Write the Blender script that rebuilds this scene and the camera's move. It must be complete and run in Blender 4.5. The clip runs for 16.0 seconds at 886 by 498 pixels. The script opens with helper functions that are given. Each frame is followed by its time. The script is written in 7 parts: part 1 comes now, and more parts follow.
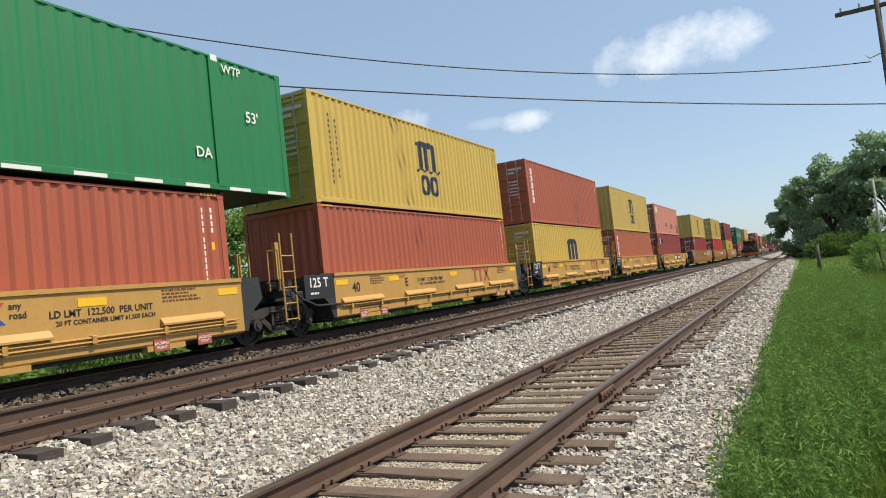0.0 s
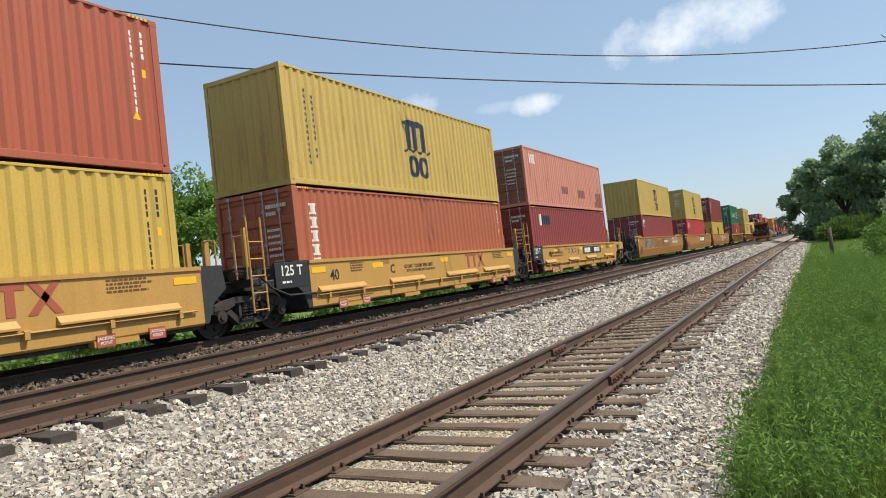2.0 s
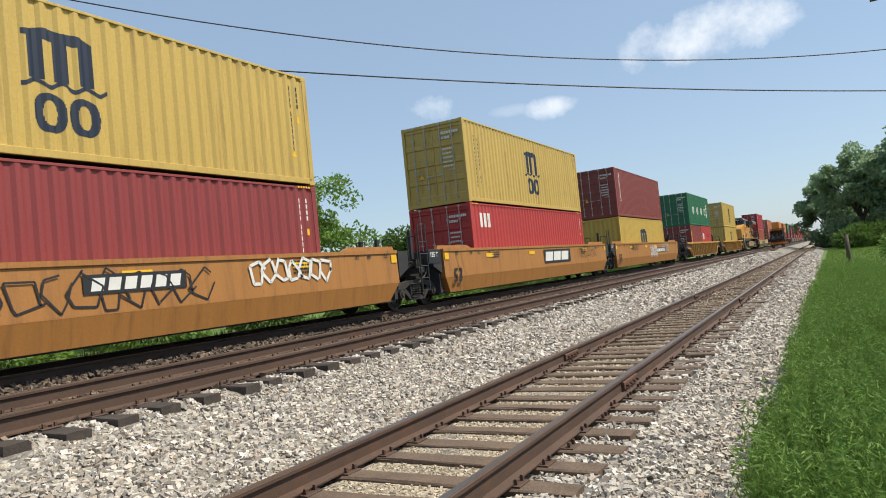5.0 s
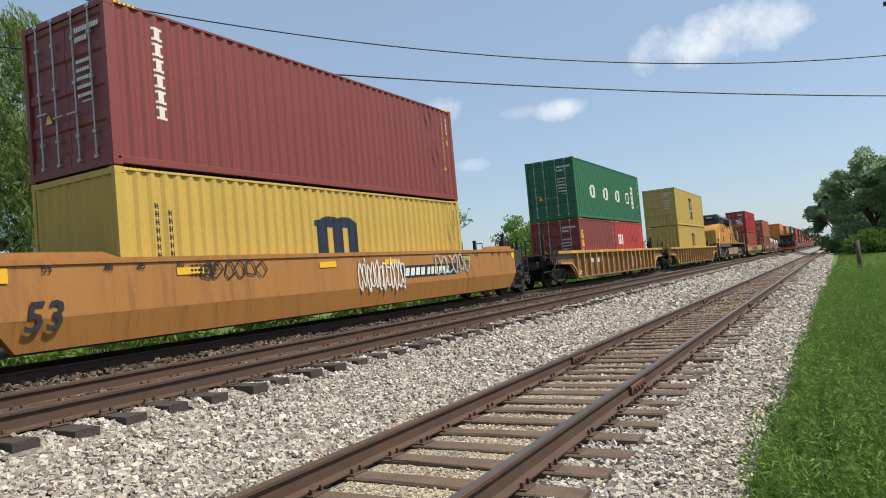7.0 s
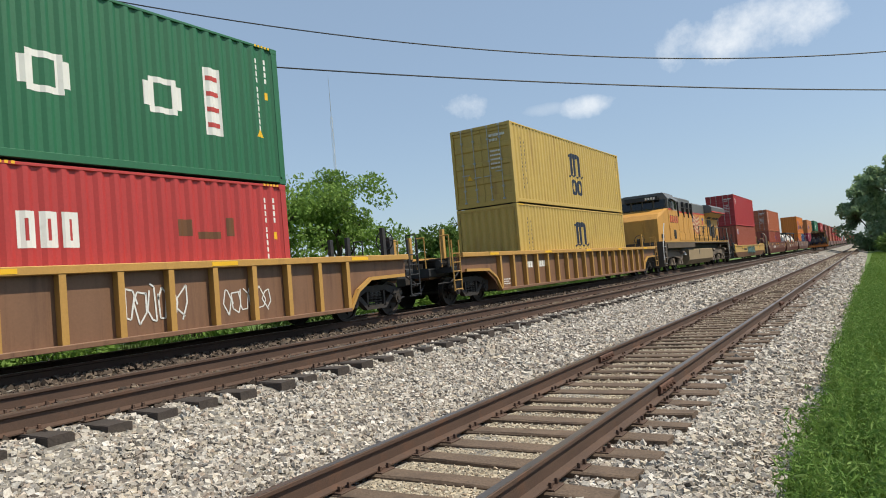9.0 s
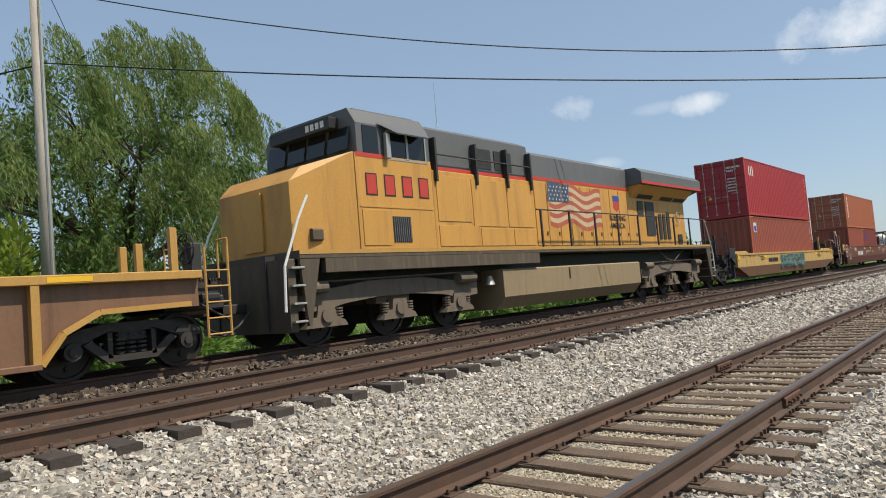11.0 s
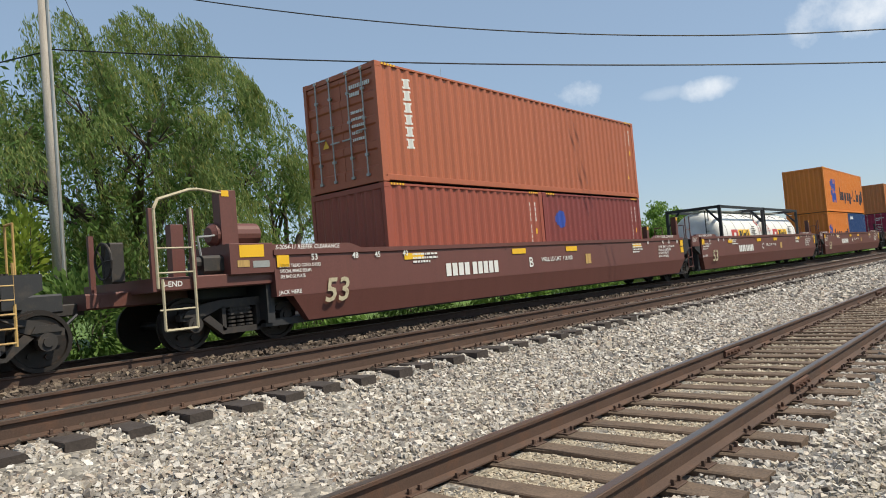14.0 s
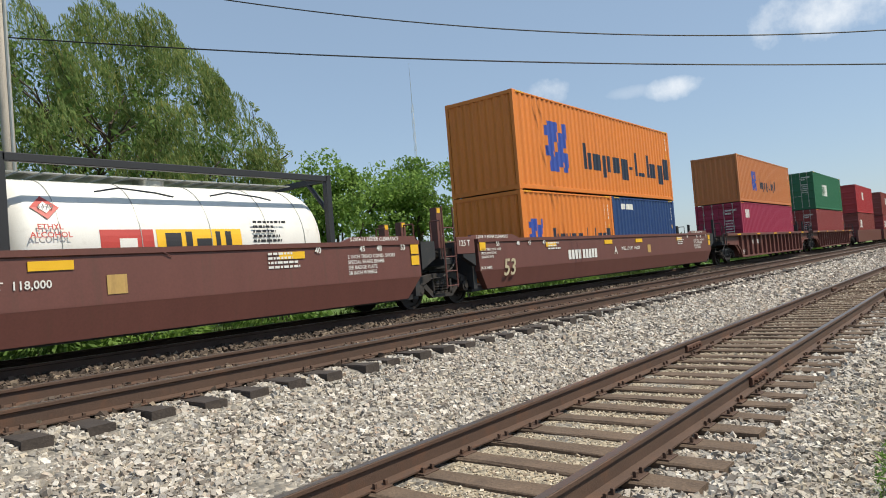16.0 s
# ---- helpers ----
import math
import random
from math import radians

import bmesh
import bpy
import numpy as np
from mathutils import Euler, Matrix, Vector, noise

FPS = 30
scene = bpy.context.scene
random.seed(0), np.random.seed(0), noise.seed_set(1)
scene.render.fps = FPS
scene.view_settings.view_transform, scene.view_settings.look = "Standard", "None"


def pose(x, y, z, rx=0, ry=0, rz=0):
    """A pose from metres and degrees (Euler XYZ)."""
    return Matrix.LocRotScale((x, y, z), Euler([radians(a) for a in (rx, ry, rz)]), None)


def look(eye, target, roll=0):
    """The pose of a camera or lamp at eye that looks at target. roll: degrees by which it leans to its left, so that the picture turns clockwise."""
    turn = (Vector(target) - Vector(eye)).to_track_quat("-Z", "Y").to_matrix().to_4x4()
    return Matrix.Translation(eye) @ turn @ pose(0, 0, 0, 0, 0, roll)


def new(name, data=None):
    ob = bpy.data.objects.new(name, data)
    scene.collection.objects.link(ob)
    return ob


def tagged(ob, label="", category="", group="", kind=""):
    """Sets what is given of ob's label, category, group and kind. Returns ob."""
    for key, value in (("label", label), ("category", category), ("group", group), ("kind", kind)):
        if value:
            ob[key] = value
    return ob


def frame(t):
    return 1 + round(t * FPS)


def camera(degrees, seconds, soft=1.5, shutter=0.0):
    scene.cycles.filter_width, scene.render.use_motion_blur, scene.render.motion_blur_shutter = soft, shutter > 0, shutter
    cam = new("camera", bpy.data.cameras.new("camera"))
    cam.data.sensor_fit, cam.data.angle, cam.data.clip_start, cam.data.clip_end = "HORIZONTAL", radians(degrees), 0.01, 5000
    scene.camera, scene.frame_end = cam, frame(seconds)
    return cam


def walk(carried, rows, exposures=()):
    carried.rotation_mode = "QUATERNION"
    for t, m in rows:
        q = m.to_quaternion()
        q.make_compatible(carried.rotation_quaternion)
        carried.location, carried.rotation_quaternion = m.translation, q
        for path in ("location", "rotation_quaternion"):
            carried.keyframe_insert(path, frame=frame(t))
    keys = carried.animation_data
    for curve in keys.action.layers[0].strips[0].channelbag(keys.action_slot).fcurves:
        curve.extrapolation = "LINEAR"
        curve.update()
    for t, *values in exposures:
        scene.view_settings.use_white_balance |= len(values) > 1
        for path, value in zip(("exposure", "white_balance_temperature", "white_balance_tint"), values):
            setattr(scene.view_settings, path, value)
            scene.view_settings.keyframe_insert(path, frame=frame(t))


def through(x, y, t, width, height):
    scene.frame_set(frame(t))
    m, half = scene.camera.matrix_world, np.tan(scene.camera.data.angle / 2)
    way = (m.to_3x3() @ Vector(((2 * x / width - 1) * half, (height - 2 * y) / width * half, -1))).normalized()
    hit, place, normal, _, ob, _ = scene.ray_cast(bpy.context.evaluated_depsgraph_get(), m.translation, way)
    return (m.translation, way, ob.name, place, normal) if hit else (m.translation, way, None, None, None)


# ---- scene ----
cam = camera(65.05, 16.0, soft=1.0)
PATH = [
    (0, pose(0.101, -0.002, 1.342, 92.989, 6.180, 27.272)),
    (0.5, pose(0.106, -0.010, 1.343, 92.250, 6.925, 28.361)),
    (1, pose(0.093, 0.003, 1.331, 91.969, 6.361, 28.388)),
    (1.5, pose(0.085, 0.025, 1.324, 91.910, 6.641, 28.246)),
    (2, pose(0.097, 0.023, 1.327, 91.837, 6.442, 28.064)),
    (2.5, pose(0.093, 0.016, 1.334, 91.846, 6.371, 28.130)),
    (3, pose(0.093, 0.006, 1.338, 91.876, 6.154, 28.619)),
    (3.5, pose(0.088, 0.012, 1.338, 91.946, 6.167, 28.687)),
    (4, pose(0.089, 0.011, 1.337, 91.985, 5.953, 28.833)),
    (6.5, pose(0.079, 0.014, 1.346, 92.282, 5.293, 29.422)),
    (7, pose(0.083, 0.011, 1.346, 92.295, 5.051, 29.714)),
    (7.5, pose(0.068, 0.004, 1.349, 92.306, 4.785, 29.855)),
    (8, pose(0.067, 0.002, 1.350, 92.179, 4.808, 29.972)),
    (8.5, pose(0.064, 0.008, 1.352, 92.207, 4.998, 30.808)),
    (9, pose(0.057, 0.012, 1.353, 92.267, 4.937, 31.766)),
    (9.2, pose(0.049, 0.016, 1.356, 92.254, 5.068, 32.098)),
    (11.3, pose(0.041, 0.005, 1.357, 93.269, 4.802, 41.473)),
    (11.5, pose(0.037, -0.007, 1.359, 93.141, 4.865, 41.837)),
    (12, pose(0.029, -0.009, 1.363, 93.040, 5.086, 42.117)),
    (12.5, pose(0.015, -0.010, 1.364, 92.513, 5.065, 43.327)),
    (13, pose(0.027, -0.022, 1.357, 92.555, 5.154, 43.338)),
    (13.5, pose(0.036, -0.024, 1.355, 92.384, 5.024, 42.359)),
    (14, pose(0.045, -0.015, 1.353, 92.280, 4.790, 41.054)),
    (14.5, pose(0.039, -0.016, 1.349, 92.194, 4.518, 39.980)),
    (15, pose(0.036, -0.017, 1.349, 92.235, 4.627, 39.725)),
    (15.5, pose(0.051, -0.025, 1.349, 91.815, 4.630, 39.025)),
    (16, pose(0.053, -0.012, 1.345, 91.727, 4.653, 38.380)),
]
walk(cam, PATH, exposures=[(0, 0.2), (4.2, 0.2), (8, 0.08), (11.3, 0.0), (16, 0.05)])

# how far the train has rolled towards the camera, in metres
ROLLED = ((0, 0.0), (2, 32.5), (4, 65.45), (6.5, 106.6), (9, 147.7), (11.5, 188.8), (14, 229.6), (16, 262.4))

# places across the tracks (x) and heights of the rail tops
SIDING_X, SIDING_Z = -2.847, 0.0
MID_X, MID_Z = -7.10, 0.503
MAIN_X, MAIN_Z = -11.55, 0.48
# ---- light ----
SUN_DIR = Vector((0.50, 0.22, 0.84)).normalized()
sun = new("sun", bpy.data.lights.new("sun", "SUN"))
sun.data.energy, sun.data.angle, sun.data.color = 5.0, radians(0.6), (1.0, 0.92, 0.76)
sun.matrix_world = look((0, 0, 60), Vector((0, 0, 60)) - SUN_DIR)


def way(yaw, up):
    """A direction: degrees left of the tracks, degrees above the horizon."""
    a, b = radians(yaw), radians(up)
    return Vector((-math.sin(a) * math.cos(b), math.cos(a) * math.cos(b), math.sin(b)))


def build_world():
    world = bpy.data.worlds.new("sky")
    scene.world = world
    world.use_nodes = True
    nt = world.node_tree
    nt.nodes.clear()
    n, l = nt.nodes.new, nt.links.new
    out, bg = n("ShaderNodeOutputWorld"), n("ShaderNodeBackground")
    sky = n("ShaderNodeTexSky")
    sky.sky_type, sky.sun_disc = "NISHITA", False
    sky.sun_elevation = math.asin(SUN_DIR.z)
    sky.sun_rotation = math.atan2(SUN_DIR.x, SUN_DIR.y)
    sky.air_density, sky.dust_density, sky.ozone_density, sky.altitude = 1.0, 0.9, 1.6, 200
    bg.inputs["Strength"].default_value = 0.136
    co = n("ShaderNodeTexCoord")
    noise_n = n("ShaderNodeTexNoise")
    noise_n.inputs["Scale"].default_value, noise_n.inputs["Detail"].default_value = 16.0, 7.0
    noise_n.inputs["Roughness"].default_value = 0.62
    l(co.outputs["Generated"], noise_n.inputs["Vector"])
    total = None
    for yaw, up, wide, tall, gain in CLOUDS:
        d = way(yaw, up)
        side = Vector((d.y, -d.x, 0)).normalized()
        lift = side.cross(d).normalized()
        terms = []
        for axis, size in ((side, wide), (lift, tall)):
            dot = n("ShaderNodeVectorMath")
            dot.operation = "DOT_PRODUCT"
            l(co.outputs["Generated"], dot.inputs[0])
            dot.inputs[1].default_value = axis
            sub = n("ShaderNodeMath")
            sub.operation = "SUBTRACT"
            l(dot.outputs["Value"], sub.inputs[0])
            sub.inputs[1].default_value = axis.dot(d)
            div = n("ShaderNodeMath")
            div.operation = "DIVIDE"
            l(sub.outputs[0], div.inputs[0])
            div.inputs[1].default_value = math.sin(radians(size))
            sq = n("ShaderNodeMath")
            sq.operation = "POWER"
            ab = n("ShaderNodeMath")
            ab.operation = "ABSOLUTE"
            l(div.outputs[0], ab.inputs[0])
            l(ab.outputs[0], sq.inputs[0])
            sq.inputs[1].default_value = 2
            terms.append(sq)
        add = n("ShaderNodeMath")
        l(terms[0].outputs[0], add.inputs[0])
        l(terms[1].outputs[0], add.inputs[1])
        inv = n("ShaderNodeMath")
        inv.operation = "SUBTRACT"
        inv.inputs[0].default_value = 1.0
        l(add.outputs[0], inv.inputs[1])
        half = n("ShaderNodeMath")
        half.operation = "MULTIPLY_ADD"
        l(inv.outputs[0], half.inputs[0])
        half.inputs[1].default_value = 0.42
        l(noise_n.outputs["Fac"], half.inputs[2])
        ramp = n("ShaderNodeMapRange")
        ramp.inputs["From Min"].default_value, ramp.inputs["From Max"].default_value = 0.62, 1.0
        ramp.inputs["To Max"].default_value = gain
        l(half.outputs[0], ramp.inputs["Value"])
        clip = n("ShaderNodeMath")
        clip.operation = "MULTIPLY"
        gate = n("ShaderNodeMath")
        gate.operation = "GREATER_THAN"
        gate.inputs[1].default_value = -0.6
        l(inv.outputs[0], gate.inputs[0])
        l(ramp.outputs[0], clip.inputs[0])
        l(gate.outputs[0], clip.inputs[1])
        front = n("ShaderNodeVectorMath")
        front.operation = "DOT_PRODUCT"
        l(co.outputs["Generated"], front.inputs[0])
        front.inputs[1].default_value = d
        ahead = n("ShaderNodeMath")
        ahead.operation = "GREATER_THAN"
        l(front.outputs["Value"], ahead.inputs[0])
        ahead.inputs[1].default_value = 0.5
        both = n("ShaderNodeMath")
        both.operation = "MULTIPLY"
        l(clip.outputs[0], both.inputs[0])
        l(ahead.outputs[0], both.inputs[1])
        if total is None:
            total = both
        else:
            mx = n("ShaderNodeMath")
            mx.operation = "MAXIMUM"
            l(total.outputs[0], mx.inputs[0])
            l(both.outputs[0], mx.inputs[1])
            total = mx
    mix = n("ShaderNodeMix")
    mix.data_type = "RGBA"
    l(total.outputs[0], mix.inputs["Factor"])
    haze = n("ShaderNodeMix")
    haze.data_type = "RGBA"
    haze.inputs["Factor"].default_value = 0.52
    haze.inputs["B"].default_value = (2.75, 3.65, 4.65, 1)
    l(sky.outputs["Color"], haze.inputs["A"])
    l(haze.outputs["Result"], mix.inputs["A"])
    mix.inputs["B"].default_value = (6.6, 6.9, 7.2, 1)
    l(mix.outputs["Result"], bg.inputs["Color"])
    l(bg.outputs[0], out.inputs["Surface"])


# yaw left of the tracks, height, half width, half height (degrees), density
CLOUDS = ((6.9, 16.1, 8.4, 2.5, 0.9), (19.0, 12.5, 2.6, 1.1, 0.8), (28.6, 13.5, 2.2, 1.6, 0.8), (22.0, 12.7, 2.2, 0.6, 0.25), (26.4, 8.9, 1.8, 0.7, 0.35))
build_world()
scene.view_settings.exposure = 0.0


# ---- materials ----
def paint(name, base, rough=0.55, metal=0.0, spread=0.12, grain=2.5, fine=60.0, bump=0.15, dirt=None, dirt_amount=0.35, streak=False, worn=0.0):
    """A surface with slow and fine variation, dirt and optional vertical rust streaks."""
    m = bpy.data.materials.new(name)
    m.use_nodes = True
    nt = m.node_tree
    n, l = nt.nodes.new, nt.links.new
    b = nt.nodes["Principled BSDF"]
    b.inputs["Roughness"].default_value, b.inputs["Metallic"].default_value = rough, metal
    co = n("ShaderNodeTexCoord")
    info = n("ShaderNodeObjectInfo")
    off = n("ShaderNodeVectorMath")
    l(co.outputs["Object"], off.inputs[0])
    cmb = n("ShaderNodeCombineXYZ")
    mul = n("ShaderNodeMath")
    mul.operation = "MULTIPLY"
    mul.inputs[1].default_value = 37.0
    l(info.outputs["Random"], mul.inputs[0])
    l(mul.outputs[0], cmb.inputs["X"])
    l(mul.outputs[0], cmb.inputs["Y"])
    l(cmb.outputs[0], off.inputs[1])
    slow, quick = n("ShaderNodeTexNoise"), n("ShaderNodeTexNoise")
    slow.inputs["Scale"].default_value, slow.inputs["Detail"].default_value = grain, 5.0
    quick.inputs["Scale"].default_value, quick.inputs["Detail"].default_value = fine, 3.0
    src = off.outputs[0]
    l(src, quick.inputs["Vector"])
    if streak:
        stretch = n("ShaderNodeVectorMath")
        stretch.operation = "MULTIPLY"
        stretch.inputs[1].default_value = (1.0, 3.0, 0.28)
        l(src, stretch.inputs[0])
        l(stretch.outputs[0], slow.inputs["Vector"])
    else:
        l(src, slow.inputs["Vector"])
    lo = tuple(c * (1 - spread * 1.6) for c in base) + (1,)
    hi = tuple(min(1, c * (1 + spread)) for c in base) + (1,)
    ramp = n("ShaderNodeMix")
    ramp.data_type = "RGBA"
    ramp.inputs["A"].default_value, ramp.inputs["B"].default_value = lo, hi
    l(slow.outputs["Fac"], ramp.inputs["Factor"])
    col = ramp.outputs["Result"]
    mixq = n("ShaderNodeMix")
    mixq.data_type, mixq.blend_type = "RGBA", "OVERLAY"
    mixq.inputs["Factor"].default_value = min(1.0, spread * 1.6)
    l(col, mixq.inputs["A"])
    l(quick.outputs["Fac"], mixq.inputs["B"])
    col = mixq.outputs["Result"]
    if dirt:
        d2 = n("ShaderNodeTexNoise")
        d2.inputs["Scale"].default_value, d2.inputs["Detail"].default_value = grain * 1.7, 9.0
        d2.inputs["Roughness"].default_value = 0.7
        if streak:
            st2 = n("ShaderNodeVectorMath")
            st2.operation = "MULTIPLY"
            st2.inputs[1].default_value = (1.0, 2.6, 0.22)
            l(src, st2.inputs[0])
            l(st2.outputs[0], d2.inputs["Vector"])
        else:
            l(src, d2.inputs["Vector"])
        mr = n("ShaderNodeMapRange")
        mr.inputs["From Min"].default_value, mr.inputs["From Max"].default_value = 0.56 - worn, 0.74 - worn
        mr.inputs["To Max"].default_value = dirt_amount
        l(d2.outputs["Fac"], mr.inputs["Value"])
        mixd = n("ShaderNodeMix")
        mixd.data_type = "RGBA"
        l(mr.outputs[0], mixd.inputs["Factor"])
        l(col, mixd.inputs["A"])
        mixd.inputs["B"].default_value = (*dirt, 1)
        col = mixd.outputs["Result"]
    l(col, b.inputs["Base Color"])
    if bump:
        bp = n("ShaderNodeBump")
        bp.inputs["Strength"].default_value, bp.inputs["Distance"].default_value = bump, 0.01
        l(quick.outputs["Fac"], bp.inputs["Height"])
        l(bp.outputs[0], b.inputs["Normal"])
    return m


RUST = (0.12, 0.045, 0.02)
DUST = (0.30, 0.22, 0.15)
MATS = {}


def box_paint(key, base, **k):
    opts = dict(rough=0.5, spread=0.10, grain=1.2, fine=25, bump=0.05, dirt=(base[0] * 0.45 + 0.03, base[1] * 0.45 + 0.02, base[2] * 0.45 + 0.015), dirt_amount=0.30, streak=True)
    opts.update(k)
    MATS[key] = paint(key, base, **opts)


box_paint("yellow_box", (0.53, 0.355, 0.072), dirt=(0.24, 0.125, 0.045), dirt_amount=0.35)
box_paint("yellow_faded", (0.51, 0.35, 0.09), dirt=(0.20, 0.095, 0.035), dirt_amount=0.6, worn=0.02)
box_paint("green_box", (0.012, 0.17, 0.055), spread=0.08)
box_paint("green_dark", (0.02, 0.13, 0.06))
box_paint("brick_red", (0.37, 0.088, 0.046))
box_paint("orange_red", (0.385, 0.105, 0.050))
box_paint("orange_rust", (0.40, 0.115, 0.055), dirt=(0.14, 0.05, 0.025), dirt_amount=0.4)
box_paint("pink_door", (0.26, 0.105, 0.080), dirt=(0.10, 0.045, 0.03), dirt_amount=0.7, worn=0.05)
box_paint("brown_red", (0.31, 0.075, 0.045))
box_paint("maroon", (0.215, 0.044, 0.038))
box_paint("dark_maroon", (0.245, 0.040, 0.040))
box_paint("faded_pink", (0.56, 0.225, 0.165), dirt=(0.22, 0.06, 0.035), dirt_amount=0.75, worn=0.03)
box_paint("crimson", (0.37, 0.028, 0.034))
box_paint("bright_red", (0.42, 0.040, 0.038))
box_paint("orange_box", (0.68, 0.20, 0.028))
box_paint("orange_old", (0.50, 0.17, 0.055), dirt=(0.2, 0.07, 0.03), dirt_amount=0.5)
box_paint("navy_box", (0.012, 0.045, 0.16))
box_paint("grey_box", (0.30, 0.33, 0.36))
box_paint("white_box", (0.62, 0.62, 0.60))
box_paint("magenta_red", (0.30, 0.018, 0.06))
box_paint("well_yellow", (0.47, 0.262, 0.068), dirt=(0.22, 0.12, 0.05), dirt_amount=0.35)
box_paint("well_orange", (0.375, 0.165, 0.042), dirt=(0.15, 0.07, 0.03), dirt_amount=0.6, worn=0.05)
box_paint("well_brown", (0.20, 0.105, 0.060), dirt=(0.10, 0.05, 0.03), dirt_amount=0.7, worn=0.05)
box_paint("well_maroon", (0.135, 0.050, 0.040), dirt=(0.09, 0.05, 0.035), dirt_amount=0.5)
box_paint("well_tan", (0.50, 0.32, 0.11), dirt=(0.18, 0.10, 0.045), dirt_amount=0.7, worn=0.06)
MATS["black_steel"] = paint("black_steel", (0.028, 0.028, 0.030), rough=0.6, grain=3, dirt=(0.07, 0.055, 0.045), dirt_amount=0.6, worn=0.04)
MATS["truck_steel"] = paint("truck_steel", (0.034, 0.029, 0.026), rough=0.65, grain=4, dirt=(0.075, 0.052, 0.036), dirt_amount=0.7, worn=0.05)
MATS["cream_paint"] = paint("cream_paint", (0.46, 0.40, 0.27), rough=0.6, grain=4, dirt=RUST, dirt_amount=0.45, worn=0.05)
MATS["wheel_steel"] = paint("wheel_steel", (0.03, 0.024, 0.02), rough=0.55, metal=0.4, grain=5, dirt=RUST, dirt_amount=0.6)
MATS["tread_steel"] = paint("tread_steel", (0.38, 0.36, 0.34), rough=0.3, metal=0.9, grain=5)
MATS["galvanised"] = paint("galvanised", (0.42, 0.42, 0.40), rough=0.45, metal=0.5, grain=4, dirt=RUST, dirt_amount=0.2)
MATS["white_paint"] = paint("white_paint", (0.72, 0.71, 0.68), rough=0.5, spread=0.08, grain=3, dirt=(0.3, 0.25, 0.2), dirt_amount=0.25)
MATS["black_paint"] = paint("black_paint", (0.022, 0.022, 0.026), rough=0.5, spread=0.1, grain=3)
MATS["navy_paint"] = paint("navy_paint", (0.014, 0.022, 0.045), rough=0.5, spread=0.1, grain=3)
MATS["blue_paint"] = paint("blue_paint", (0.03, 0.07, 0.36), rough=0.5, grain=3)
MATS["signal_yellow"] = paint("signal_yellow", (0.80, 0.46, 0.02), rough=0.4, spread=0.06, grain=3)
MATS["red_paint"] = paint("red_paint", (0.45, 0.05, 0.04), rough=0.5, grain=3)
MATS["dull_red"] = paint("dull_red", (0.36, 0.085, 0.05), rough=0.6, grain=3)
MATS["decal_brown"] = paint("decal_brown", (0.13, 0.055, 0.02), rough=0.6, grain=3)
MATS["decal_patch"] = paint("decal_patch", (0.27, 0.085, 0.075), rough=0.55, grain=3)
MATS["graffiti_grey"] = paint("graffiti_grey", (0.42, 0.42, 0.40), rough=0.6, spread=0.3, grain=2)
MATS["graffiti_teal"] = paint("graffiti_teal", (0.16, 0.30, 0.28), rough=0.6, spread=0.3, grain=2)
MATS["rail_web"] = paint("rail_web", (0.080, 0.045, 0.030), rough=0.75, spread=0.25, grain=1.5, fine=90, bump=0.3, dirt=(0.15, 0.062, 0.028), dirt_amount=0.5, worn=0.03)
MATS["rust_bar"] = paint("rust_bar", (0.105, 0.05, 0.032), rough=0.85, spread=0.3, grain=6, fine=80, bump=0.4, dirt=(0.07, 0.04, 0.03), dirt_amount=0.6)
MATS["rail_head"] = paint("rail_head", (0.20, 0.165, 0.14), rough=0.36, metal=0.75, grain=2, fine=50, dirt=(0.10, 0.055, 0.035), dirt_amount=0.6)
MATS["tie_grey"] = paint("tie_grey", (0.135, 0.093, 0.064), rough=0.9, spread=0.35, grain=3, fine=45, bump=0.6, dirt=(0.06, 0.04, 0.03), dirt_amount=0.6, worn=0.05)
MATS["tie_dark"] = paint("tie_dark", (0.052, 0.040, 0.034), rough=0.85, spread=0.3, grain=4, fine=45, bump=0.5, dirt=(0.12, 0.095, 0.075), dirt_amount=0.5)
MATS["glass_dark"] = paint("glass_dark", (0.012, 0.014, 0.016), rough=0.08, spread=0.05, grain=2, bump=0)
MATS["pole_dark"] = paint("pole_dark", (0.09, 0.07, 0.055), rough=0.85, spread=0.25, grain=3, fine=40, bump=0.4)
MATS["pole_wood"] = paint("pole_wood", (0.42, 0.37, 0.32), rough=0.85, spread=0.25, grain=3, fine=40, bump=0.4, streak=True, dirt=(0.12, 0.09, 0.07), dirt_amount=0.5)
MATS["wire_black"] = paint("wire_black", (0.012, 0.012, 0.013), rough=0.6, spread=0.1, bump=0)


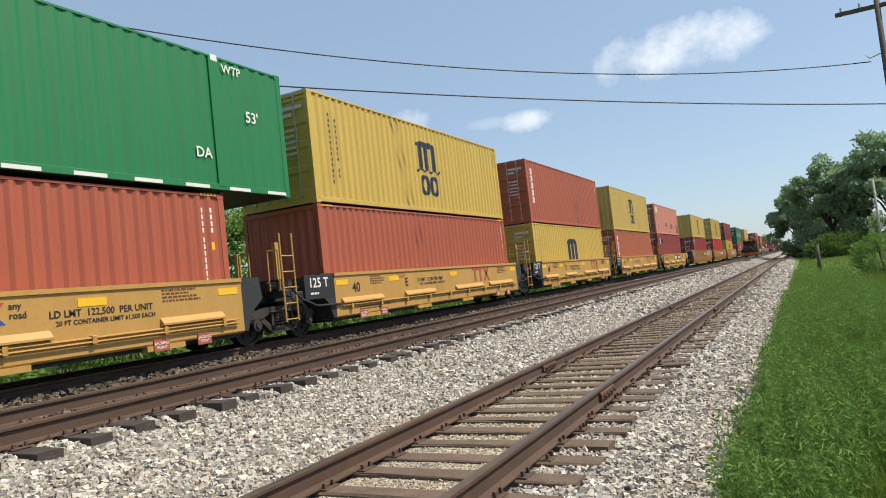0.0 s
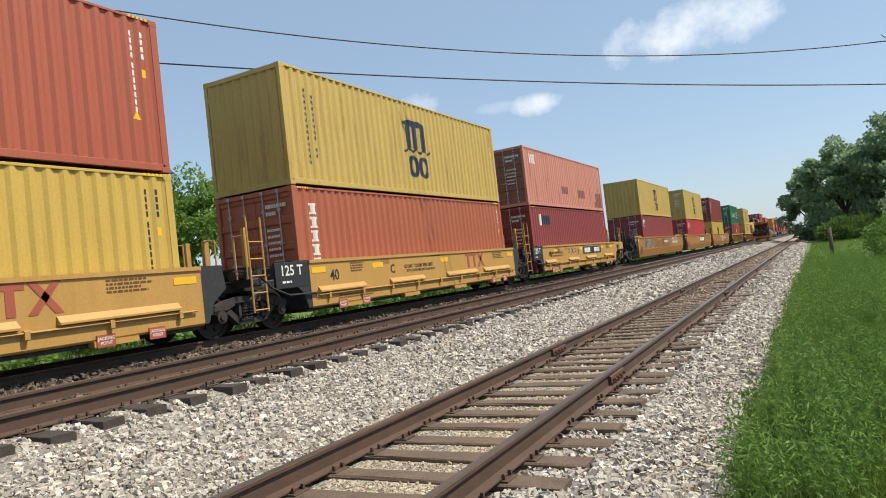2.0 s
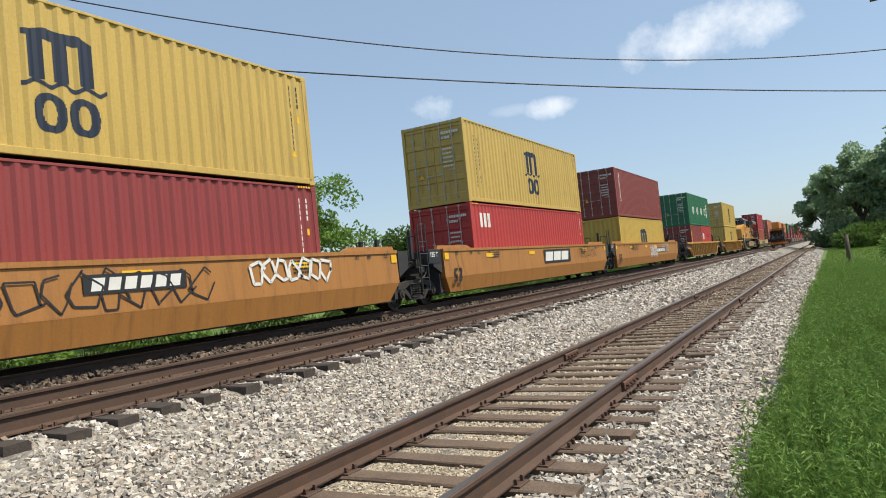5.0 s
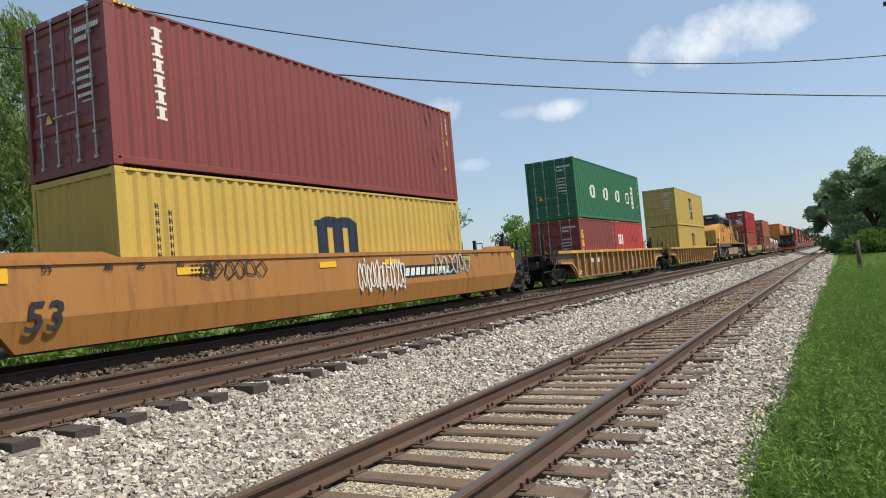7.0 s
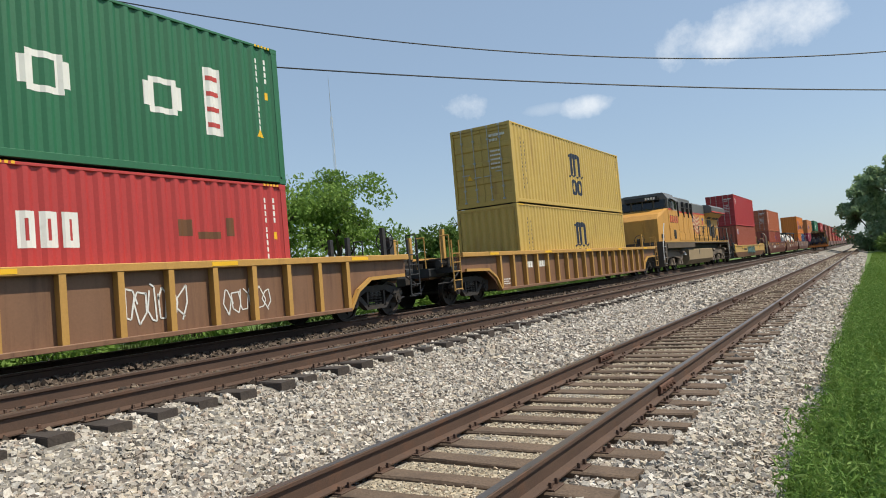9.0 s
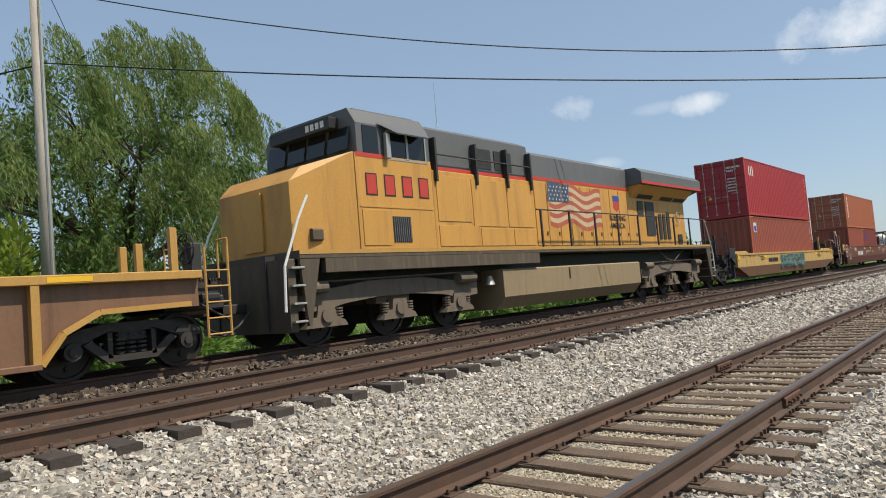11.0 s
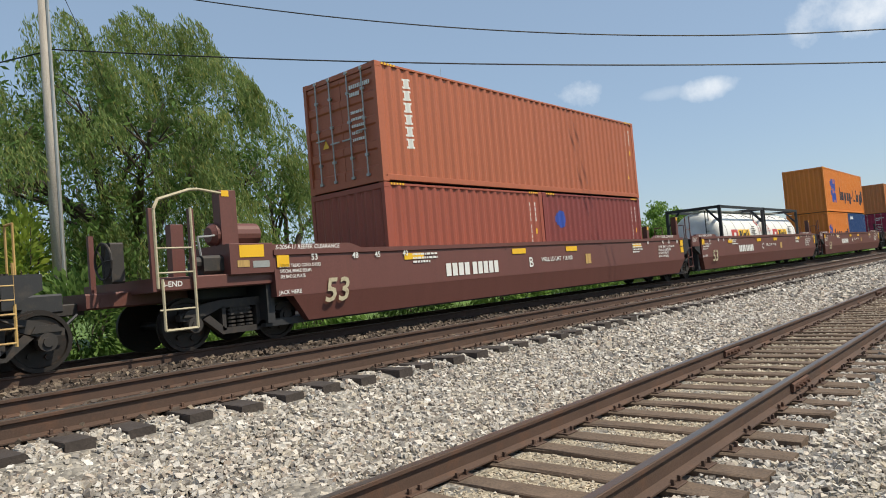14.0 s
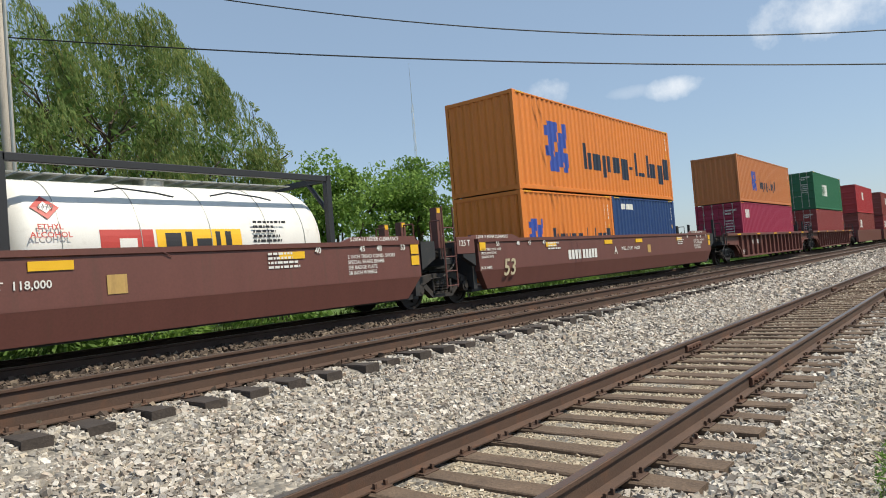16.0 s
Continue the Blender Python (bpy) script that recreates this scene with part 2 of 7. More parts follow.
def stones(name, colours, base_rough=0.9):
    m = bpy.data.materials.new(name)
    m.use_nodes = True
    nt = m.node_tree
    n, l = nt.nodes.new, nt.links.new
    b = nt.nodes["Principled BSDF"]
    b.inputs["Roughness"].default_value = base_rough
    geo = n("ShaderNodeNewGeometry")
    ramp = n("ShaderNodeValToRGB")
    e = ramp.color_ramp.elements
    e[0].position, e[0].color = 0.0, (*colours[0], 1)
    e[1].position, e[1].color = 1.0, (*colours[-1], 1)
    for i, c in enumerate(colours[1:-1], 1):
        k = e.new(i / (len(colours) - 1))
        k.color = (*c, 1)
    l(geo.outputs["Random Per Island"], ramp.inputs["Fac"])
    co = n("ShaderNodeTexCoord")
    t = n("ShaderNodeTexNoise")
    t.inputs["Scale"].default_value, t.inputs["Detail"].default_value = 60, 4
    l(co.outputs["Object"], t.inputs["Vector"])
    mix = n("ShaderNodeMix")
    mix.data_type, mix.blend_type = "RGBA", "OVERLAY"
    mix.inputs["Factor"].default_value = 0.4
    l(ramp.outputs["Color"], mix.inputs["A"])
    l(t.outputs["Fac"], mix.inputs["B"])
    l(mix.outputs["Result"], b.inputs["Base Color"])
    bp = n("ShaderNodeBump")
    bp.inputs["Strength"].default_value, bp.inputs["Distance"].default_value = 0.4, 0.01
    l(t.outputs["Fac"], bp.inputs["Height"])
    l(bp.outputs[0], b.inputs["Normal"])
    return m


def ballast_sheet(name, tint):
    """Ground of broken stone, seen from afar: cells of several greys."""
    m = bpy.data.materials.new(name)
    m.use_nodes = True
    nt = m.node_tree
    n, l = nt.nodes.new, nt.links.new
    b = nt.nodes["Principled BSDF"]
    b.inputs["Roughness"].default_value = 0.95
    co = n("ShaderNodeTexCoord")
    v = n("ShaderNodeTexVoronoi")
    v.inputs["Scale"].default_value = 17.0
    l(co.outputs["Object"], v.inputs["Vector"])
    sep = n("ShaderNodeSeparateColor")
    l(v.outputs["Color"], sep.inputs[0])
    ramp = n("ShaderNodeValToRGB")
    e = ramp.color_ramp.elements
    e[0].color, e[1].color = (*[c * 0.55 for c in tint], 1), (*[c * 1.25 for c in tint], 1)
    l(sep.outputs[0], ramp.inputs["Fac"])
    big = n("ShaderNodeTexNoise")
    big.inputs["Scale"].default_value, big.inputs["Detail"].default_value = 0.8, 5
    l(co.outputs["Object"], big.inputs["Vector"])
    mix = n("ShaderNodeMix")
    mix.data_type, mix.blend_type = "RGBA", "OVERLAY"
    mix.inputs["Factor"].default_value = 0.35
    l(ramp.outputs["Color"], mix.inputs["A"])
    l(big.outputs["Fac"], mix.inputs["B"])
    l(mix.outputs["Result"], b.inputs["Base Color"])
    bp = n("ShaderNodeBump")
    bp.inputs["Strength"].default_value, bp.inputs["Distance"].default_value = 1.0, 0.05
    l(v.outputs["Distance"], bp.inputs["Height"])
    bp.invert = True
    l(bp.outputs[0], b.inputs["Normal"])
    return m


def leaf(name, colours, through=0.35):
    m = bpy.data.materials.new(name)
    m.use_nodes = True
    nt = m.node_tree
    n, l = nt.nodes.new, nt.links.new
    out = nt.nodes["Material Output"]
    b = nt.nodes["Principled BSDF"]
    b.inputs["Roughness"].default_value = 0.75
    b.inputs["Specular IOR Level"].default_value = 0.2
    geo = n("ShaderNodeNewGeometry")
    ramp = n("ShaderNodeValToRGB")
    e = ramp.color_ramp.elements
    e[0].color, e[1].color = (*colours[0], 1), (*colours[-1], 1)
    for i, c in enumerate(colours[1:-1], 1):
        k = e.new(i / (len(colours) - 1))
        k.color = (*c, 1)
    l(geo.outputs["Random Per Island"], ramp.inputs["Fac"])
    l(ramp.outputs["Color"], b.inputs["Base Color"])
    tr = n("ShaderNodeBsdfTranslucent")
    l(ramp.outputs["Color"], tr.inputs["Color"])
    mix = n("ShaderNodeMixShader")
    mix.inputs[0].default_value = through
    l(b.outputs[0], mix.inputs[1])
    l(tr.outputs[0], mix.inputs[2])
    l(mix.outputs[0], out.inputs["Surface"])
    return m


MATS["stone_grey"] = stones("stone_grey", ((0.12, 0.10, 0.085), (0.41, 0.375, 0.33), (0.24, 0.20, 0.165), (0.54, 0.50, 0.44), (0.43, 0.37, 0.29), (0.22, 0.205, 0.19), (0.64, 0.60, 0.54), (0.33, 0.25, 0.19)))
MATS["stone_tan"] = stones("stone_tan", ((0.24, 0.18, 0.13), (0.46, 0.39, 0.29), (0.36, 0.30, 0.22), (0.58, 0.52, 0.42)))
MATS["stone_dark"] = stones("stone_dark", ((0.05, 0.036, 0.028), (0.10, 0.07, 0.05), (0.075, 0.055, 0.042), (0.22, 0.17, 0.12)))
MATS["dark_bed"] = ballast_sheet("dark_bed", (0.062, 0.046, 0.036))
# darker than the stones on it, to paint shade into the gaps between them
MATS["ballast"] = ballast_sheet("ballast", (0.27, 0.245, 0.21))
MATS["grit"] = ballast_sheet("grit", (0.40, 0.34, 0.25))
MATS["earth"] = paint("earth", (0.10, 0.17, 0.03), rough=0.95, spread=0.4, grain=0.6, fine=9, bump=0.8, dirt=(0.15, 0.13, 0.06), dirt_amount=0.5)
MATS["grass_leaf"] = leaf("grass_leaf", ((0.06, 0.12, 0.016), (0.13, 0.215, 0.03), (0.085, 0.165, 0.022), (0.22, 0.29, 0.068), (0.14, 0.23, 0.035)), 0.45)
MATS["verge_leaf"] = leaf("verge_leaf", ((0.05, 0.09, 0.02), (0.09, 0.13, 0.03), (0.14, 0.15, 0.05), (0.07, 0.11, 0.025)))
MATS["weed_leaf"] = leaf("weed_leaf", ((0.105, 0.20, 0.04), (0.155, 0.27, 0.058), (0.21, 0.31, 0.085)))
MATS["willow_leaf"] = leaf("willow_leaf", ((0.16, 0.23, 0.07), (0.21, 0.28, 0.09), (0.13, 0.20, 0.055), (0.27, 0.33, 0.13), (0.30, 0.28, 0.07)), 0.5)
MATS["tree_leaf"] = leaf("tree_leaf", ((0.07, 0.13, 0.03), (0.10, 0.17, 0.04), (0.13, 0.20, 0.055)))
MATS["vine_leaf"] = leaf("vine_leaf", ((0.24, 0.32, 0.05), (0.34, 0.40, 0.07), (0.18, 0.28, 0.05)))
# leaf greens lifted and greyed: distance haze is put into the colour
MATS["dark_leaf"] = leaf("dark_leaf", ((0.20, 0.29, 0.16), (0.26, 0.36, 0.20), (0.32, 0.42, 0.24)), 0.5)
MATS["bright_leaf"] = leaf("bright_leaf", ((0.14, 0.24, 0.05), (0.20, 0.31, 0.065), (0.17, 0.27, 0.075)))
MATS["bark"] = paint("bark", (0.075, 0.055, 0.040), rough=0.9, spread=0.3, grain=3, fine=30, bump=0.8)


# ---- building blocks ----
class Geo:
    """Collects vertices and faces for one mesh."""

    def __init__(self):
        self.v, self.f = [], []

    def add(self, verts, faces):
        k = len(self.v)
        self.v += [tuple(p) for p in verts]
        self.f += [tuple(i + k for i in f) for f in faces]
        return self

    def box(self, a, b, cut=0.0):
        (x0, y0, z0), (x1, y1, z1) = a, b
        x0, x1 = min(x0, x1), max(x0, x1)
        y0, y1 = min(y0, y1), max(y0, y1)
        z0, z1 = min(z0, z1), max(z0, z1)
        c = min(cut, (x1 - x0) / 3, (z1 - z0) / 3)
        if c > 0:
            ring = [(x0 + c, z0), (x1 - c, z0), (x1, z0 + c), (x1, z1 - c), (x1 - c, z1), (x0 + c, z1), (x0, z1 - c), (x0, z0 + c)]
        else:
            ring = [(x0, z0), (x1, z0), (x1, z1), (x0, z1)]
        return self.prism(ring, y0, y1)

    def prism(self, ring, y0, y1):
        """A profile of (x, z) points, drawn out along y."""
        n = len(ring)
        v = [(x, y0, z) for x, z in ring] + [(x, y1, z) for x, z in ring]
        f = [tuple(range(n)), tuple(range(2 * n - 1, n - 1, -1))]
        f += [(i, i + n, (i + 1) % n + n, (i + 1) % n) for i in range(n)]
        return self.add(v, f)

    def slab(self, ring, x0, x1):
        """A profile of (y, z) points, drawn out along x."""
        n = len(ring)
        v = [(x0, y, z) for y, z in ring] + [(x1, y, z) for y, z in ring]
        f = [tuple(range(n - 1, -1, -1)), tuple(range(n, 2 * n))]
        f += [(i, (i + 1) % n, (i + 1) % n + n, i + n) for i in range(n)]
        return self.add(v, f)

    def rod(self, a, b, r, n=8, r2=None):
        a, b = Vector(a), Vector(b)
        d = (b - a).normalized()
        u = d.orthogonal().normalized()
        w = d.cross(u)
        r2 = r if r2 is None else r2
        v = []
        for p, q in ((a, r), (b, r2)):
            v += [p + (u * math.cos(2 * math.pi * i / n) + w * math.sin(2 * math.pi * i / n)) * q for i in range(n)]
        f = [tuple(range(n - 1, -1, -1)), tuple(range(n, 2 * n))]
        f += [(i, (i + 1) % n, (i + 1) % n + n, i + n) for i in range(n)]
        return self.add(v, f)

    def pipe(self, points, r, n=6):
        for a, b in zip(points, points[1:]):
            self.rod(a, b, r, n)
        return self

    def mesh(self, name, smooth=False):
        me = bpy.data.meshes.new(name)
        me.from_pydata(self.v, [], self.f)
        me.update()
        if smooth:
            me.polygons.foreach_set("use_smooth", [True] * len(me.polygons))
        return me


def part(name, geo, material, parent=None, label="", at=None, smooth=False):
    """One mesh object under a thing or a part; geo may be a mesh that several parts share."""
    me = geo if isinstance(geo, bpy.types.Mesh) else geo.mesh(name, smooth)
    ob = new(name, me)
    if not me.materials:
        me.materials.append(None)
    ob.material_slots[0].link = "OBJECT"
    ob.material_slots[0].material = material if not isinstance(material, str) else MATS[material]
    ob.parent = parent
    if at is not None:
        ob.matrix_basis = at
    return tagged(ob, label)


def thing(name, label, category, at, group="", kind=""):
    ob = new(name)
    ob.empty_display_size = 0.3
    ob.matrix_basis = at
    return tagged(ob, label, category, group, kind)


def lettering(name, words, size, material, parent, x, y, z, squeeze=1.0, align="LEFT"):
    """Upright words that face +x; they read towards +y."""
    cu = bpy.data.curves.new(name, "FONT")
    cu.body, cu.size, cu.align_x, cu.align_y = words, size, align, "CENTER"
    cu.resolution_u = 2
    cu.offset = size * 0.016
    cu.materials.append(MATS[material])
    ob = new(name, cu)
    ob.parent = parent
    ob.matrix_basis = Matrix.Translation((x, y, z)) @ Euler((radians(90), 0, radians(90))).to_matrix().to_4x4() @ Matrix.Diagonal((squeeze, 1, 1, 1))
    return ob


MOVING = []   # (thing, place along the train at 0 s)
CACHE = {}


def cached(key, build):
    if key not in CACHE:
        CACHE[key] = build()
    return CACHE[key]


# ---- ground and tracks ----
def bed_height(x):
    """The height of the broken stone across the tracks."""
    pts = ((-16.5, -0.35), (-14.2, 0.26), (-13.1, 0.285), (-10.2, 0.285), (-9.5, 0.22), (-8.6, 0.285), (-6.0, 0.265), (-5.82, 0.22), (-5.45, 0.10), (-4.5, -0.13), (-4.1, -0.23), (-1.5, -0.25), (-1.2, -0.27), (-0.75, -0.42), (-0.4, -0.52))
    for (a, za), (b, zb) in zip(pts, pts[1:]):
        if x <= b:
            k = max(0.0, (x - a) / (b - a))
            return za + (zb - za) * k
    return pts[-1][1]


def sheet(name, xs, ys, height, material, label, rough=0.0):
    nx, ny = len(xs), len(ys)
    v = [(x, y, height(x) + (rough * noise.noise((x * 1.7, y * 1.7, 0.3)) if rough else 0)) for y in ys for x in xs]
    f = [(j * nx + i, j * nx + i + 1, (j + 1) * nx + i + 1, (j + 1) * nx + i) for j in range(ny - 1) for i in range(nx - 1)]
    ob = part(name, Geo().add(v, f), material, smooth=True)
    return tagged(ob, label, name.split("_")[0], kind="structure")


def land(x):
    return -0.50 if x > -30 else -0.3


far = [-2500, -900, -400, -200, -100, -60, -30, -16, -8, -0.5, 4, 10, 20, 40, 80, 160, 400, 900, 2500]
sheet("ground", far, [-1500, -400, -100, -30, 0, 15, 30, 60, 120, 240, 500, 1000, 2500], land, "earth", "green grassy ground reaching to the flat horizon")
bed_x = [-16.5 + 0.2 * i for i in range(81)]
bed_y = [-300, -60, -20, -5] + [0.25 * i for i in range(0, 120)] + [30 + 2 * i for i in range(40)] + [110 + 12 * i for i in range(50)] + [900]
bed = sheet("ballast_bed", bed_x, bed_y, bed_height, "ballast", "bed of grey broken stone under the tracks", 0.035)


sheet("grit_strip", [SIDING_X - 0.66, SIDING_X - 0.3, SIDING_X, SIDING_X + 0.3, SIDING_X + 0.66], [-300, -40] + [0.6 * i for i in range(0, 70)] + [45 + 5 * i for i in range(80)], lambda x: -0.228, "grit", "tan grit packed between the siding sleepers", 0.010)


sheet("oily_strip", [-14.2, -13.4, -12.9, -12.2, -11.4, -10.6, -9.8, -8.9, -8.0, -7.1, -6.45], [-300, -40] + [0.8 * i for i in range(0, 60)] + [50 + 6 * i for i in range(140)], lambda x: bed_height(x) + 0.02, "dark_bed", "dark oily ballast under and beside the train", 0.03)


def scatter(name, spots, material, label):
    """Angular stones: cubes with every corner pushed about."""
    n = len(spots)
    rng = np.random.default_rng(7 + n)
    corner = np.array([(-1, -1, -1), (1, -1, -1), (1, 1, -1), (-1, 1, -1), (-1, -1, 1), (1, -1, 1), (1, 1, 1), (-1, 1, 1)], float)
    quad = np.array([(0, 3, 2, 1), (4, 5, 6, 7), (0, 1, 5, 4), (1, 2, 6, 5), (2, 3, 7, 6), (3, 0, 4, 7)])
    s = np.array(spots)
    c = corner[None] * (1 + rng.uniform(-0.55, 0.2, (n, 8, 3)))
    c *= s[:, 3][:, None, None] * rng.uniform(0.5, 1.35, (n, 1, 3)) * np.array((0.5, 0.5, 0.44))
    a, b = rng.uniform(0, 6.28, n), rng.uniform(-0.9, 0.9, n)
    ca, sa, cb, sb = np.cos(a)[:, None], np.sin(a)[:, None], np.cos(b)[:, None], np.sin(b)[:, None]
    x, y, z = c[..., 0], c[..., 1], c[..., 2]
    x, z = x * cb + z * sb, -x * sb + z * cb
    x, y = x * ca - y * sa, x * sa + y * ca
    v = np.stack([x, y, z], -1) + s[:, None, :3]
    f = (quad[None] + 8 * np.arange(n)[:, None, None]).reshape(-1, 4)
    me = bpy.data.meshes.new(name)
    me.vertices.add(n * 8)
    me.vertices.foreach_set("co", v.ravel())
    me.loops.add(f.size)
    me.loops.foreach_set("vertex_index", f.ravel().astype(np.int32))
    me.polygons.add(len(f))
    me.polygons.foreach_set("loop_start", np.arange(0, f.size, 4, dtype=np.int32))
    me.update(calc_edges=True)
    me.shade_flat()
    return tagged(part(name, me, material), label, "gravel", kind="stuff")


TIE_STEP = 0.513
SIDING_TIES = [0.49 + TIE_STEP * i for i in range(-12, 240)]
rng = random.Random(5)


def on_tie(y):
    k = (y - 0.49) / TIE_STEP
    return abs(k - round(k)) * TIE_STEP < 0.13


grey, tan, dark = [], [], []
for y0, y1, many, size in ((0.8, 9, 1200, 0.041), (9, 20, 640, 0.055), (20, 45, 190, 0.085), (45, 90, 40, 0.14)):
    for _ in range(int(many * 5.6 * (y1 - y0))):
        x, y = rng.uniform(-6.3, -0.55), rng.uniform(y0, y1)
        inside = -4.16 < x < -1.53
        if inside and on_tie(y) and rng.random() > 0.02:
            continue
        if x < -5.76 and abs((y - 0.16) / 0.515 - round((y - 0.16) / 0.515)) * 0.515 < 0.14:
            continue
        d = size * rng.uniform(0.55, 1.3) ** 1.3
        if -3.5 < x < -2.15:
            d *= 0.5
            tan.append((x, y, -0.228 + d * 0.1, d))
        else:
            if abs(x - SIDING_X) < 0.86 and abs(x - SIDING_X) > 0.65:
                continue
            grey.append((x, y, bed_height(x) + d * 0.18 + 0.02 * noise.noise((x * 3, y * 3, 1)), d))
for y0, y1, many in ((1, 12, 120), (12, 40, 50)):
    for _ in range(int(many * 6.5 * (y1 - y0))):
        x, y = rng.uniform(-12.5, -6.2), rng.uniform(y0, y1)
        d = rng.uniform(0.04, 0.09)
        dark.append((x, y, bed_height(x) + 0.02 + d * 0.15, d))
scatter("ballast_stones", grey, "stone_grey", "grey and brown broken ballast stones beside the rails")
scatter("dark_stones", dark, "stone_dark", "dark rust-brown stones between the middle and main tracks")
scatter("grit_stones", tan, "stone_tan", "small tan grit stones between the sleepers")


def rail_ring(x, top, s=1.0):
    h, w, b = 0.185, 0.036, 0.075
    half = [(b, top - h), (b, top - h + 0.012), (0.012, top - h + 0.032), (0.010, top - 0.045), (w, top - 0.032), (w, top - 0.006), (w - 0.008, top)]
    return [(x + dx, z) for dx, z in half] + [(x - dx, z) for dx, z in reversed(half)]


def track(name, x, top, tie_mat, near_ties, ties, worn, label, seed):
    root = thing(name, label, "railway track", pose(0, 0, 0), kind="structure")
    for side in (-1, 1):
        rx = x + side * 0.7535
        part("rail", Geo().prism(rail_ring(rx, top), -300, 900), "rail_web", root)
        part("rail_head", Geo().box((rx - 0.030, -300, top - 0.004), (rx + 0.030, 900, top + 0.002)), "rail_head", root, "worn bright top of the rail")
    r = random.Random(seed)
    forms = []
    for k in range(5):
        g, q = Geo(), random.Random(seed * 10 + k)
        ys = [-0.115, 0.115]
        rings = []
        for i in range(7):
            px = -1.295 + 2.59 * i / 6
            j = lambda s: q.uniform(-s, s)
            rings.append([(px + j(0.004), -0.113 + j(0.007), -0.18), (px + j(0.004), 0.113 + j(0.007), -0.18), (px, 0.115 + j(0.008), -0.012 + j(0.004)), (px, 0.100 + j(0.008), 0.0 + j(0.006)), (px, -0.100 + j(0.008), 0.0 + j(0.006)), (px, -0.115 + j(0.008), -0.012 + j(0.004))])
        v = [p for ring in rings for p in ring]
        f = [tuple(range(5, -1, -1)), tuple(range(36, 42))]
        f += [(6 * a + b, 6 * a + (b + 1) % 6, 6 * a + 6 + (b + 1) % 6, 6 * a + 6 + b) for a in range(6) for b in range(6)]
        forms.append(g.add(v, f).mesh("tie"))
    plates = []
    g = Geo()
    for side in (-1, 1):
        px = side * 0.7535
        g.box((px - 0.14, -0.09, 0.0), (px + 0.14, 0.09, 0.014), 0.004)
        for sx, sy in ((-0.095, 0.05), (0.095, -0.05), (0.095, 0.06), (-0.095, -0.06)):
            g.box((px + sx - 0.012, sy - 0.012, 0.01), (px + sx + 0.012, sy + 0.012, 0.055), 0.004)
    plate = g.mesh("tie_plate")
    for y in ties:
        m = pose(x + r.uniform(-0.05, 0.05) * worn, y + r.uniform(-0.03, 0.03) * worn, top - 0.192 + r.uniform(-0.012, 0.004) * worn, 0, r.uniform(-0.6, 0.6) * worn, r.uniform(-1.6, 1.6) * worn)
        t = part("tie", r.choice(forms), tie_mat, root, at=m)
        if y < 26:
            part("tie_plate", plate, "rail_web", t)
    return root


siding = track("siding_track", SIDING_X, SIDING_Z, "tie_grey", 0, SIDING_TIES, 1.0, "worn siding track with rusty rails and weathered wooden sleepers", 3)
middle = track("middle_track", MID_X, MID_Z, "tie_dark", 0, [0.16 + 0.515 * i for i in range(-6, 200)], 0.8, "middle track with brown rails on dark tarred wooden sleepers", 4)
main_line = track("main_track", MAIN_X, MAIN_Z, "tie_dark", 0, [0.2 + 0.515 * i for i in range(-6, 70)], 0.5, "main track under the train with dark wooden sleepers", 6)


def joint(x, y, top, parent):
    for side in (-1, 1):
        g = Geo().box((x + side * 0.012, y - 0.30, top - 0.145), (x + side * 0.048, y + 0.30, top - 0.05), 0.012)
        for i in range(4):
            yy = y - 0.21 + 0.14 * i
            g.rod((x + side * 0.045, yy, top - 0.095), (x + side * 0.085, yy, top - 0.095), 0.022, 6)
        part("joint_bar", g, "rust_bar", parent, "rusty bolted joint bar")


for y in (8.03, 19.9, 31.8, 43.7):
    joint(SIDING_X + 0.7535, y, 0, siding)
    joint(SIDING_X - 0.7535, y + 2.4, 0, siding)


# ---- containers ----
def waves(length, margin, period, deep):
    """Corner points (y, depth) of a corrugated wall."""
    n = int((length - 2 * margin) / period)
    step = (length - 2 * margin) / n
    pts = [(-length / 2 + margin, 0.0)]
    for i in range(n):
        y = -length / 2 + margin + i * step
        pts += [(y + step * 0.24, 0.0), (y + step * 0.48, deep), (y + step * 0.76, deep), (y + step, 0.0)]
    return pts


def depth_at(pts, y):
    for (a, da), (b, db) in zip(pts, pts[1:]):
        if a <= y <= b:
            return da + (db - da) * (y - a) / (b - a + 1e-9)
    return 0.0


class Box:
    def __init__(self, length=12.192, high=2.896, wide=2.438, period=0.278, deep=0.036):
        self.L, self.H, self.W = length, high, wide
        self.pts = waves(length, 0.14, period, deep)
        self.end_pts = waves(wide, 0.12, 0.25, 0.036)
        self.key = (length, high, wide, period)


BOX40, BOX20, BOX40LOW = Box(), Box(6.058, 2.591), Box(12.192, 2.591)
BOX53 = Box(16.154, 2.90, 2.591, 0.32, 0.022)


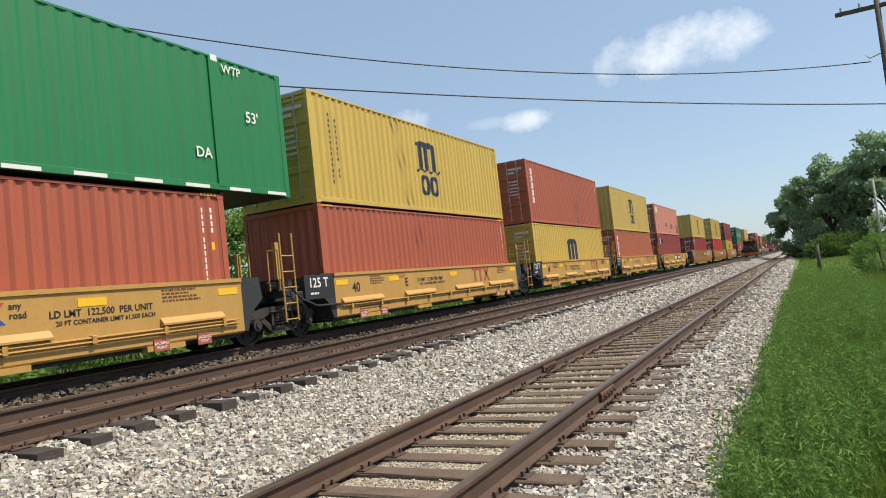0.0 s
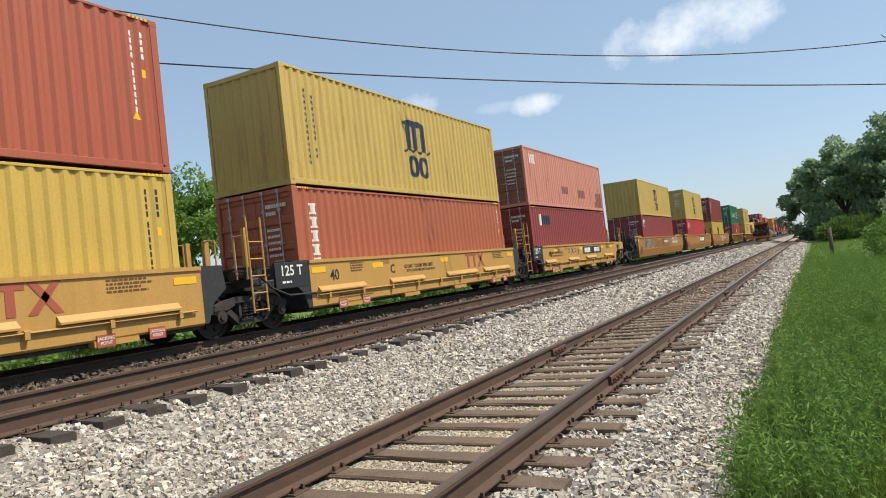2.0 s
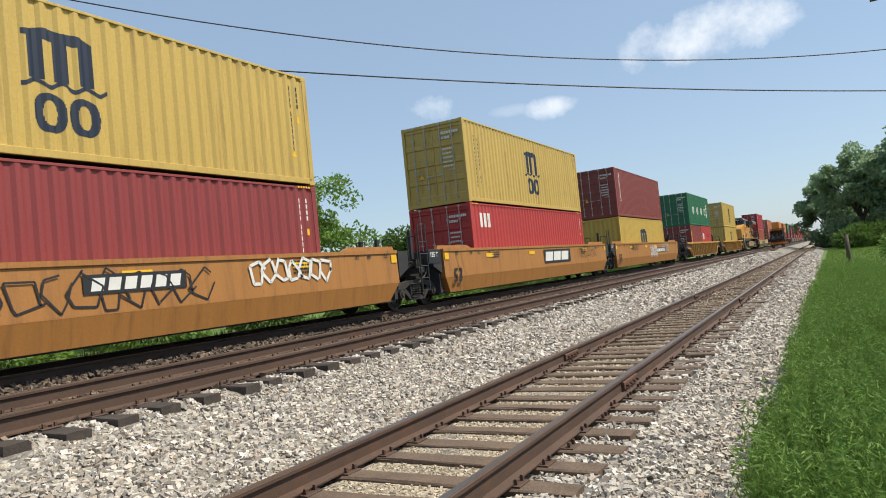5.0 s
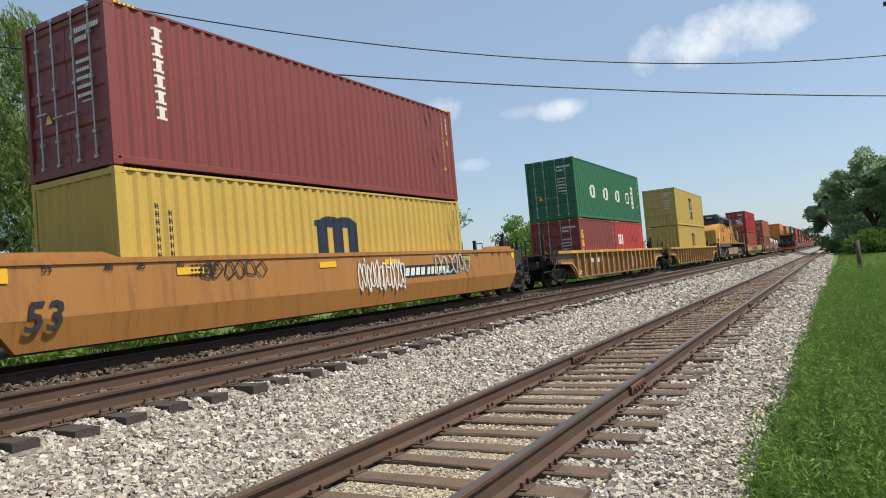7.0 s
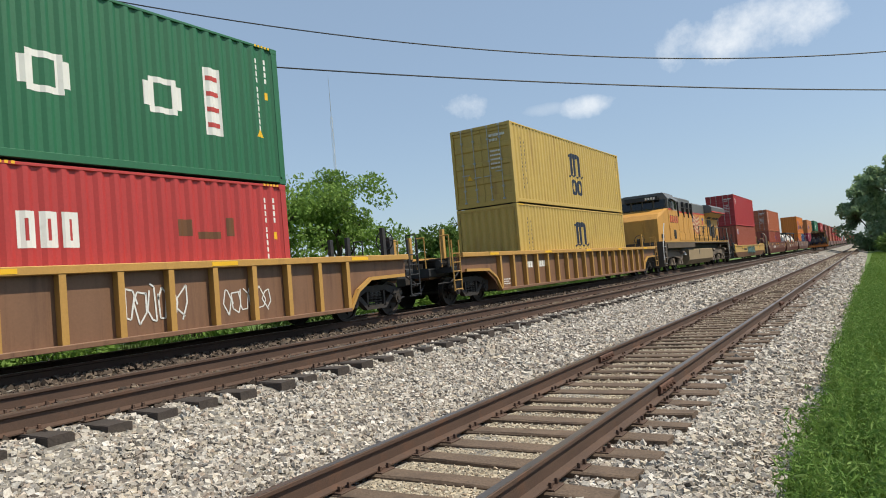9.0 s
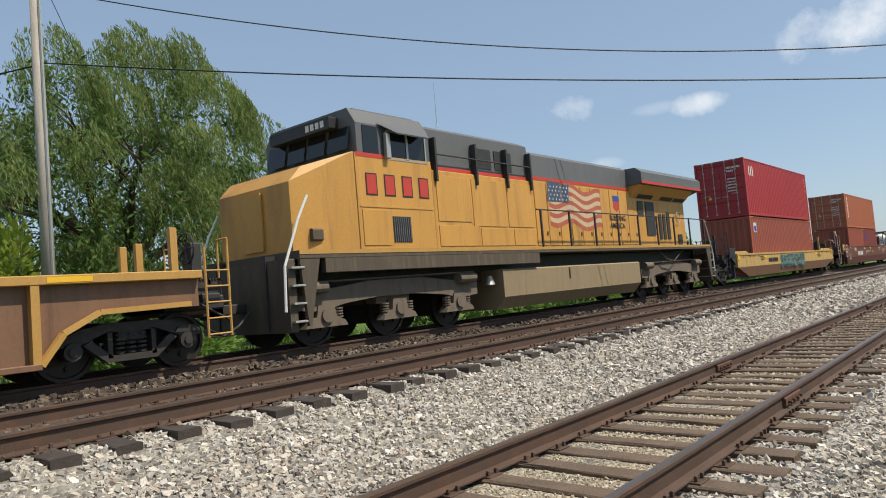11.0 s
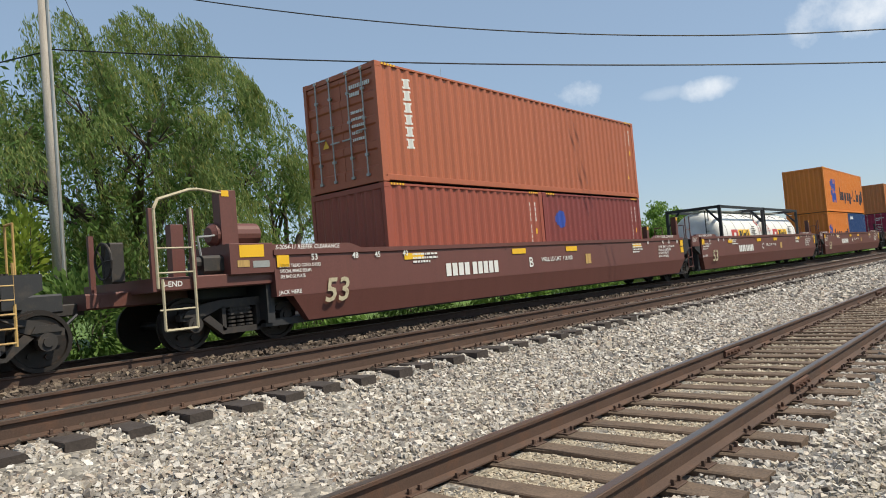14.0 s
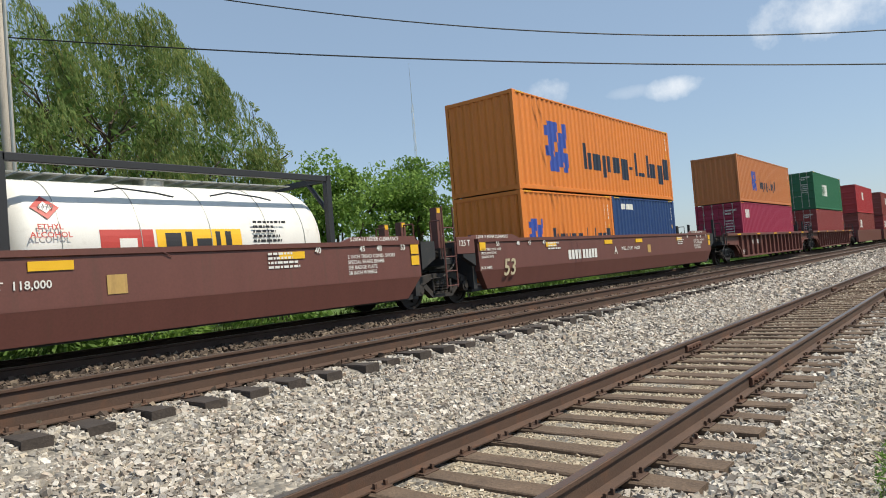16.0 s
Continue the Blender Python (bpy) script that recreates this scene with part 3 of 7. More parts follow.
def container(spec, label, colour, u, z, doors=True, group="", marks=True, frame_colour=None, far_off=False, door_colour=None):
    """A shipping container whose near end lies u metres along the train; z is the height of its floor."""
    L, H, W = spec.L, spec.H, spec.W
    root = thing("shipping_container", label, "container", pose(MAIN_X, u + L / 2, z), group)
    MOVING.append((root, u + L / 2, z))
    hx, hy = W / 2, L / 2
    k = spec.key

    def side(s):
        g = Geo()
        v = [(s * (hx - 0.006 - d), y, zz) for y, d in spec.pts for zz in (0.15, H - 0.055)]
        n = len(spec.pts)
        f = [(2 * i, 2 * i + 2, 2 * i + 3, 2 * i + 1) if s > 0 else (2 * i, 2 * i + 1, 2 * i + 3, 2 * i + 2) for i in range(n - 1)]
        return g.add(v, f).mesh("side_wall")

    def frames():
        g = Geo()
        for sx in (-1, 1):
            g.box((sx * hx, -hy + 0.1, 0.035), (sx * (hx - 0.05), hy - 0.1, 0.16), 0.006)
            g.box((sx * hx, -hy + 0.1, H - 0.065), (sx * (hx - 0.06), hy - 0.1, H - 0.015), 0.006)
            for sy in (-1, 1):
                g.box((sx * hx, sy * hy, 0.1), (sx * (hx - 0.10), sy * (hy - 0.145), H - 0.1), 0.012)
        for sy in (-1, 1):
            g.box((-hx + 0.1, sy * hy, 0.015), (hx - 0.1, sy * (hy - 0.1), 0.15))
            g.box((-hx + 0.1, sy * hy, H - 0.12), (hx - 0.1, sy * (hy - 0.1), H - 0.01))
        return g.mesh("frame")

    def casting():
        g = Geo()
        g.box((-0.081, -0.089, -0.059), (0.081, 0.089, 0.059), 0.012)
        return g.mesh("corner_casting")

    def roof():
        g = Geo()
        v = [(sx * (hx - 0.05), y, H - 0.02 - d * 0.5) for y, d in spec.pts for sx in (-1, 1)]
        return g.add(v, [(2 * i, 2 * i + 1, 2 * i + 3, 2 * i + 2) for i in range(len(spec.pts) - 1)]).mesh("roof")

    def blank_end():
        g = Geo()
        v = [(y, -hy + 0.012 + d, zz) for y, d in spec.end_pts for zz in (0.14, H - 0.11)]
        return g.add(v, [(2 * i, 2 * i + 2, 2 * i + 3, 2 * i + 1) for i in range(len(spec.end_pts) - 1)]).mesh("end_wall")

    def door_leaf():
        w, h = hx - 0.11, H - 0.27
        ring = [(0.03, 0.0), (0.03, h), (-0.02, h)]
        step = (h - 0.16) / 4
        for i in range(4):
            z1 = h - 0.09 - i * step
            z0 = z1 - step + 0.14
            ring += [(-0.02, z1), (0.012, z1 - 0.04), (0.012, z0 + 0.04), (-0.02, z0)]
        ring.append((-0.02, 0.0))
        return Geo().slab(ring, 0.008, w).mesh("door")

    def hinge_bar():
        g = Geo().rod((0, 0, 0.03), (0, 0, H - 0.16), 0.017, 8)
        for zz in (0.06, 0.5, H / 2, H - 0.65, H - 0.2):
            g.box((-0.045, -0.02, zz - 0.03), (0.045, 0.03, zz + 0.03), 0.008)
        return g.mesh("lock_rod")

    for s in (1, -1):
        part("side_wall", cached((k, "side", s), lambda: side(s)), colour, root)
    part("frame", cached((k, "frame"), frames), frame_colour or colour, root)
    part("roof", cached((k, "roof"), roof), colour, root)
    part("floor", cached((k, "floor"), lambda: Geo().box((-hx + 0.05, -hy + 0.1, 0.03), (hx - 0.05, hy - 0.1, 0.13)).mesh("floor")), "black_steel", root)
    part("end_wall", cached((k, "end"), blank_end), colour, root, at=Matrix.Rotation(math.pi, 4, "Z"))
    if not far_off:
        cm = cached("casting", casting)
        for sx in (-1, 1):
            for sy in (-1, 1):
                for zz in (0.059, H - 0.059):
                    part("corner_casting", cm, frame_colour or colour, root, at=pose(sx * (hx - 0.078), sy * (hy - 0.086), zz))
    if doors:
        for s in (-1, 1):
            d = part("door", cached((k, "door"), door_leaf), door_colour or colour, root, at=pose(0, -hy + 0.05, 0.14) @ Matrix.Diagonal((s, 1, 1, 1)))
            if not far_off:
                for px in (0.30, 0.78):
                    part("lock_rod", cached((k, "rod"), hinge_bar), "galvanised", d, "grey steel locking rod", at=pose(px, -0.055, 0))
                    part("handle", cached("handle", lambda: Geo().box((-0.24, -0.02, -0.015), (0.05, 0.012, 0.015), 0.004).mesh("handle")), "galvanised", d, at=pose(px, -0.07, 1.05 if px > 0.5 else 0.92))
        if not far_off:
            g = Geo()
            q = random.Random(int(u * 10))
            for row, (zz, w) in enumerate(((H - 0.45, 0.62), (H - 0.62, 0.30), (H - 1.0, 0.42), (H - 1.15, 0.36), (H - 1.3, 0.40), (H - 1.45, 0.34), (H - 1.6, 0.38))):
                x = 0.36
                while x < 0.36 + w:
                    b = q.uniform(0.03, 0.06)
                    g.box((x, -hy + 0.002, zz), (x + b, -hy + 0.008, zz + (0.09 if row < 2 else 0.06)))
                    x += b + 0.018
            tagged(part("door_marks", g, "white_paint", root, "white stencilled marks"), kind="stuff")
            part("sticker", cached("tri", lambda: Geo().add([(-0.11, 0, 0), (0.11, 0, 0), (0, 0, 0.19)], [(0, 1, 2)]).mesh("sticker")), "signal_yellow", root, "yellow warning triangle", at=pose(-0.55, -hy + 0.004, 1.0))
    else:
        part("front_wall", cached((k, "end"), blank_end), colour, root)
    if z > 3.4:
        for sx in (-1, 1):
            for sy in (-1, 1):
                part("twist_lock", cached("lock", lambda: Geo().box((-0.05, -0.06, -0.065), (0.05, 0.06, 0.02), 0.01).mesh("twist_lock")), "truck_steel", root, at=pose(sx * (min(hx, 1.219) - 0.078), sy * (min(hy, 6.096) - 0.086), 0))
    if marks and not far_off:
        q = random.Random(int(u * 7))
        bars = []
        for col, (yy, n, top) in enumerate(((hy - 0.62, 11, H - 0.30), (hy - 0.40, 4, H - 0.30))):
            zz = top
            for i in range(n):
                if col == 0 and i in (4,):
                    zz -= 0.06
                bars.append((yy, yy + 0.062, zz - 0.10, zz))
                zz -= 0.135
        decal(spec, root, bars, "navy_paint" if "yellow" in colour else "white_paint", "id_marks")
        decal(spec, root, [(hy - 0.42, hy - 0.31, H - 1.15, H - 1.0)], "signal_yellow", "height_sticker")
        decal(spec, root, [(hy - 0.70 + 0.02 * i, hy - 0.70 + 0.02 * (i + 1), H - 1.95, H - 1.95 + 0.2 * (1 - abs(i - 4.5) / 5)) for i in range(10)], "signal_yellow", "warning_sticker")
        stripes = [(-hy + 0.20 + 0.09 * i, -hy + 0.25 + 0.09 * i, H - 0.055, H - 0.008) for i in range(5)]
        g = Geo()
        for a, b, c, d in stripes:
            g.box((hx, a, c), (hx + 0.003, b, d))
            g.box((hx, -a, c), (hx + 0.003, -b, d))
        tagged(part("height_stripes", g, "signal_yellow", root, "yellow and dark height warning stripes"), kind="stuff")
    return root


def decal(spec, parent, rects, material, name="marking", label="", x0=0.003):
    """Painted marks that follow the corrugated wall: rectangles of (y0, y1, z0, z1)."""
    g = Geo()
    ys = [p[0] for p in spec.pts]
    for y0, y1, z0, z1 in rects:
        cuts = [y0] + [y for y in ys if y0 + 1e-4 < y < y1 - 1e-4] + [y1]
        v = [(spec.W / 2 - 0.006 - depth_at(spec.pts, y) + x0, y, z) for y in cuts for z in (z0, z1)]
        g.add(v, [(2 * i, 2 * i + 2, 2 * i + 3, 2 * i + 1) for i in range(len(cuts) - 1)])
    ob = part(name, g, material, parent, label)
    return tagged(ob, kind="stuff") if name in ("id_marks", "name_bars", "name_block", "scrape", "script_bars") else ob


def cells(rows, y, top, w, h):
    """Rectangles for a block pattern drawn in characters."""
    out = []
    for j, row in enumerate(rows):
        i = 0
        while i < len(row):
            if row[i] == "#":
                k = i
                while k < len(row) and row[k] == "#":
                    k += 1
                out.append((y + i * w, y + k * w, top - (j + 1) * h, top - j * h))
                i = k
            else:
                i += 1
    return out


def emblem_slices(size, blocks):
    """Rectangles, in thin upright slices from (0, 0) down: three stems under two arches on a wavy foot, and two rings below."""
    out, n = [], 76
    w = size * 1.05 * 1.32 / n
    for i in range(n):
        a = (i + 0.5) * 1.05 / n
        spans = []
        for c in (0.17, 0.475, 0.78):
            if abs(a - c) < 0.088:
                spans.append((-0.80, -0.10))
        for c in (0.33, 0.635):
            r = abs(a - c) / 0.235
            if r < 1:
                top = -0.005 - 0.13 * (1 - math.sqrt(1 - r * r))
                spans.append((top - 0.19 + 0.06 * r, top))
        if 0.03 < a < 0.2:
            spans.append((-0.17, -0.05 + 0.2 * (a - 0.2)))
        foot = -0.86 + 0.045 * math.cos((a - 0.17) * 2 * math.pi / 0.305)
        spans.append((foot - 0.035, foot + 0.035))
        if blocks:
            for c in (0.31, 0.73):
                r = abs(a - c) / 0.19
                if r < 1:
                    o = 0.30 * math.sqrt(1 - r ** 3)
                    q = abs(a - c) / 0.085
                    k = 0.19 * math.sqrt(1 - q ** 3) if q < 1 else 0.0
                    spans += [(-1.30 + k, -1.30 + o), (-1.30 - o, -1.30 - k)] if k else [(-1.30 - o, -1.30 + o)]
        spans.sort()
        merged = []
        for lo, hi in spans:
            if merged and lo <= merged[-1][1]:
                merged[-1] = (merged[-1][0], max(hi, merged[-1][1]))
            else:
                merged.append((lo, hi))
        out += [(i * w, (i + 1) * w, lo * size, hi * size) for lo, hi in merged]
    return out


def wave_mark(spec, parent, y, top, size, blocks=True):
    rects = [(y - 0.16 * size + a, y - 0.16 * size + b, top + lo, top + hi) for a, b, lo, hi in emblem_slices(size, blocks)]
    decal(spec, parent, rects, "navy_paint", "emblem", "dark navy arched company emblem")


def name_bars(spec, parent, y, top, material, columns=((0, 13), (0.28, 11)), size=0.105, step=0.148):
    rects = []
    for dy, n in columns:
        for i in range(n):
            if n == 11 and i == 8:
                continue
            rects += [(y + dy, y + dy + size, top - (1 if dy else 0) * 0.12 - i * step - size, top - (1 if dy else 0) * 0.12 - i * step)]
    hollow = []
    for a, b, c, d in rects:
        hollow += [(a, a + 0.03, c, d), (b - 0.03, b, c, d), (a + 0.03, b - 0.03, (c + d) / 2 - 0.014, (c + d) / 2 + 0.014)]
    decal(spec, parent, hollow, material, "name_bars", "column of painted company name bars")


def tall_name(spec, parent, y, top, size=0.30, n=6):
    shapes = (("#####", ".###.", ".###.", ".###.", "#####"),)
    for i in range(n):
        decal(spec, parent, cells(shapes[0], y, top - i * size * 1.22, size / 5, size / 5), "white_paint", "name_block", "white painted company name block")


def block_name(spec, parent, y, top, size, material, n=3):
    forms = (("#####", "##.##", "##.##", "##.##", "#####"),)
    for i in range(n):
        decal(spec, parent, cells(forms[0], y + i * size * 0.60, top, size * 0.48 / 5, size / 5), material, "name_block", "white block company mark")


# ---- railway wagons ----
def disc(g, x, y, z, r, x1, n=20):
    g.rod((x, y, z), (x1, y, z), r, n)


WHEELSETS = []


SQUASHED = set()


def to_height(root, k):
    """Brings the body of a built wagon or engine to its true height; bogies and wheels keep theirs."""
    for ob in root.children_recursive:
        if ob.name.startswith(("truck", "wheelset")):
            continue
        ob.matrix_basis = Matrix.Translation((0, 0, (k - 1) * ob.matrix_basis.translation.z)) @ ob.matrix_basis
        if ob.type == "MESH" and ob.data.name not in SQUASHED:
            SQUASHED.add(ob.data.name)
            ob.data.transform(Matrix.Diagonal((1, 1, k, 1)))


def wheelset(parent, y, r=0.43):
    def build():
        g = Geo()
        for s in (-1, 1):
            disc(g, s * 0.72, 0, 0, r + 0.028, s * 0.69, 28)
            disc(g, s * 0.80, 0, 0, r - 0.06, s * 0.715, 28)
            n = 28
            ring = [(k, rad, xx) for k in range(n) for rad, xx in ((r, 0.715), (r, 0.835), (r - 0.055, 0.835), (r - 0.075, 0.79))]
            v = [(s * xx, rad * math.cos(2 * math.pi * k / n), rad * math.sin(2 * math.pi * k / n)) for k, rad, xx in ring]
            g.add(v, [tuple((4 * k + i, 4 * k + i + 1, 4 * ((k + 1) % n) + i + 1, 4 * ((k + 1) % n) + i)[::s]) for k in range(n) for i in range(3)])
            disc(g, s * 0.845, 0, 0, r * 0.30, s * 0.80, 14)
            for i in range(6):
                a = i * math.pi / 3
                disc(g, s * 0.838, math.cos(a) * r * 0.55, math.sin(a) * r * 0.55, 0.045, s * 0.80, 8)
        g.rod((-0.98, 0, 0), (0.98, 0, 0), 0.075, 10)
        return g.mesh("wheelset")
    ob = part("wheelset", cached(("wheelset", r), build), "wheel_steel", parent, "rust-brown steel wheels on an axle")
    ob.matrix_parent_inverse = Matrix.Translation((0, y, r))
    WHEELSETS.append(ob)
    return ob


def truck(parent, y):
    def build():
        g = Geo()
        for s in (-1, 1):
            x0, x1 = s * 0.93, s * 1.08
            g.slab([(-1.12, 0.50), (-0.80, 0.50), (-0.40, 0.66), (0.40, 0.66), (0.80, 0.50), (1.12, 0.50), (1.12, 0.60), (0.75, 0.74), (0.36, 0.80), (-0.36, 0.80), (-0.75, 0.74), (-1.12, 0.60)][::s], x0, x1)
            g.slab([(-0.72, 0.50), (-0.38, 0.22), (0.38, 0.22), (0.72, 0.50), (0.60, 0.56), (0.32, 0.32), (-0.32, 0.32), (-0.60, 0.56)][::s], x0, x1)
            for e in (-1, 1):
                g.box((x0, e * 0.30, 0.28), (x1, e * 0.37, 0.68))
            for yy in (-0.88, 0.88):
                disc(g, s * 0.95, yy, 0.43, 0.13, s * 1.13, 12)
                disc(g, s * 1.10, yy, 0.43, 0.07, s * 1.16, 8)
                g.slab([(yy - 0.20, 0.56), (yy + 0.20, 0.56), (yy + 0.14, 0.66), (yy - 0.14, 0.66)], x0, s * 1.11)
            for yy in (-0.17, 0.0, 0.17):
                for k in range(5):
                    g.rod((s * 1.01, yy, 0.33 + 0.066 * k), (s * 1.01, yy, 0.365 + 0.066 * k), 0.078, 10)
        g.box((-1.05, -0.2, 0.5), (1.05, 0.2, 0.78), 0.03)
        return g.mesh("truck")
    t = part("truck", cached("truck", build), "truck_steel", parent, "dark cast steel bogie frame", at=pose(0, y, 0))
    for yy in (-0.88, 0.88):
        wheelset(t, yy)
    return t


def coupler(parent, y, s):
    g = Geo().box((-0.11, 0, 0.78), (0.11, s * 0.75, 0.98), 0.02)
    g.box((-0.17, s * 0.65, 0.72), (0.15, s * 0.95, 1.04), 0.04)
    part("coupler", g, "truck_steel", parent, at=pose(0, y, 0))
    g = Geo()
    pts = [(0.35, s * 0.2, 0.8), (0.38, s * 0.5, 0.55), (0.36, s * 0.8, 0.40), (0.33, s * 1.05, 0.42)]
    part("air_hose", g.pipe(pts, 0.025), "black_paint", parent, "black rubber air hose", at=pose(0, y, 0))


def ladder(parent, x, y, z0, z1, colour, wide=0.42, rungs=5):
    g = Geo()
    for s in (-1, 1):
        g.rod((x, y + s * wide / 2, z0), (x, y + s * wide / 2, z1), 0.022, 6)
    for i in range(rungs):
        zz = z0 + 0.05 + (z1 - z0 - 0.1) * i / (rungs - 1) * 0.75
        g.rod((x + 0.01, y - wide / 2, zz), (x + 0.01, y + wide / 2, zz), 0.016, 6)
    part("ladder", g, colour, parent, "steel end ladder")


def end_rack(parent, y, s, colour, tall=2.55, wheel=False, stout=False):
    """The frame, walkway, posts and ladder over the end of a wagon."""
    g = Geo()
    g.box((-0.75, y - 0.55, 0.92), (0.75, y + 0.55, 1.18), 0.03)
    g.box((-1.28, y - 0.16, 1.02), (1.28, y + 0.16, 1.20), 0.02)
    part("end_frame", g, "black_steel", parent)
    g = Geo()
    for sx in (-1.2, 0, 1.2):
        g.box((sx - 0.03, y - 0.22, 1.18), (sx + 0.03, y + 0.25, 1.43))
    g.box((-1.23, y - 0.015, 1.36), (1.23, y + 0.03, 1.43))
    deck = part("walkway", g, "truck_steel", parent, "open steel grating walkway")
    for i in range(9):
        part("slat", cached("slat", lambda: Geo().box((-1.25, -0.015, -0.015), (1.25, 0.015, 0.015)).mesh("slat")), "truck_steel", deck, at=pose(0, y - 0.205 + 0.055 * i, 1.447))
    part("air_tank", Geo().rod((-0.2, y - s * 0.45, 1.32), (0.75, y - s * 0.45, 1.32), 0.17, 12), "black_steel", parent, "black air reservoir")
    part("brake_cylinder", Geo().rod((0.95, y - 0.35, 1.30), (0.95, y + 0.25, 1.30), 0.12, 10), "truck_steel", parent)
    part("train_pipe", Geo().pipe([(1.2, y - s * 0.5, 1.25), (1.3, y - s * 0.1, 0.95), (1.3, y + s * 0.3, 0.72), (1.0, y + s * 0.5, 0.70)], 0.024), "truck_steel", parent)
    for px in (-0.75, 0.2, 1.05):
        part("grab_iron", Geo().pipe([(px, y + s * 0.30, 1.2), (px, y + s * 0.30, 2.15), (px + 0.3, y + s * 0.30, 2.15), (px + 0.3, y + s * 0.30, 1.2)], 0.018), colour, parent)
    ladder(parent, 1.40, y + s * 0.05, 0.45, tall, colour)
    for px in (-1.05, -0.45, 0.75):
        if stout:
            p = part("guide_post", Geo().box((px - 0.10, y - s * 0.22, 1.15), (px + 0.10, y - s * 0.40, 2.30 + 0.25 * (px > 0)), 0.012), colour, parent, "stout maroon container guide post")
            part("reflector", Geo().box((px + 0.10, y - s * 0.25, 2.16 + 0.25 * (px > 0)), (px + 0.106, y - s * 0.37, 2.28 + 0.25 * (px > 0))), "signal_yellow", p)
            continue
        part("guide_post", Geo().box((px - 0.05, y - s * 0.28, 1.15), (px + 0.05, y - s * 0.40, 2.25 + (0.15 if px > 0 else 0)), 0.01), colour, parent, "upright steel container guide post")
    if wheel:
        g = Geo()
        for i in range(14):
            a, b = 2 * math.pi * i / 14, 2 * math.pi * (i + 1) / 14
            g.rod((0.55 + 0.28 * math.cos(a), y, 2.05 + 0.28 * math.sin(a)), (0.55 + 0.28 * math.cos(b), y, 2.05 + 0.28 * math.sin(b)), 0.018, 6)
        for i in range(5):
            a = 2 * math.pi * i / 5
            g.rod((0.55, y, 2.05), (0.55 + 0.28 * math.cos(a), y, 2.05 + 0.28 * math.sin(a)), 0.012, 5)
        g.box((0.40, y + 0.02, 1.55), (0.70, y + 0.2, 2.15), 0.03)
        part("hand_brake", g, "black_steel", parent, "black hand brake wheel on its housing")


def bar_text(parent, x, y, z, widths, high, material, gap=0.02, name="marking", lean=0.0):
    """A row of plain bars in place of characters."""
    g = Geo()
    for w in widths:
        g.add([(x, y, z), (x, y + w, z), (x, y + w + lean, z + high), (x, y + lean, z + high)], [(0, 1, 2, 3)])
        y += w + gap
    tagged(part(name, g, material, parent), kind="stuff")


def small_print(parent, x, y, z, lines, material="decal_brown", high=0.035, wide=0.7, seed=1):
    q = random.Random(seed)
    g = Geo()
    for i in range(lines):
        yy, end = y, y + wide * q.uniform(0.6, 1.0)
        while yy < end:
            w = q.uniform(0.03, 0.12)
            zz = z - i * high * 1.9
            g.add([(x, yy, zz), (x, min(yy + w, end), zz), (x, min(yy + w, end), zz + high), (x, yy, zz + high)], [(0, 1, 2, 3)])
            yy += w + 0.025
    tagged(part("small_print", g, material, parent), kind="stuff")


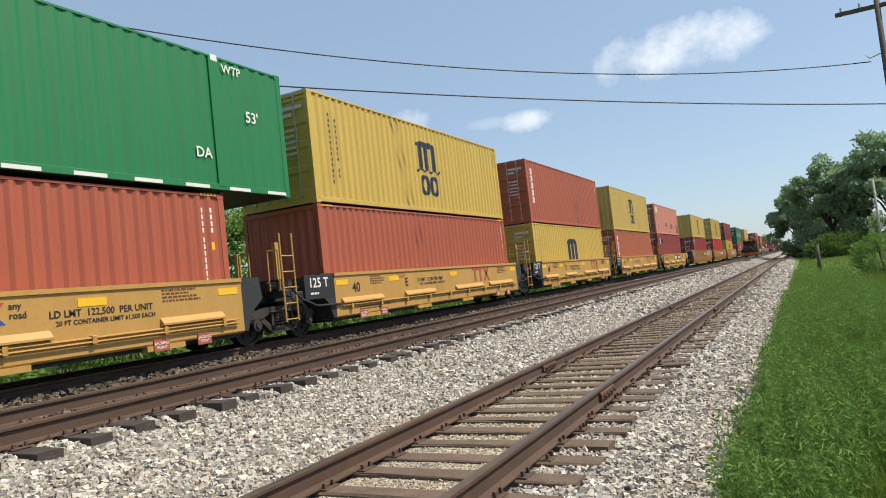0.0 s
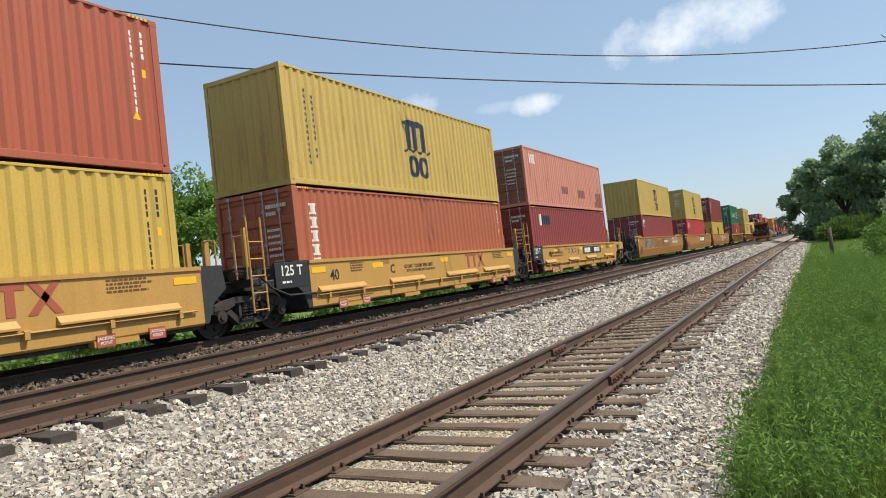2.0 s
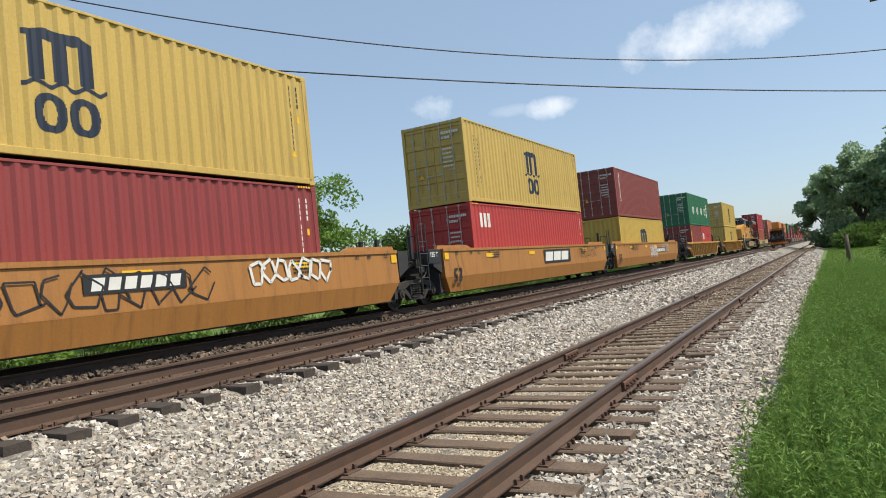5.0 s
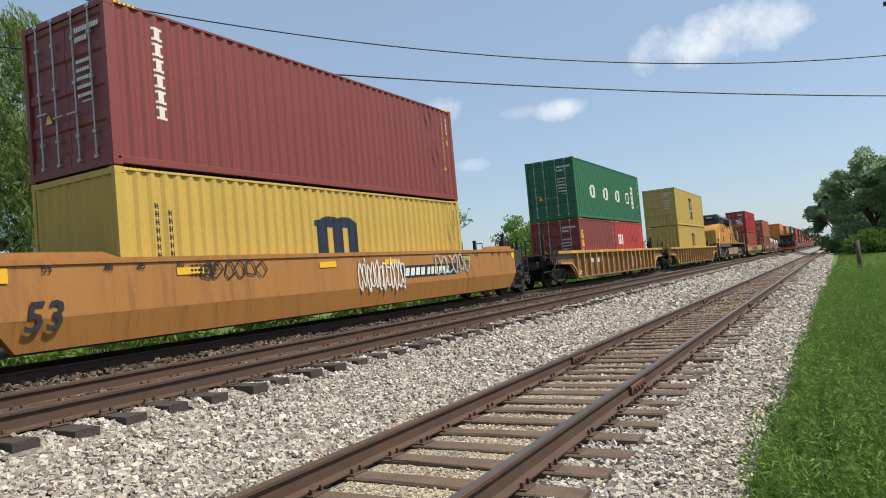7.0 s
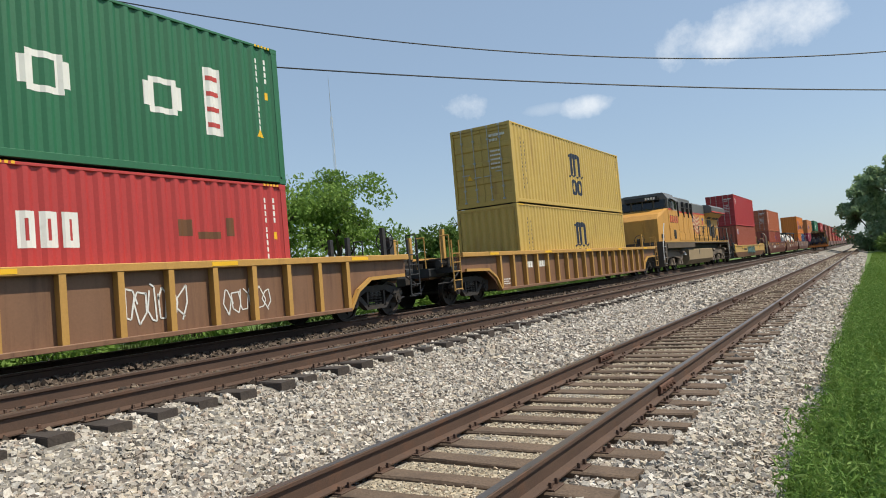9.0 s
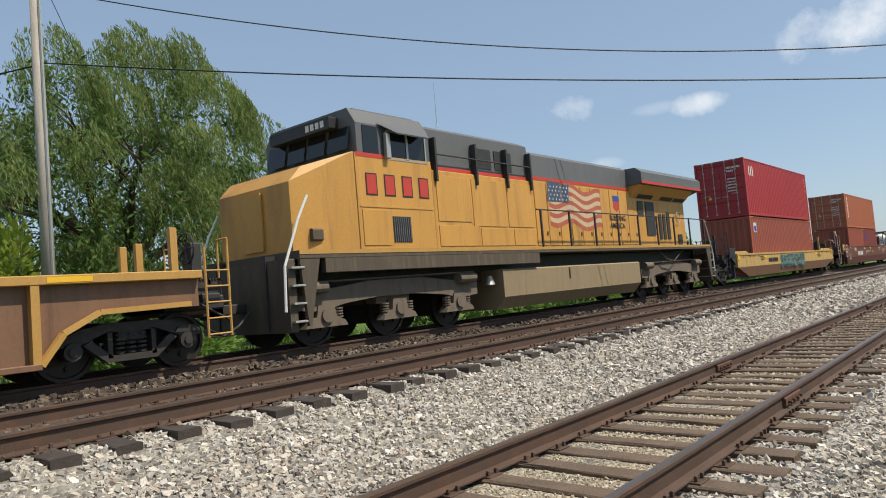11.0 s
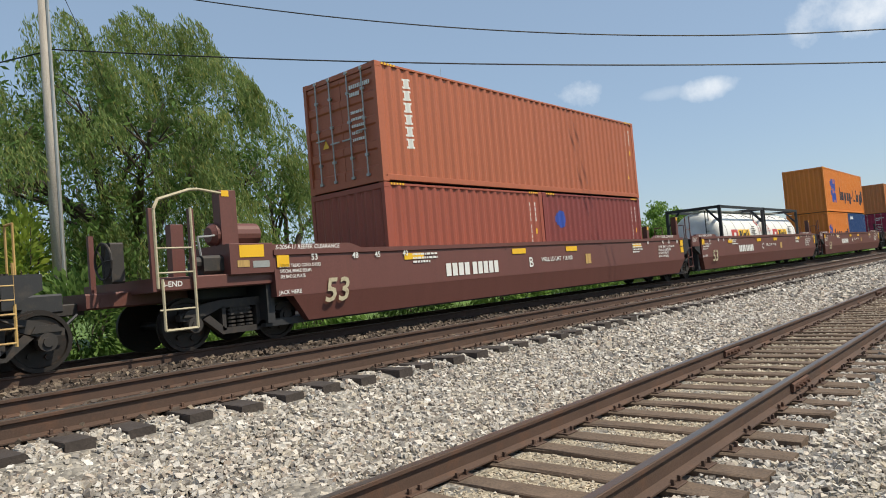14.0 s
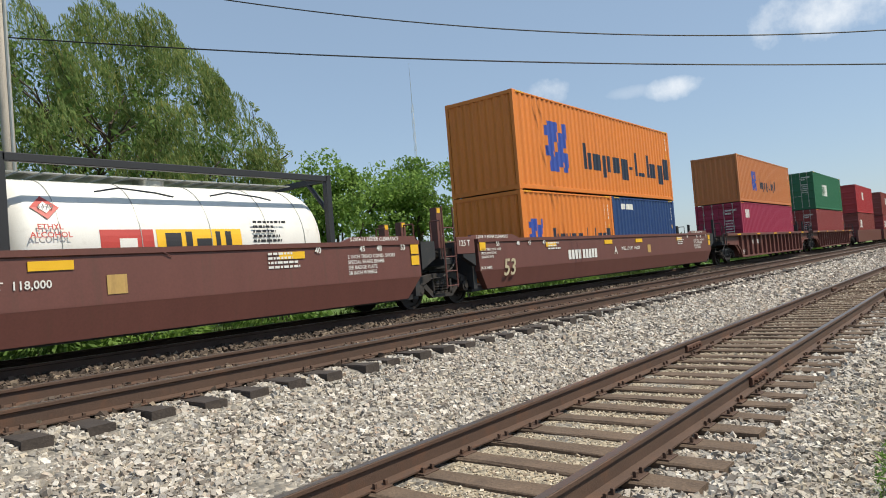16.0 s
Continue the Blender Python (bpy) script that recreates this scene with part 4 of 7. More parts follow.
def well_short(u0, u1, label, unit, first=False, last=False):
    """A yellow well for 40-foot boxes; u0 and u1 are the ends of its side walls along the train."""
    mid, hy = (u0 + u1) / 2, (u1 - u0) / 2
    root = thing("well_car", label, "railway wagon", pose(MAIN_X, mid, MAIN_Z), "yellow articulated well wagons")
    MOVING.append((root, mid, MAIN_Z))
    C = "well_yellow"
    for s in (1, -1):
        g = Geo()
        ring = [(s * 1.27, 0.36), (s * 1.40, 0.36), (s * 1.43, 0.40), (s * 1.43, 1.44), (s * 1.46, 1.45), (s * 1.46, 1.53), (s * 1.27, 1.53)]
        if s < 0:
            ring = ring[::-1]
        g.prism(ring, -hy, hy)
        for yy in (-4.6, -1.7, 1.4, 4.3):
            g.box((s * 1.28, yy - 0.42, 0.27), (s * 1.436, yy + 0.42, 0.37))
        g.box((s * 1.43, -hy + 0.3, 0.62), (s * 1.445, hy - 0.3, 0.64))
        part("side_sill", g, C, root)
        if s > 0:
            g = Geo()
            for k, (z, x) in enumerate(((0.66, 1.475), (0.59, 1.485))[: 2 if first else 1]):
                g.rod((x, -hy + 0.2, z), (x, hy - 0.2, z), 0.02, 6)
            for i in range(9):
                yy = -hy + 0.6 + i * (2 * hy - 1.2) / 8
                g.box((1.43, yy - 0.04, 0.55), (1.51, yy + 0.04, 0.70), 0.01)
            part("brake_pipe", g, C, root, "yellow painted brake pipe along the sill")
            for yy, w in {0: ((-2.8, 1.0), (1.0, 1.15), (4.95, 0.75)), 4: ((-5.3, 0.7), (-1.95, 0.78), (1.1, 0.9), (4.6, 0.9))}.get(unit, ((-5.0, 0.95), (-1.9, 0.93), (1.6, 1.1), (4.45, 1.15))):
                part("step_shelf", Geo().prism([(1.432, 0.70), (1.52, 0.72), (1.52, 0.755), (1.432, 0.865)], yy - w, yy + w), C, root, "sloping steel step shelf")
            for yy in (-hy + 1.15, -hy + 2.15, hy - 2.1, hy - 1.1):
                j = part("jacking_plate", Geo().box((1.432, yy - 0.17, 0.25), (1.45, yy + 0.17, 0.47), 0.004), "dull_red", root, "dull red jacking plate")
                lettering("plate_words", "JACKING\nPOINT", 0.075, "white_paint", j, 1.453, yy, 0.36, align="CENTER")
            for yy in {0: (-3.0, 2.9, hy - 0.38), 4: (-4.5, -0.60, 3.45, 5.3)}.get(unit, (-hy + 0.33, -3.35, 0.45, hy - 0.38)):
                part("reflector", Geo().box((1.43, yy - 0.26, 1.20), (1.437, yy + 0.26, 1.34)), "signal_yellow", root, "bright yellow reflector")
            part("data_panel", Geo().box((1.43, -hy + 3.05, 1.28), (1.434, -hy + 3.45, 1.44)), "well_orange", root)
            small_print(root, 1.436, -hy + 1.6, 1.36, 4, wide=0.8, seed=unit)
            small_print(root, 1.436, -hy + 1.0, 0.56, 2, wide=1.6, seed=unit + 5)
            small_print(root, 1.436, hy - 2.0, 1.36, 4, wide=1.0, seed=unit + 9)
            small_print(root, 1.436, -0.4, 1.41, 1, "black_paint", 0.07, 0.9, seed=unit + 11)
            if unit == 4:
                lettering("lettering", "LD LMT  122,500  PER UNIT", 0.15, "black_paint", root, 1.437, -5.3, 1.16)
                lettering("lettering", "20 FT CONTAINER LIMIT 61,500 EACH", 0.10, "black_paint", root, 1.437, -5.2, 1.02)
                lettering("lettering", "any\nroad", 0.13, "black_paint", root, 1.437, -1.65, 1.22)
                lettering("lettering", "next\nload", 0.13, "black_paint", root, 1.437, -2.65, 1.22)
                g = Geo()
                for a in (-1, 1):
                    g.add([(1.437, -2.04 - a * 0.16, 1.06), (1.437, -1.94 - a * 0.16, 1.06), (1.437, -1.94 + a * 0.16, 1.36), (1.437, -2.04 + a * 0.16, 1.36)], [(0, 1, 2, 3)])
                part("emblem", g, "blue_paint", root, "blue and red crossed emblem")
                lettering("unit_letter", "B", 0.36, "black_paint", root, 1.437, -1.15, 1.12)
                part("number_panel", Geo().box((1.43, -0.25, 0.97), (1.436, 3.1, 1.36)), "black_paint", root, "black panel with white number bars")
                bar_text(root, 1.439, 0.0, 1.04, (0.24, 0.22, 0.22, 0.24), 0.25, "white_paint", 0.03, lean=0.04)
                bar_text(root, 1.439, 1.75, 1.04, (0.18, 0.18, 0.11, 0.11, 0.11, 0.2), 0.25, "white_paint", 0.03, lean=0.04)
                lettering("lettering", "REEFER CLEARANCE", 0.12, "black_paint", root, 1.437, hy - 2.6, 1.46)
            elif unit == 0:
                lettering("lettering", "LD LMT  122,500  PER UNIT", 0.16, "black_paint", root, 1.437, 2.15, 1.10)
                lettering("lettering", "20 FT CONTAINER LIMIT 61,500 EACH", 0.11, "black_paint", root, 1.437, 2.25, 0.95)
                lettering("lettering", "any\nroad", 0.14, "black_paint", root, 1.437, 1.55, 1.22)
                for a, mat in ((-1, "blue_paint"), (1, "red_paint")):
                    g = Geo().add([(1.437 + 0.001 * a, 1.22 - a * 0.16, 1.02), (1.437 + 0.001 * a, 1.34 - a * 0.16, 1.02), (1.437 + 0.001 * a, 1.34 + a * 0.16, 1.36), (1.437 + 0.001 * a, 1.22 + a * 0.16, 1.36)], [(0, 1, 2, 3)])
                    part("emblem", g, mat, root, "crossed company emblem")
            else:
                lettering("lettering", "LD LMT  122,500  PER UNIT", 0.14, "black_paint", root, 1.437, -2.0, 1.16)
                lettering("lettering", "20 FT CONTAINER LIMIT 61,500 EACH", 0.10, "black_paint", root, 1.437, -1.9, 1.03)
                lettering("unit_letter", {1: "E", 2: "D", 3: "C"}.get(unit, "A"), 0.34, "black_paint", root, 1.437, -2.75, 1.12)
                bars = []
                y, z0, h = 1.95, 0.92, 0.54
                g = Geo()
                for dy in (0.0, 0.46):
                    g.box((1.434, y + dy, z0 + h - 0.13), (1.438, y + dy + 0.44, z0 + h))
                    g.box((1.434, y + dy + 0.15, z0), (1.438, y + dy + 0.29, z0 + h - 0.13))
                for a, b in (((0.92), 1.34), (1.34, 0.92)):
                    g.add([(1.438, y + a, z0), (1.438, y + a + 0.15, z0), (1.438, y + b + 0.15, z0 + h), (1.438, y + b, z0 + h)], [(0, 1, 2, 3)])
                tagged(part("company_mark", g, "dull_red", root, "faded red company mark"), kind="stuff")
            if unit != 0:
                lettering("size_number", "40", 0.36, "black_paint", root, 1.437, -hy + 0.75, 1.10)
    part("well_floor", Geo().box((-1.27, -hy, 0.28), (1.27, hy, 0.34)), "black_steel", root)
    for s in (-1, 1):
        end = s * hy
        g = Geo()
        for sx in (() if last and s > 0 else (-1, 1)):
            g.slab([(end, 0.38), (end, 1.53), (end + s * 0.55, 1.53), (end + s * 0.62, 1.05), (end + s * 0.25, 0.75), (end + s * 0.12, 0.38)][:: s * -1 if sx > 0 else s], sx * 1.30, sx * 1.42)
        g.box((-1.30, end, 0.36), (1.30, end + s * 0.10, 1.5))
        g.box((-0.7, end, 0.85), (0.7, end + s * 1.3, 1.15), 0.03)
        part("end_bulkhead", g, "black_steel", root, "black painted bulkhead")
    plate = part("capacity_plate", Geo().box((1.36, -hy - 1.15, 0.90), (1.425, -hy - 0.02, 1.50), 0.008), "black_paint", root, "black capacity plate")
    if unit:
        lettering("lettering", "125 T", 0.32, "white_paint", plate, 1.43, -hy - 1.0, 1.30)
        small_print(root, 1.431, -hy - 0.95, 1.02, 1, "white_paint", 0.05, 0.5)
    part("roll_bar", Geo().pipe([(1.38, -hy - 1.6, 1.25), (1.42, -hy - 1.3, 0.95), (1.46, -hy - 0.8, 0.74), (1.475, -hy + 0.2, 0.72)], 0.028), "black_paint", root, "black train pipe")
    end_rack(root, -hy - 1.6, -1, C)
    truck(root, -hy - 1.6)
    if last:
        truck(root, hy + 1.35)
        end_rack(root, hy + 1.5, 1, C, 2.4, True)
        coupler(root, hy + 2.0, 1)
        for sx in (-1, 1):
            ring = [(hy, 0.38), (hy + 0.2, 0.80), (hy + 0.55, 1.02), (hy + 2.0, 1.05), (hy + 2.0, 1.48), (hy, 1.53)]
            part("end_sill", Geo().slab(ring[::sx], sx * 1.30, sx * 1.43), C, root)
        part("data_panel", Geo().box((1.432, hy + 1.15, 1.10), (1.438, hy + 1.95, 1.44)), "well_tan", root, "framed instruction panel")
        part("label_panel", Geo().box((1.432, hy + 0.45, 1.06), (1.438, hy + 0.95, 1.34)), "black_paint", root)
    return root


def well_long(u0, u1, label, colour, unit, maroon=False, group="", floor=0.34, top=1.73, lower=None):
    """A smooth-sided well for 53-foot boxes with a creased side."""
    mid, hy = (u0 + u1) / 2, (u1 - u0) / 2
    root = thing("well_car", label, "railway wagon", pose(MAIN_X, mid, MAIN_Z), group)
    MOVING.append((root, mid, MAIN_Z))
    ink = "white_paint" if maroon else "black_paint"
    for s in (1, -1):
        cut = 0.5 if not lower else 1.9
        ring = [(s * 1.22, 0.80), (s * 1.46, 0.80), (s * 1.46, 0.84), (s * 1.44, top - 0.11), (s * 1.47, top - 0.09), (s * 1.47, top), (s * 1.25, top)]
        part("side_sill", Geo().prism(ring if s > 0 else ring[::-1], -hy + 0.1, hy - 0.1), colour, root)
        v = []
        near = 0.33 if unit == 12 else 0.0
        for y, z, inset in ((-hy + 0.12 + near, 0.80, 0), (-hy + cut + near, 0.31, 1), (hy - cut, 0.31, 1), (hy - 0.12, 0.80, 0)):
            v += [(s * (1.36 if inset else 1.458), y, z), (s * 1.22, y, z)]
        part("lower_sill", Geo().add(v, [(0, 2, 4, 6), (1, 7, 5, 3), (0, 1, 3, 2), (2, 3, 5, 4), (4, 5, 7, 6), (6, 7, 1, 0)]), lower or colour, root)
        for e in (-1, 1):
            part("raised_end", Geo().slab([(e * (hy - 2.35), top), (e * (hy - 2.0), top + 0.12), (e * (hy - 0.05), top + 0.12), (e * hy, top)][:: e * (-1 if s > 0 else 1)], s * 1.20, s * 1.30), colour, root)
    part("well_floor", Geo().box((-1.22, -hy, 0.27), (1.22, hy, floor)), "black_steel", root)
    for e in (-1, 1):
        end = e * hy
        g = Geo().box((-1.30, end - e * 0.15, 0.34), (1.30, end, top - 0.03))
        g.box((-0.7, end, 0.85), (0.7, end + e * 1.0, 1.15), 0.03)
        if unit != 12 or e > 0:
            g.slab([(end, 0.95), (end, top - 0.03), (end + e * 0.5, top - 0.03), (end + e * 0.5, 1.2)][::-e], 1.28, 1.42)
        part("end_bulkhead", g, "black_steel", root, "dark steel bulkhead")
        for zz in (min(1.38, top - 0.32), 1.08)[: 2 if e > 0 and maroon else 1]:
            part("reflector", Geo().box((1.462, end - e * 0.28 - 0.13, zz), (1.468, end - e * 0.28 + 0.13, zz + 0.22)), "signal_yellow", root)
    for yy in (-5.5, -1.6, 1.0, 5.2):
        part("reflector", Geo().box((1.452, yy - 0.30, min(1.38, top - 0.30)), (1.462, yy + 0.30, min(1.52, top - 0.16))), "signal_yellow", root, "yellow reflector")
    X = 1.464
    small_print(root, X, hy - 4.3, top - 0.21, 4, ink, 0.045, 0.8, seed=unit)
    small_print(root, X, -hy + 3.6, top - 0.21, 3, ink, 0.045, 0.8, seed=unit + 3)
    for w, yy in (("40", hy - 3.2), ("45", hy - 2.0), ("48", hy - 1.5), ("53", hy - 0.75)):
        lettering("size_mark", w, 0.16, ink, root, X + 0.004, yy, top - 0.16)
    for w, yy in (("53", -hy + 0.9), ("48", -hy + 1.9), ("45", -hy + 2.5), ("40", -hy + 3.3)):
        lettering("size_mark", w, 0.16, ink, root, X + 0.004, yy, top - 0.16)
    if lower is None:
        num = lettering("size_number", "53", 0.62, "cream_paint" if maroon else ink, root, 1.482, -hy + (1.12 if maroon else 0.55), 0.82)
        num.data.shear = 0.22
    if maroon:
        lettering("lettering", "WELL LD LMT  118,000", 0.16, ink, root, X + 0.004, -0.6, 1.16)
        lettering("unit_letter", {12: "B", 13: "C", 14: "A"}[unit], 0.36, ink, root, X + 0.004, -1.2, 1.10)
        bar_text(root, X + 0.004, -4.5, 0.92, (0.17, 0.17, 0.17, 0.17), 0.30, ink, 0.05)
        bar_text(root, X + 0.004, -3.55, 0.92, (0.16, 0.16, 0.16, 0.16, 0.16), 0.30, ink, 0.05)
        for i, words in enumerate(("2 INCH TREAD COND. SHOES", "SPECIAL BRAKE BEAMS", "SEE BADGE PLATE", "38 INCH WHEELS")):
            lettering("lettering", words, 0.105, ink, root, X + 0.002, hy - 2.35, 1.34 - 0.115 * i)
        part("data_box", Geo().box((X, 1.75, 0.95), (X + 0.003, 2.05, 1.25)), "well_tan", root)
        part("panel_seam", Geo().pipe([(X, -2.2, 1.50), (X, -1.9, 1.66), (X, 2.5, 1.66), (X, 2.8, 1.50)], 0.008, 4), colour, root)
    if maroon:
        for e in (-1, 1):
            lettering("lettering", "S-2054-11 REEFER CLEARANCE", 0.11, ink, root, 1.304, -hy + 0.25 if e < 0 else hy - 2.1, top + 0.06).data.shear = 0.2
        for i, words in enumerate(("2 INCH TREAD COND. SHOES", "SPECIAL BRAKE BEAMS", "SEE BADGE PLATE")):
            lettering("lettering", words, 0.085, ink, root, X + 0.004, -hy + 0.2, top - 0.30 - 0.10 * i, 0.8)
        lettering("lettering", "JACK HERE", 0.10, ink, root, X + 0.004, -hy + 0.15, 0.87)
    if unit == 12:
        brake_end(root, -hy + 0.63, colour)
        truck(root, -hy - 0.38)
        return root
    plate = part("capacity_plate", Geo().box((1.36, -hy - 0.75, 1.28), (1.43, -hy - 0.02, 1.72), 0.008), "black_paint" if not maroon else colour, root)
    if lower is None:
        lettering("lettering", "125 T", 0.20, "white_paint", plate, 1.435, -hy - 0.68, 1.55)
    end_rack(root, -hy - 0.95, -1, colour if maroon else "black_steel", 2.5, unit in (5, 11), maroon)
    truck(root, -hy - 1.0)
    return root


def brake_end(root, end, colour):
    """The hand brake end: platform, reservoir, tall post, curved grab rail and brake wheel."""
    y = lambda d: end - d
    g = Geo().box((-1.36, y(2.6), 1.05), (1.36, y(0.1), 1.28), 0.02)
    g.box((-0.45, y(3.3), 0.85), (0.45, y(0.0), 1.12), 0.03)
    part("platform", g, colour, root, "maroon steel end platform")
    box = part("equipment_box", Geo().box((0.2, y(1.38), 1.25), (1.44, y(0.53), 1.80), 0.012), colour, root)
    part("reflector", Geo().box((1.441, y(1.2), 1.55), (1.448, y(0.72), 1.77)), "signal_yellow", box)
    part("data_plate", Geo().box((1.441, y(0.95), 1.36), (1.446, y(0.62), 1.48)), "galvanised", box, "grey data plate")
    part("badge_plate", Geo().box((1.441, y(1.25), 1.38), (1.446, y(1.02), 1.50)), "well_tan", box)
    lettering("lettering", "B-END", 0.12, "white_paint", root, 1.365, y(2.55), 1.16)
    post = part("guide_post", Geo().box((0.75, y(1.22), 1.28), (0.98, y(0.9), 2.82), 0.015), colour, root, "tall maroon container guide post")
    part("reflector", Geo().box((0.981, y(1.18), 2.70), (0.987, y(1.04), 2.81)), "signal_yellow", post)
    part("guide_post", Geo().box((-1.0, y(1.2), 1.28), (-0.8, y(0.95), 2.4), 0.015), colour, root)
    part("air_tank", Geo().rod((0.75, y(1.35), 2.02), (0.75, y(1.28), 2.02), 0.14, 14, 0.21).rod((0.75, y(1.28), 2.02), (0.75, y(0.42), 2.02), 0.215, 16), colour, root, "maroon air reservoir")
    part("brake_valve", Geo().box((0.9, y(1.75), 1.30), (1.25, y(1.2), 1.62), 0.05).rod((1.1, y(1.85), 1.5), (1.1, y(1.3), 1.5), 0.11, 10), "truck_steel", root, "dark brake valve")
    part("valve_pipe", Geo().pipe([(1.1, y(1.7), 1.6), (1.1, y(1.75), 1.95), (0.95, y(1.45), 1.98), (0.9, y(1.3), 2.0)], 0.02), "galvanised", root)
    part("grab_rail", Geo().pipe([(1.40, y(2.62), 1.1), (1.40, y(2.62), 2.38), (1.35, y(2.52), 2.55), (1.2, y(1.9), 2.76), (1.12, y(1.7), 2.79), (0.95, y(1.15), 2.76)], 0.027), "cream_paint", root, "cream curved grab rail")
    for d in (2.66, 2.0):
        part("ladder_post", Geo().box((1.33, y(d + 0.04), 1.05), (1.40, y(d - 0.04), 2.40), 0.01), colour, root)
    part("step_ladder", Geo().pipe([(1.41, y(2.55), 1.25), (1.42, y(2.55), 0.42), (1.42, y(2.02), 0.42), (1.41, y(2.02), 2.42)], 0.024), "cream_paint", root, "worn cream step")
    for zz in (0.75, 1.35, 1.75):
        part("rung", Geo().rod((1.41, y(2.62), zz), (1.41, y(2.0), zz), 0.016, 6), "cream_paint", root)
    g = Geo()
    ring = [(0.55 + 0.30 * math.cos(a), y(3.05), 1.62 + 0.30 * math.sin(a)) for a in [2 * math.pi * k / 16 for k in range(17)]]
    g.pipe(ring, 0.02)
    for k in range(5):
        g.rod((0.55, y(3.05), 1.62), ring[k * 3], 0.013, 5)
    g.box((0.38, y(3.0), 1.25), (0.72, y(2.8), 1.92), 0.03)
    part("hand_brake", g, "truck_steel", root, "brown hand brake wheel on its housing")
    part("end_post", Geo().box((-0.1, y(3.02), 1.1), (-0.02, y(2.94), 2.1)), colour, root)
    coupler(root, y(3.2), -1)


def scrawl(parent, x, y0, y1, z0, z1, material, seed, thick=0.045, strokes=9):
    """Loose sprayed strokes."""
    q = random.Random(seed)
    g = Geo()
    n = strokes
    for i in range(n):
        cy = y0 + (y1 - y0) * (i + 0.5) / n
        w = (y1 - y0) / n * 0.75
        pts = []
        for k in range(6):
            a = q.uniform(-0.5, 0.5) + k * 1.25 + i
            pts.append((cy + w * math.cos(a) * q.uniform(0.5, 1), (z0 + z1) / 2 + (z1 - z0) / 2 * math.sin(a) * q.uniform(0.6, 1)))
        for (a, b), (c, d) in zip(pts, pts[1:]):
            l = math.hypot(c - a, d - b) + 1e-6
            py, pz = -(d - b) / l * thick / 2, (c - a) / l * thick / 2
            xx = x + 0.0008 * (i % 3)
            g.add([(xx, a - py, b - pz), (xx, c - py, d - pz), (xx, c + py, d + pz), (xx, a + py, b + pz)], [(0, 1, 2, 3)])
    tagged(part("spray_paint", g, material, parent, "sprayed graffiti strokes"), kind="stuff")


def well_ribbed(u0, u1, label, panel, chord, unit, tall=1.58, floor=0.34):
    """A well with upright ribs along a recessed side."""
    mid, hy = (u0 + u1) / 2, (u1 - u0) / 2
    root = thing("well_car", label, "railway wagon", pose(MAIN_X, mid, MAIN_Z), "ribbed well wagons")
    MOVING.append((root, mid, MAIN_Z))
    for s in (1, -1):
        g = Geo()
        ring = [(-hy, 1.0), (-hy + 1.6, 1.0), (-hy + 2.2, 0.62), (-hy + 2.45, 0.30), (hy - 2.45, 0.30), (hy - 2.2, 0.62), (hy - 1.6, 1.0), (hy, 1.0), (hy, tall - 0.1), (-hy, tall - 0.1)]
        g.slab(ring if s > 0 else ring[::-1], s * 1.27, s * 1.31)
        part("side_panel", g, panel, root)
        part("top_chord", Geo().box((s * 1.22, -hy, tall - 0.12), (s * 1.46, hy, tall + 0.02), 0.012), chord, root)
        part("bottom_chord", Geo().box((s * 1.22, -hy + 2.4, 0.27), (s * 1.45, hy - 2.4, 0.36), 0.01), panel, root)
        ribs = int((2 * hy - 4.0) / 0.98)
        rib = cached(("rib", tall), lambda: Geo().prism([(1.30, 0.36), (1.44, 0.36), (1.45, tall - 0.12), (1.30, tall - 0.12)], -0.055, 0.055).mesh("rib"))
        for i in range(ribs + 1):
            yy = -hy + 2.45 + (2 * hy - 4.9) * i / ribs
            part("rib", rib, chord if s > 0 else panel, root, at=pose(0, yy, 0) if s > 0 else pose(0, yy, 0, 0, 0, 180))
        for e in (-1, 1):
            g = Geo()
            pts = [(s * 1.40, e * (hy - 2.4), 0.33), (s * 1.40, e * (hy - 2.1), 0.75), (s * 1.40, e * (hy - 1.6), 1.02), (s * 1.40, e * (hy - 0.2), 1.05)]
            for a, b in zip(pts, pts[1:]):
                g.rod(a, b, 0.06, 4)
            part("arch_flange", g, chord, root)
    for e in (-1, 1):
        g = Geo().box((-1.25, e * (hy - 2.4), 0.34), (1.25, e * (hy - 2.3), tall))
        g.box((-1.25, e * (hy - 2.4), 1.02), (1.25, e * hy, 1.12))
        g.box((-0.6, e * (hy - 0.3), 0.85), (0.6, e * (hy + 0.6), 1.12), 0.03)
        part("end_frame", g, panel, root)
        truck(root, e * (hy - 1.0))
        end_rack(root, e * (hy + 0.25), e, "black_steel" if unit != 9 else chord, 2.0, e > 0)
        coupler(root, e * (hy + 0.2), e)
    part("well_floor", Geo().box((-1.22, -hy + 2.4, 0.27), (1.22, hy - 2.4, floor)), "black_steel", root)
    for i in range(5):
        yy = -hy + 2 + i * (2 * hy - 4) / 4
        part("reflector", Geo().box((1.462, yy - 0.3, tall - 0.09), (1.466, yy + 0.3, tall - 0.01)), "signal_yellow", root)
    bar_text(root, 1.316, -hy + 4.4, 0.98, (0.16,) * 4, 0.22, "white_paint", 0.03, lean=0.0)
    bar_text(root, 1.316, -hy + 5.6, 0.98, (0.15,) * 6, 0.22, "white_paint", 0.03)
    small_print(root, 1.316, -hy + 2.8, 0.62, 3, "white_paint", 0.04, 0.6, seed=unit)
    return root


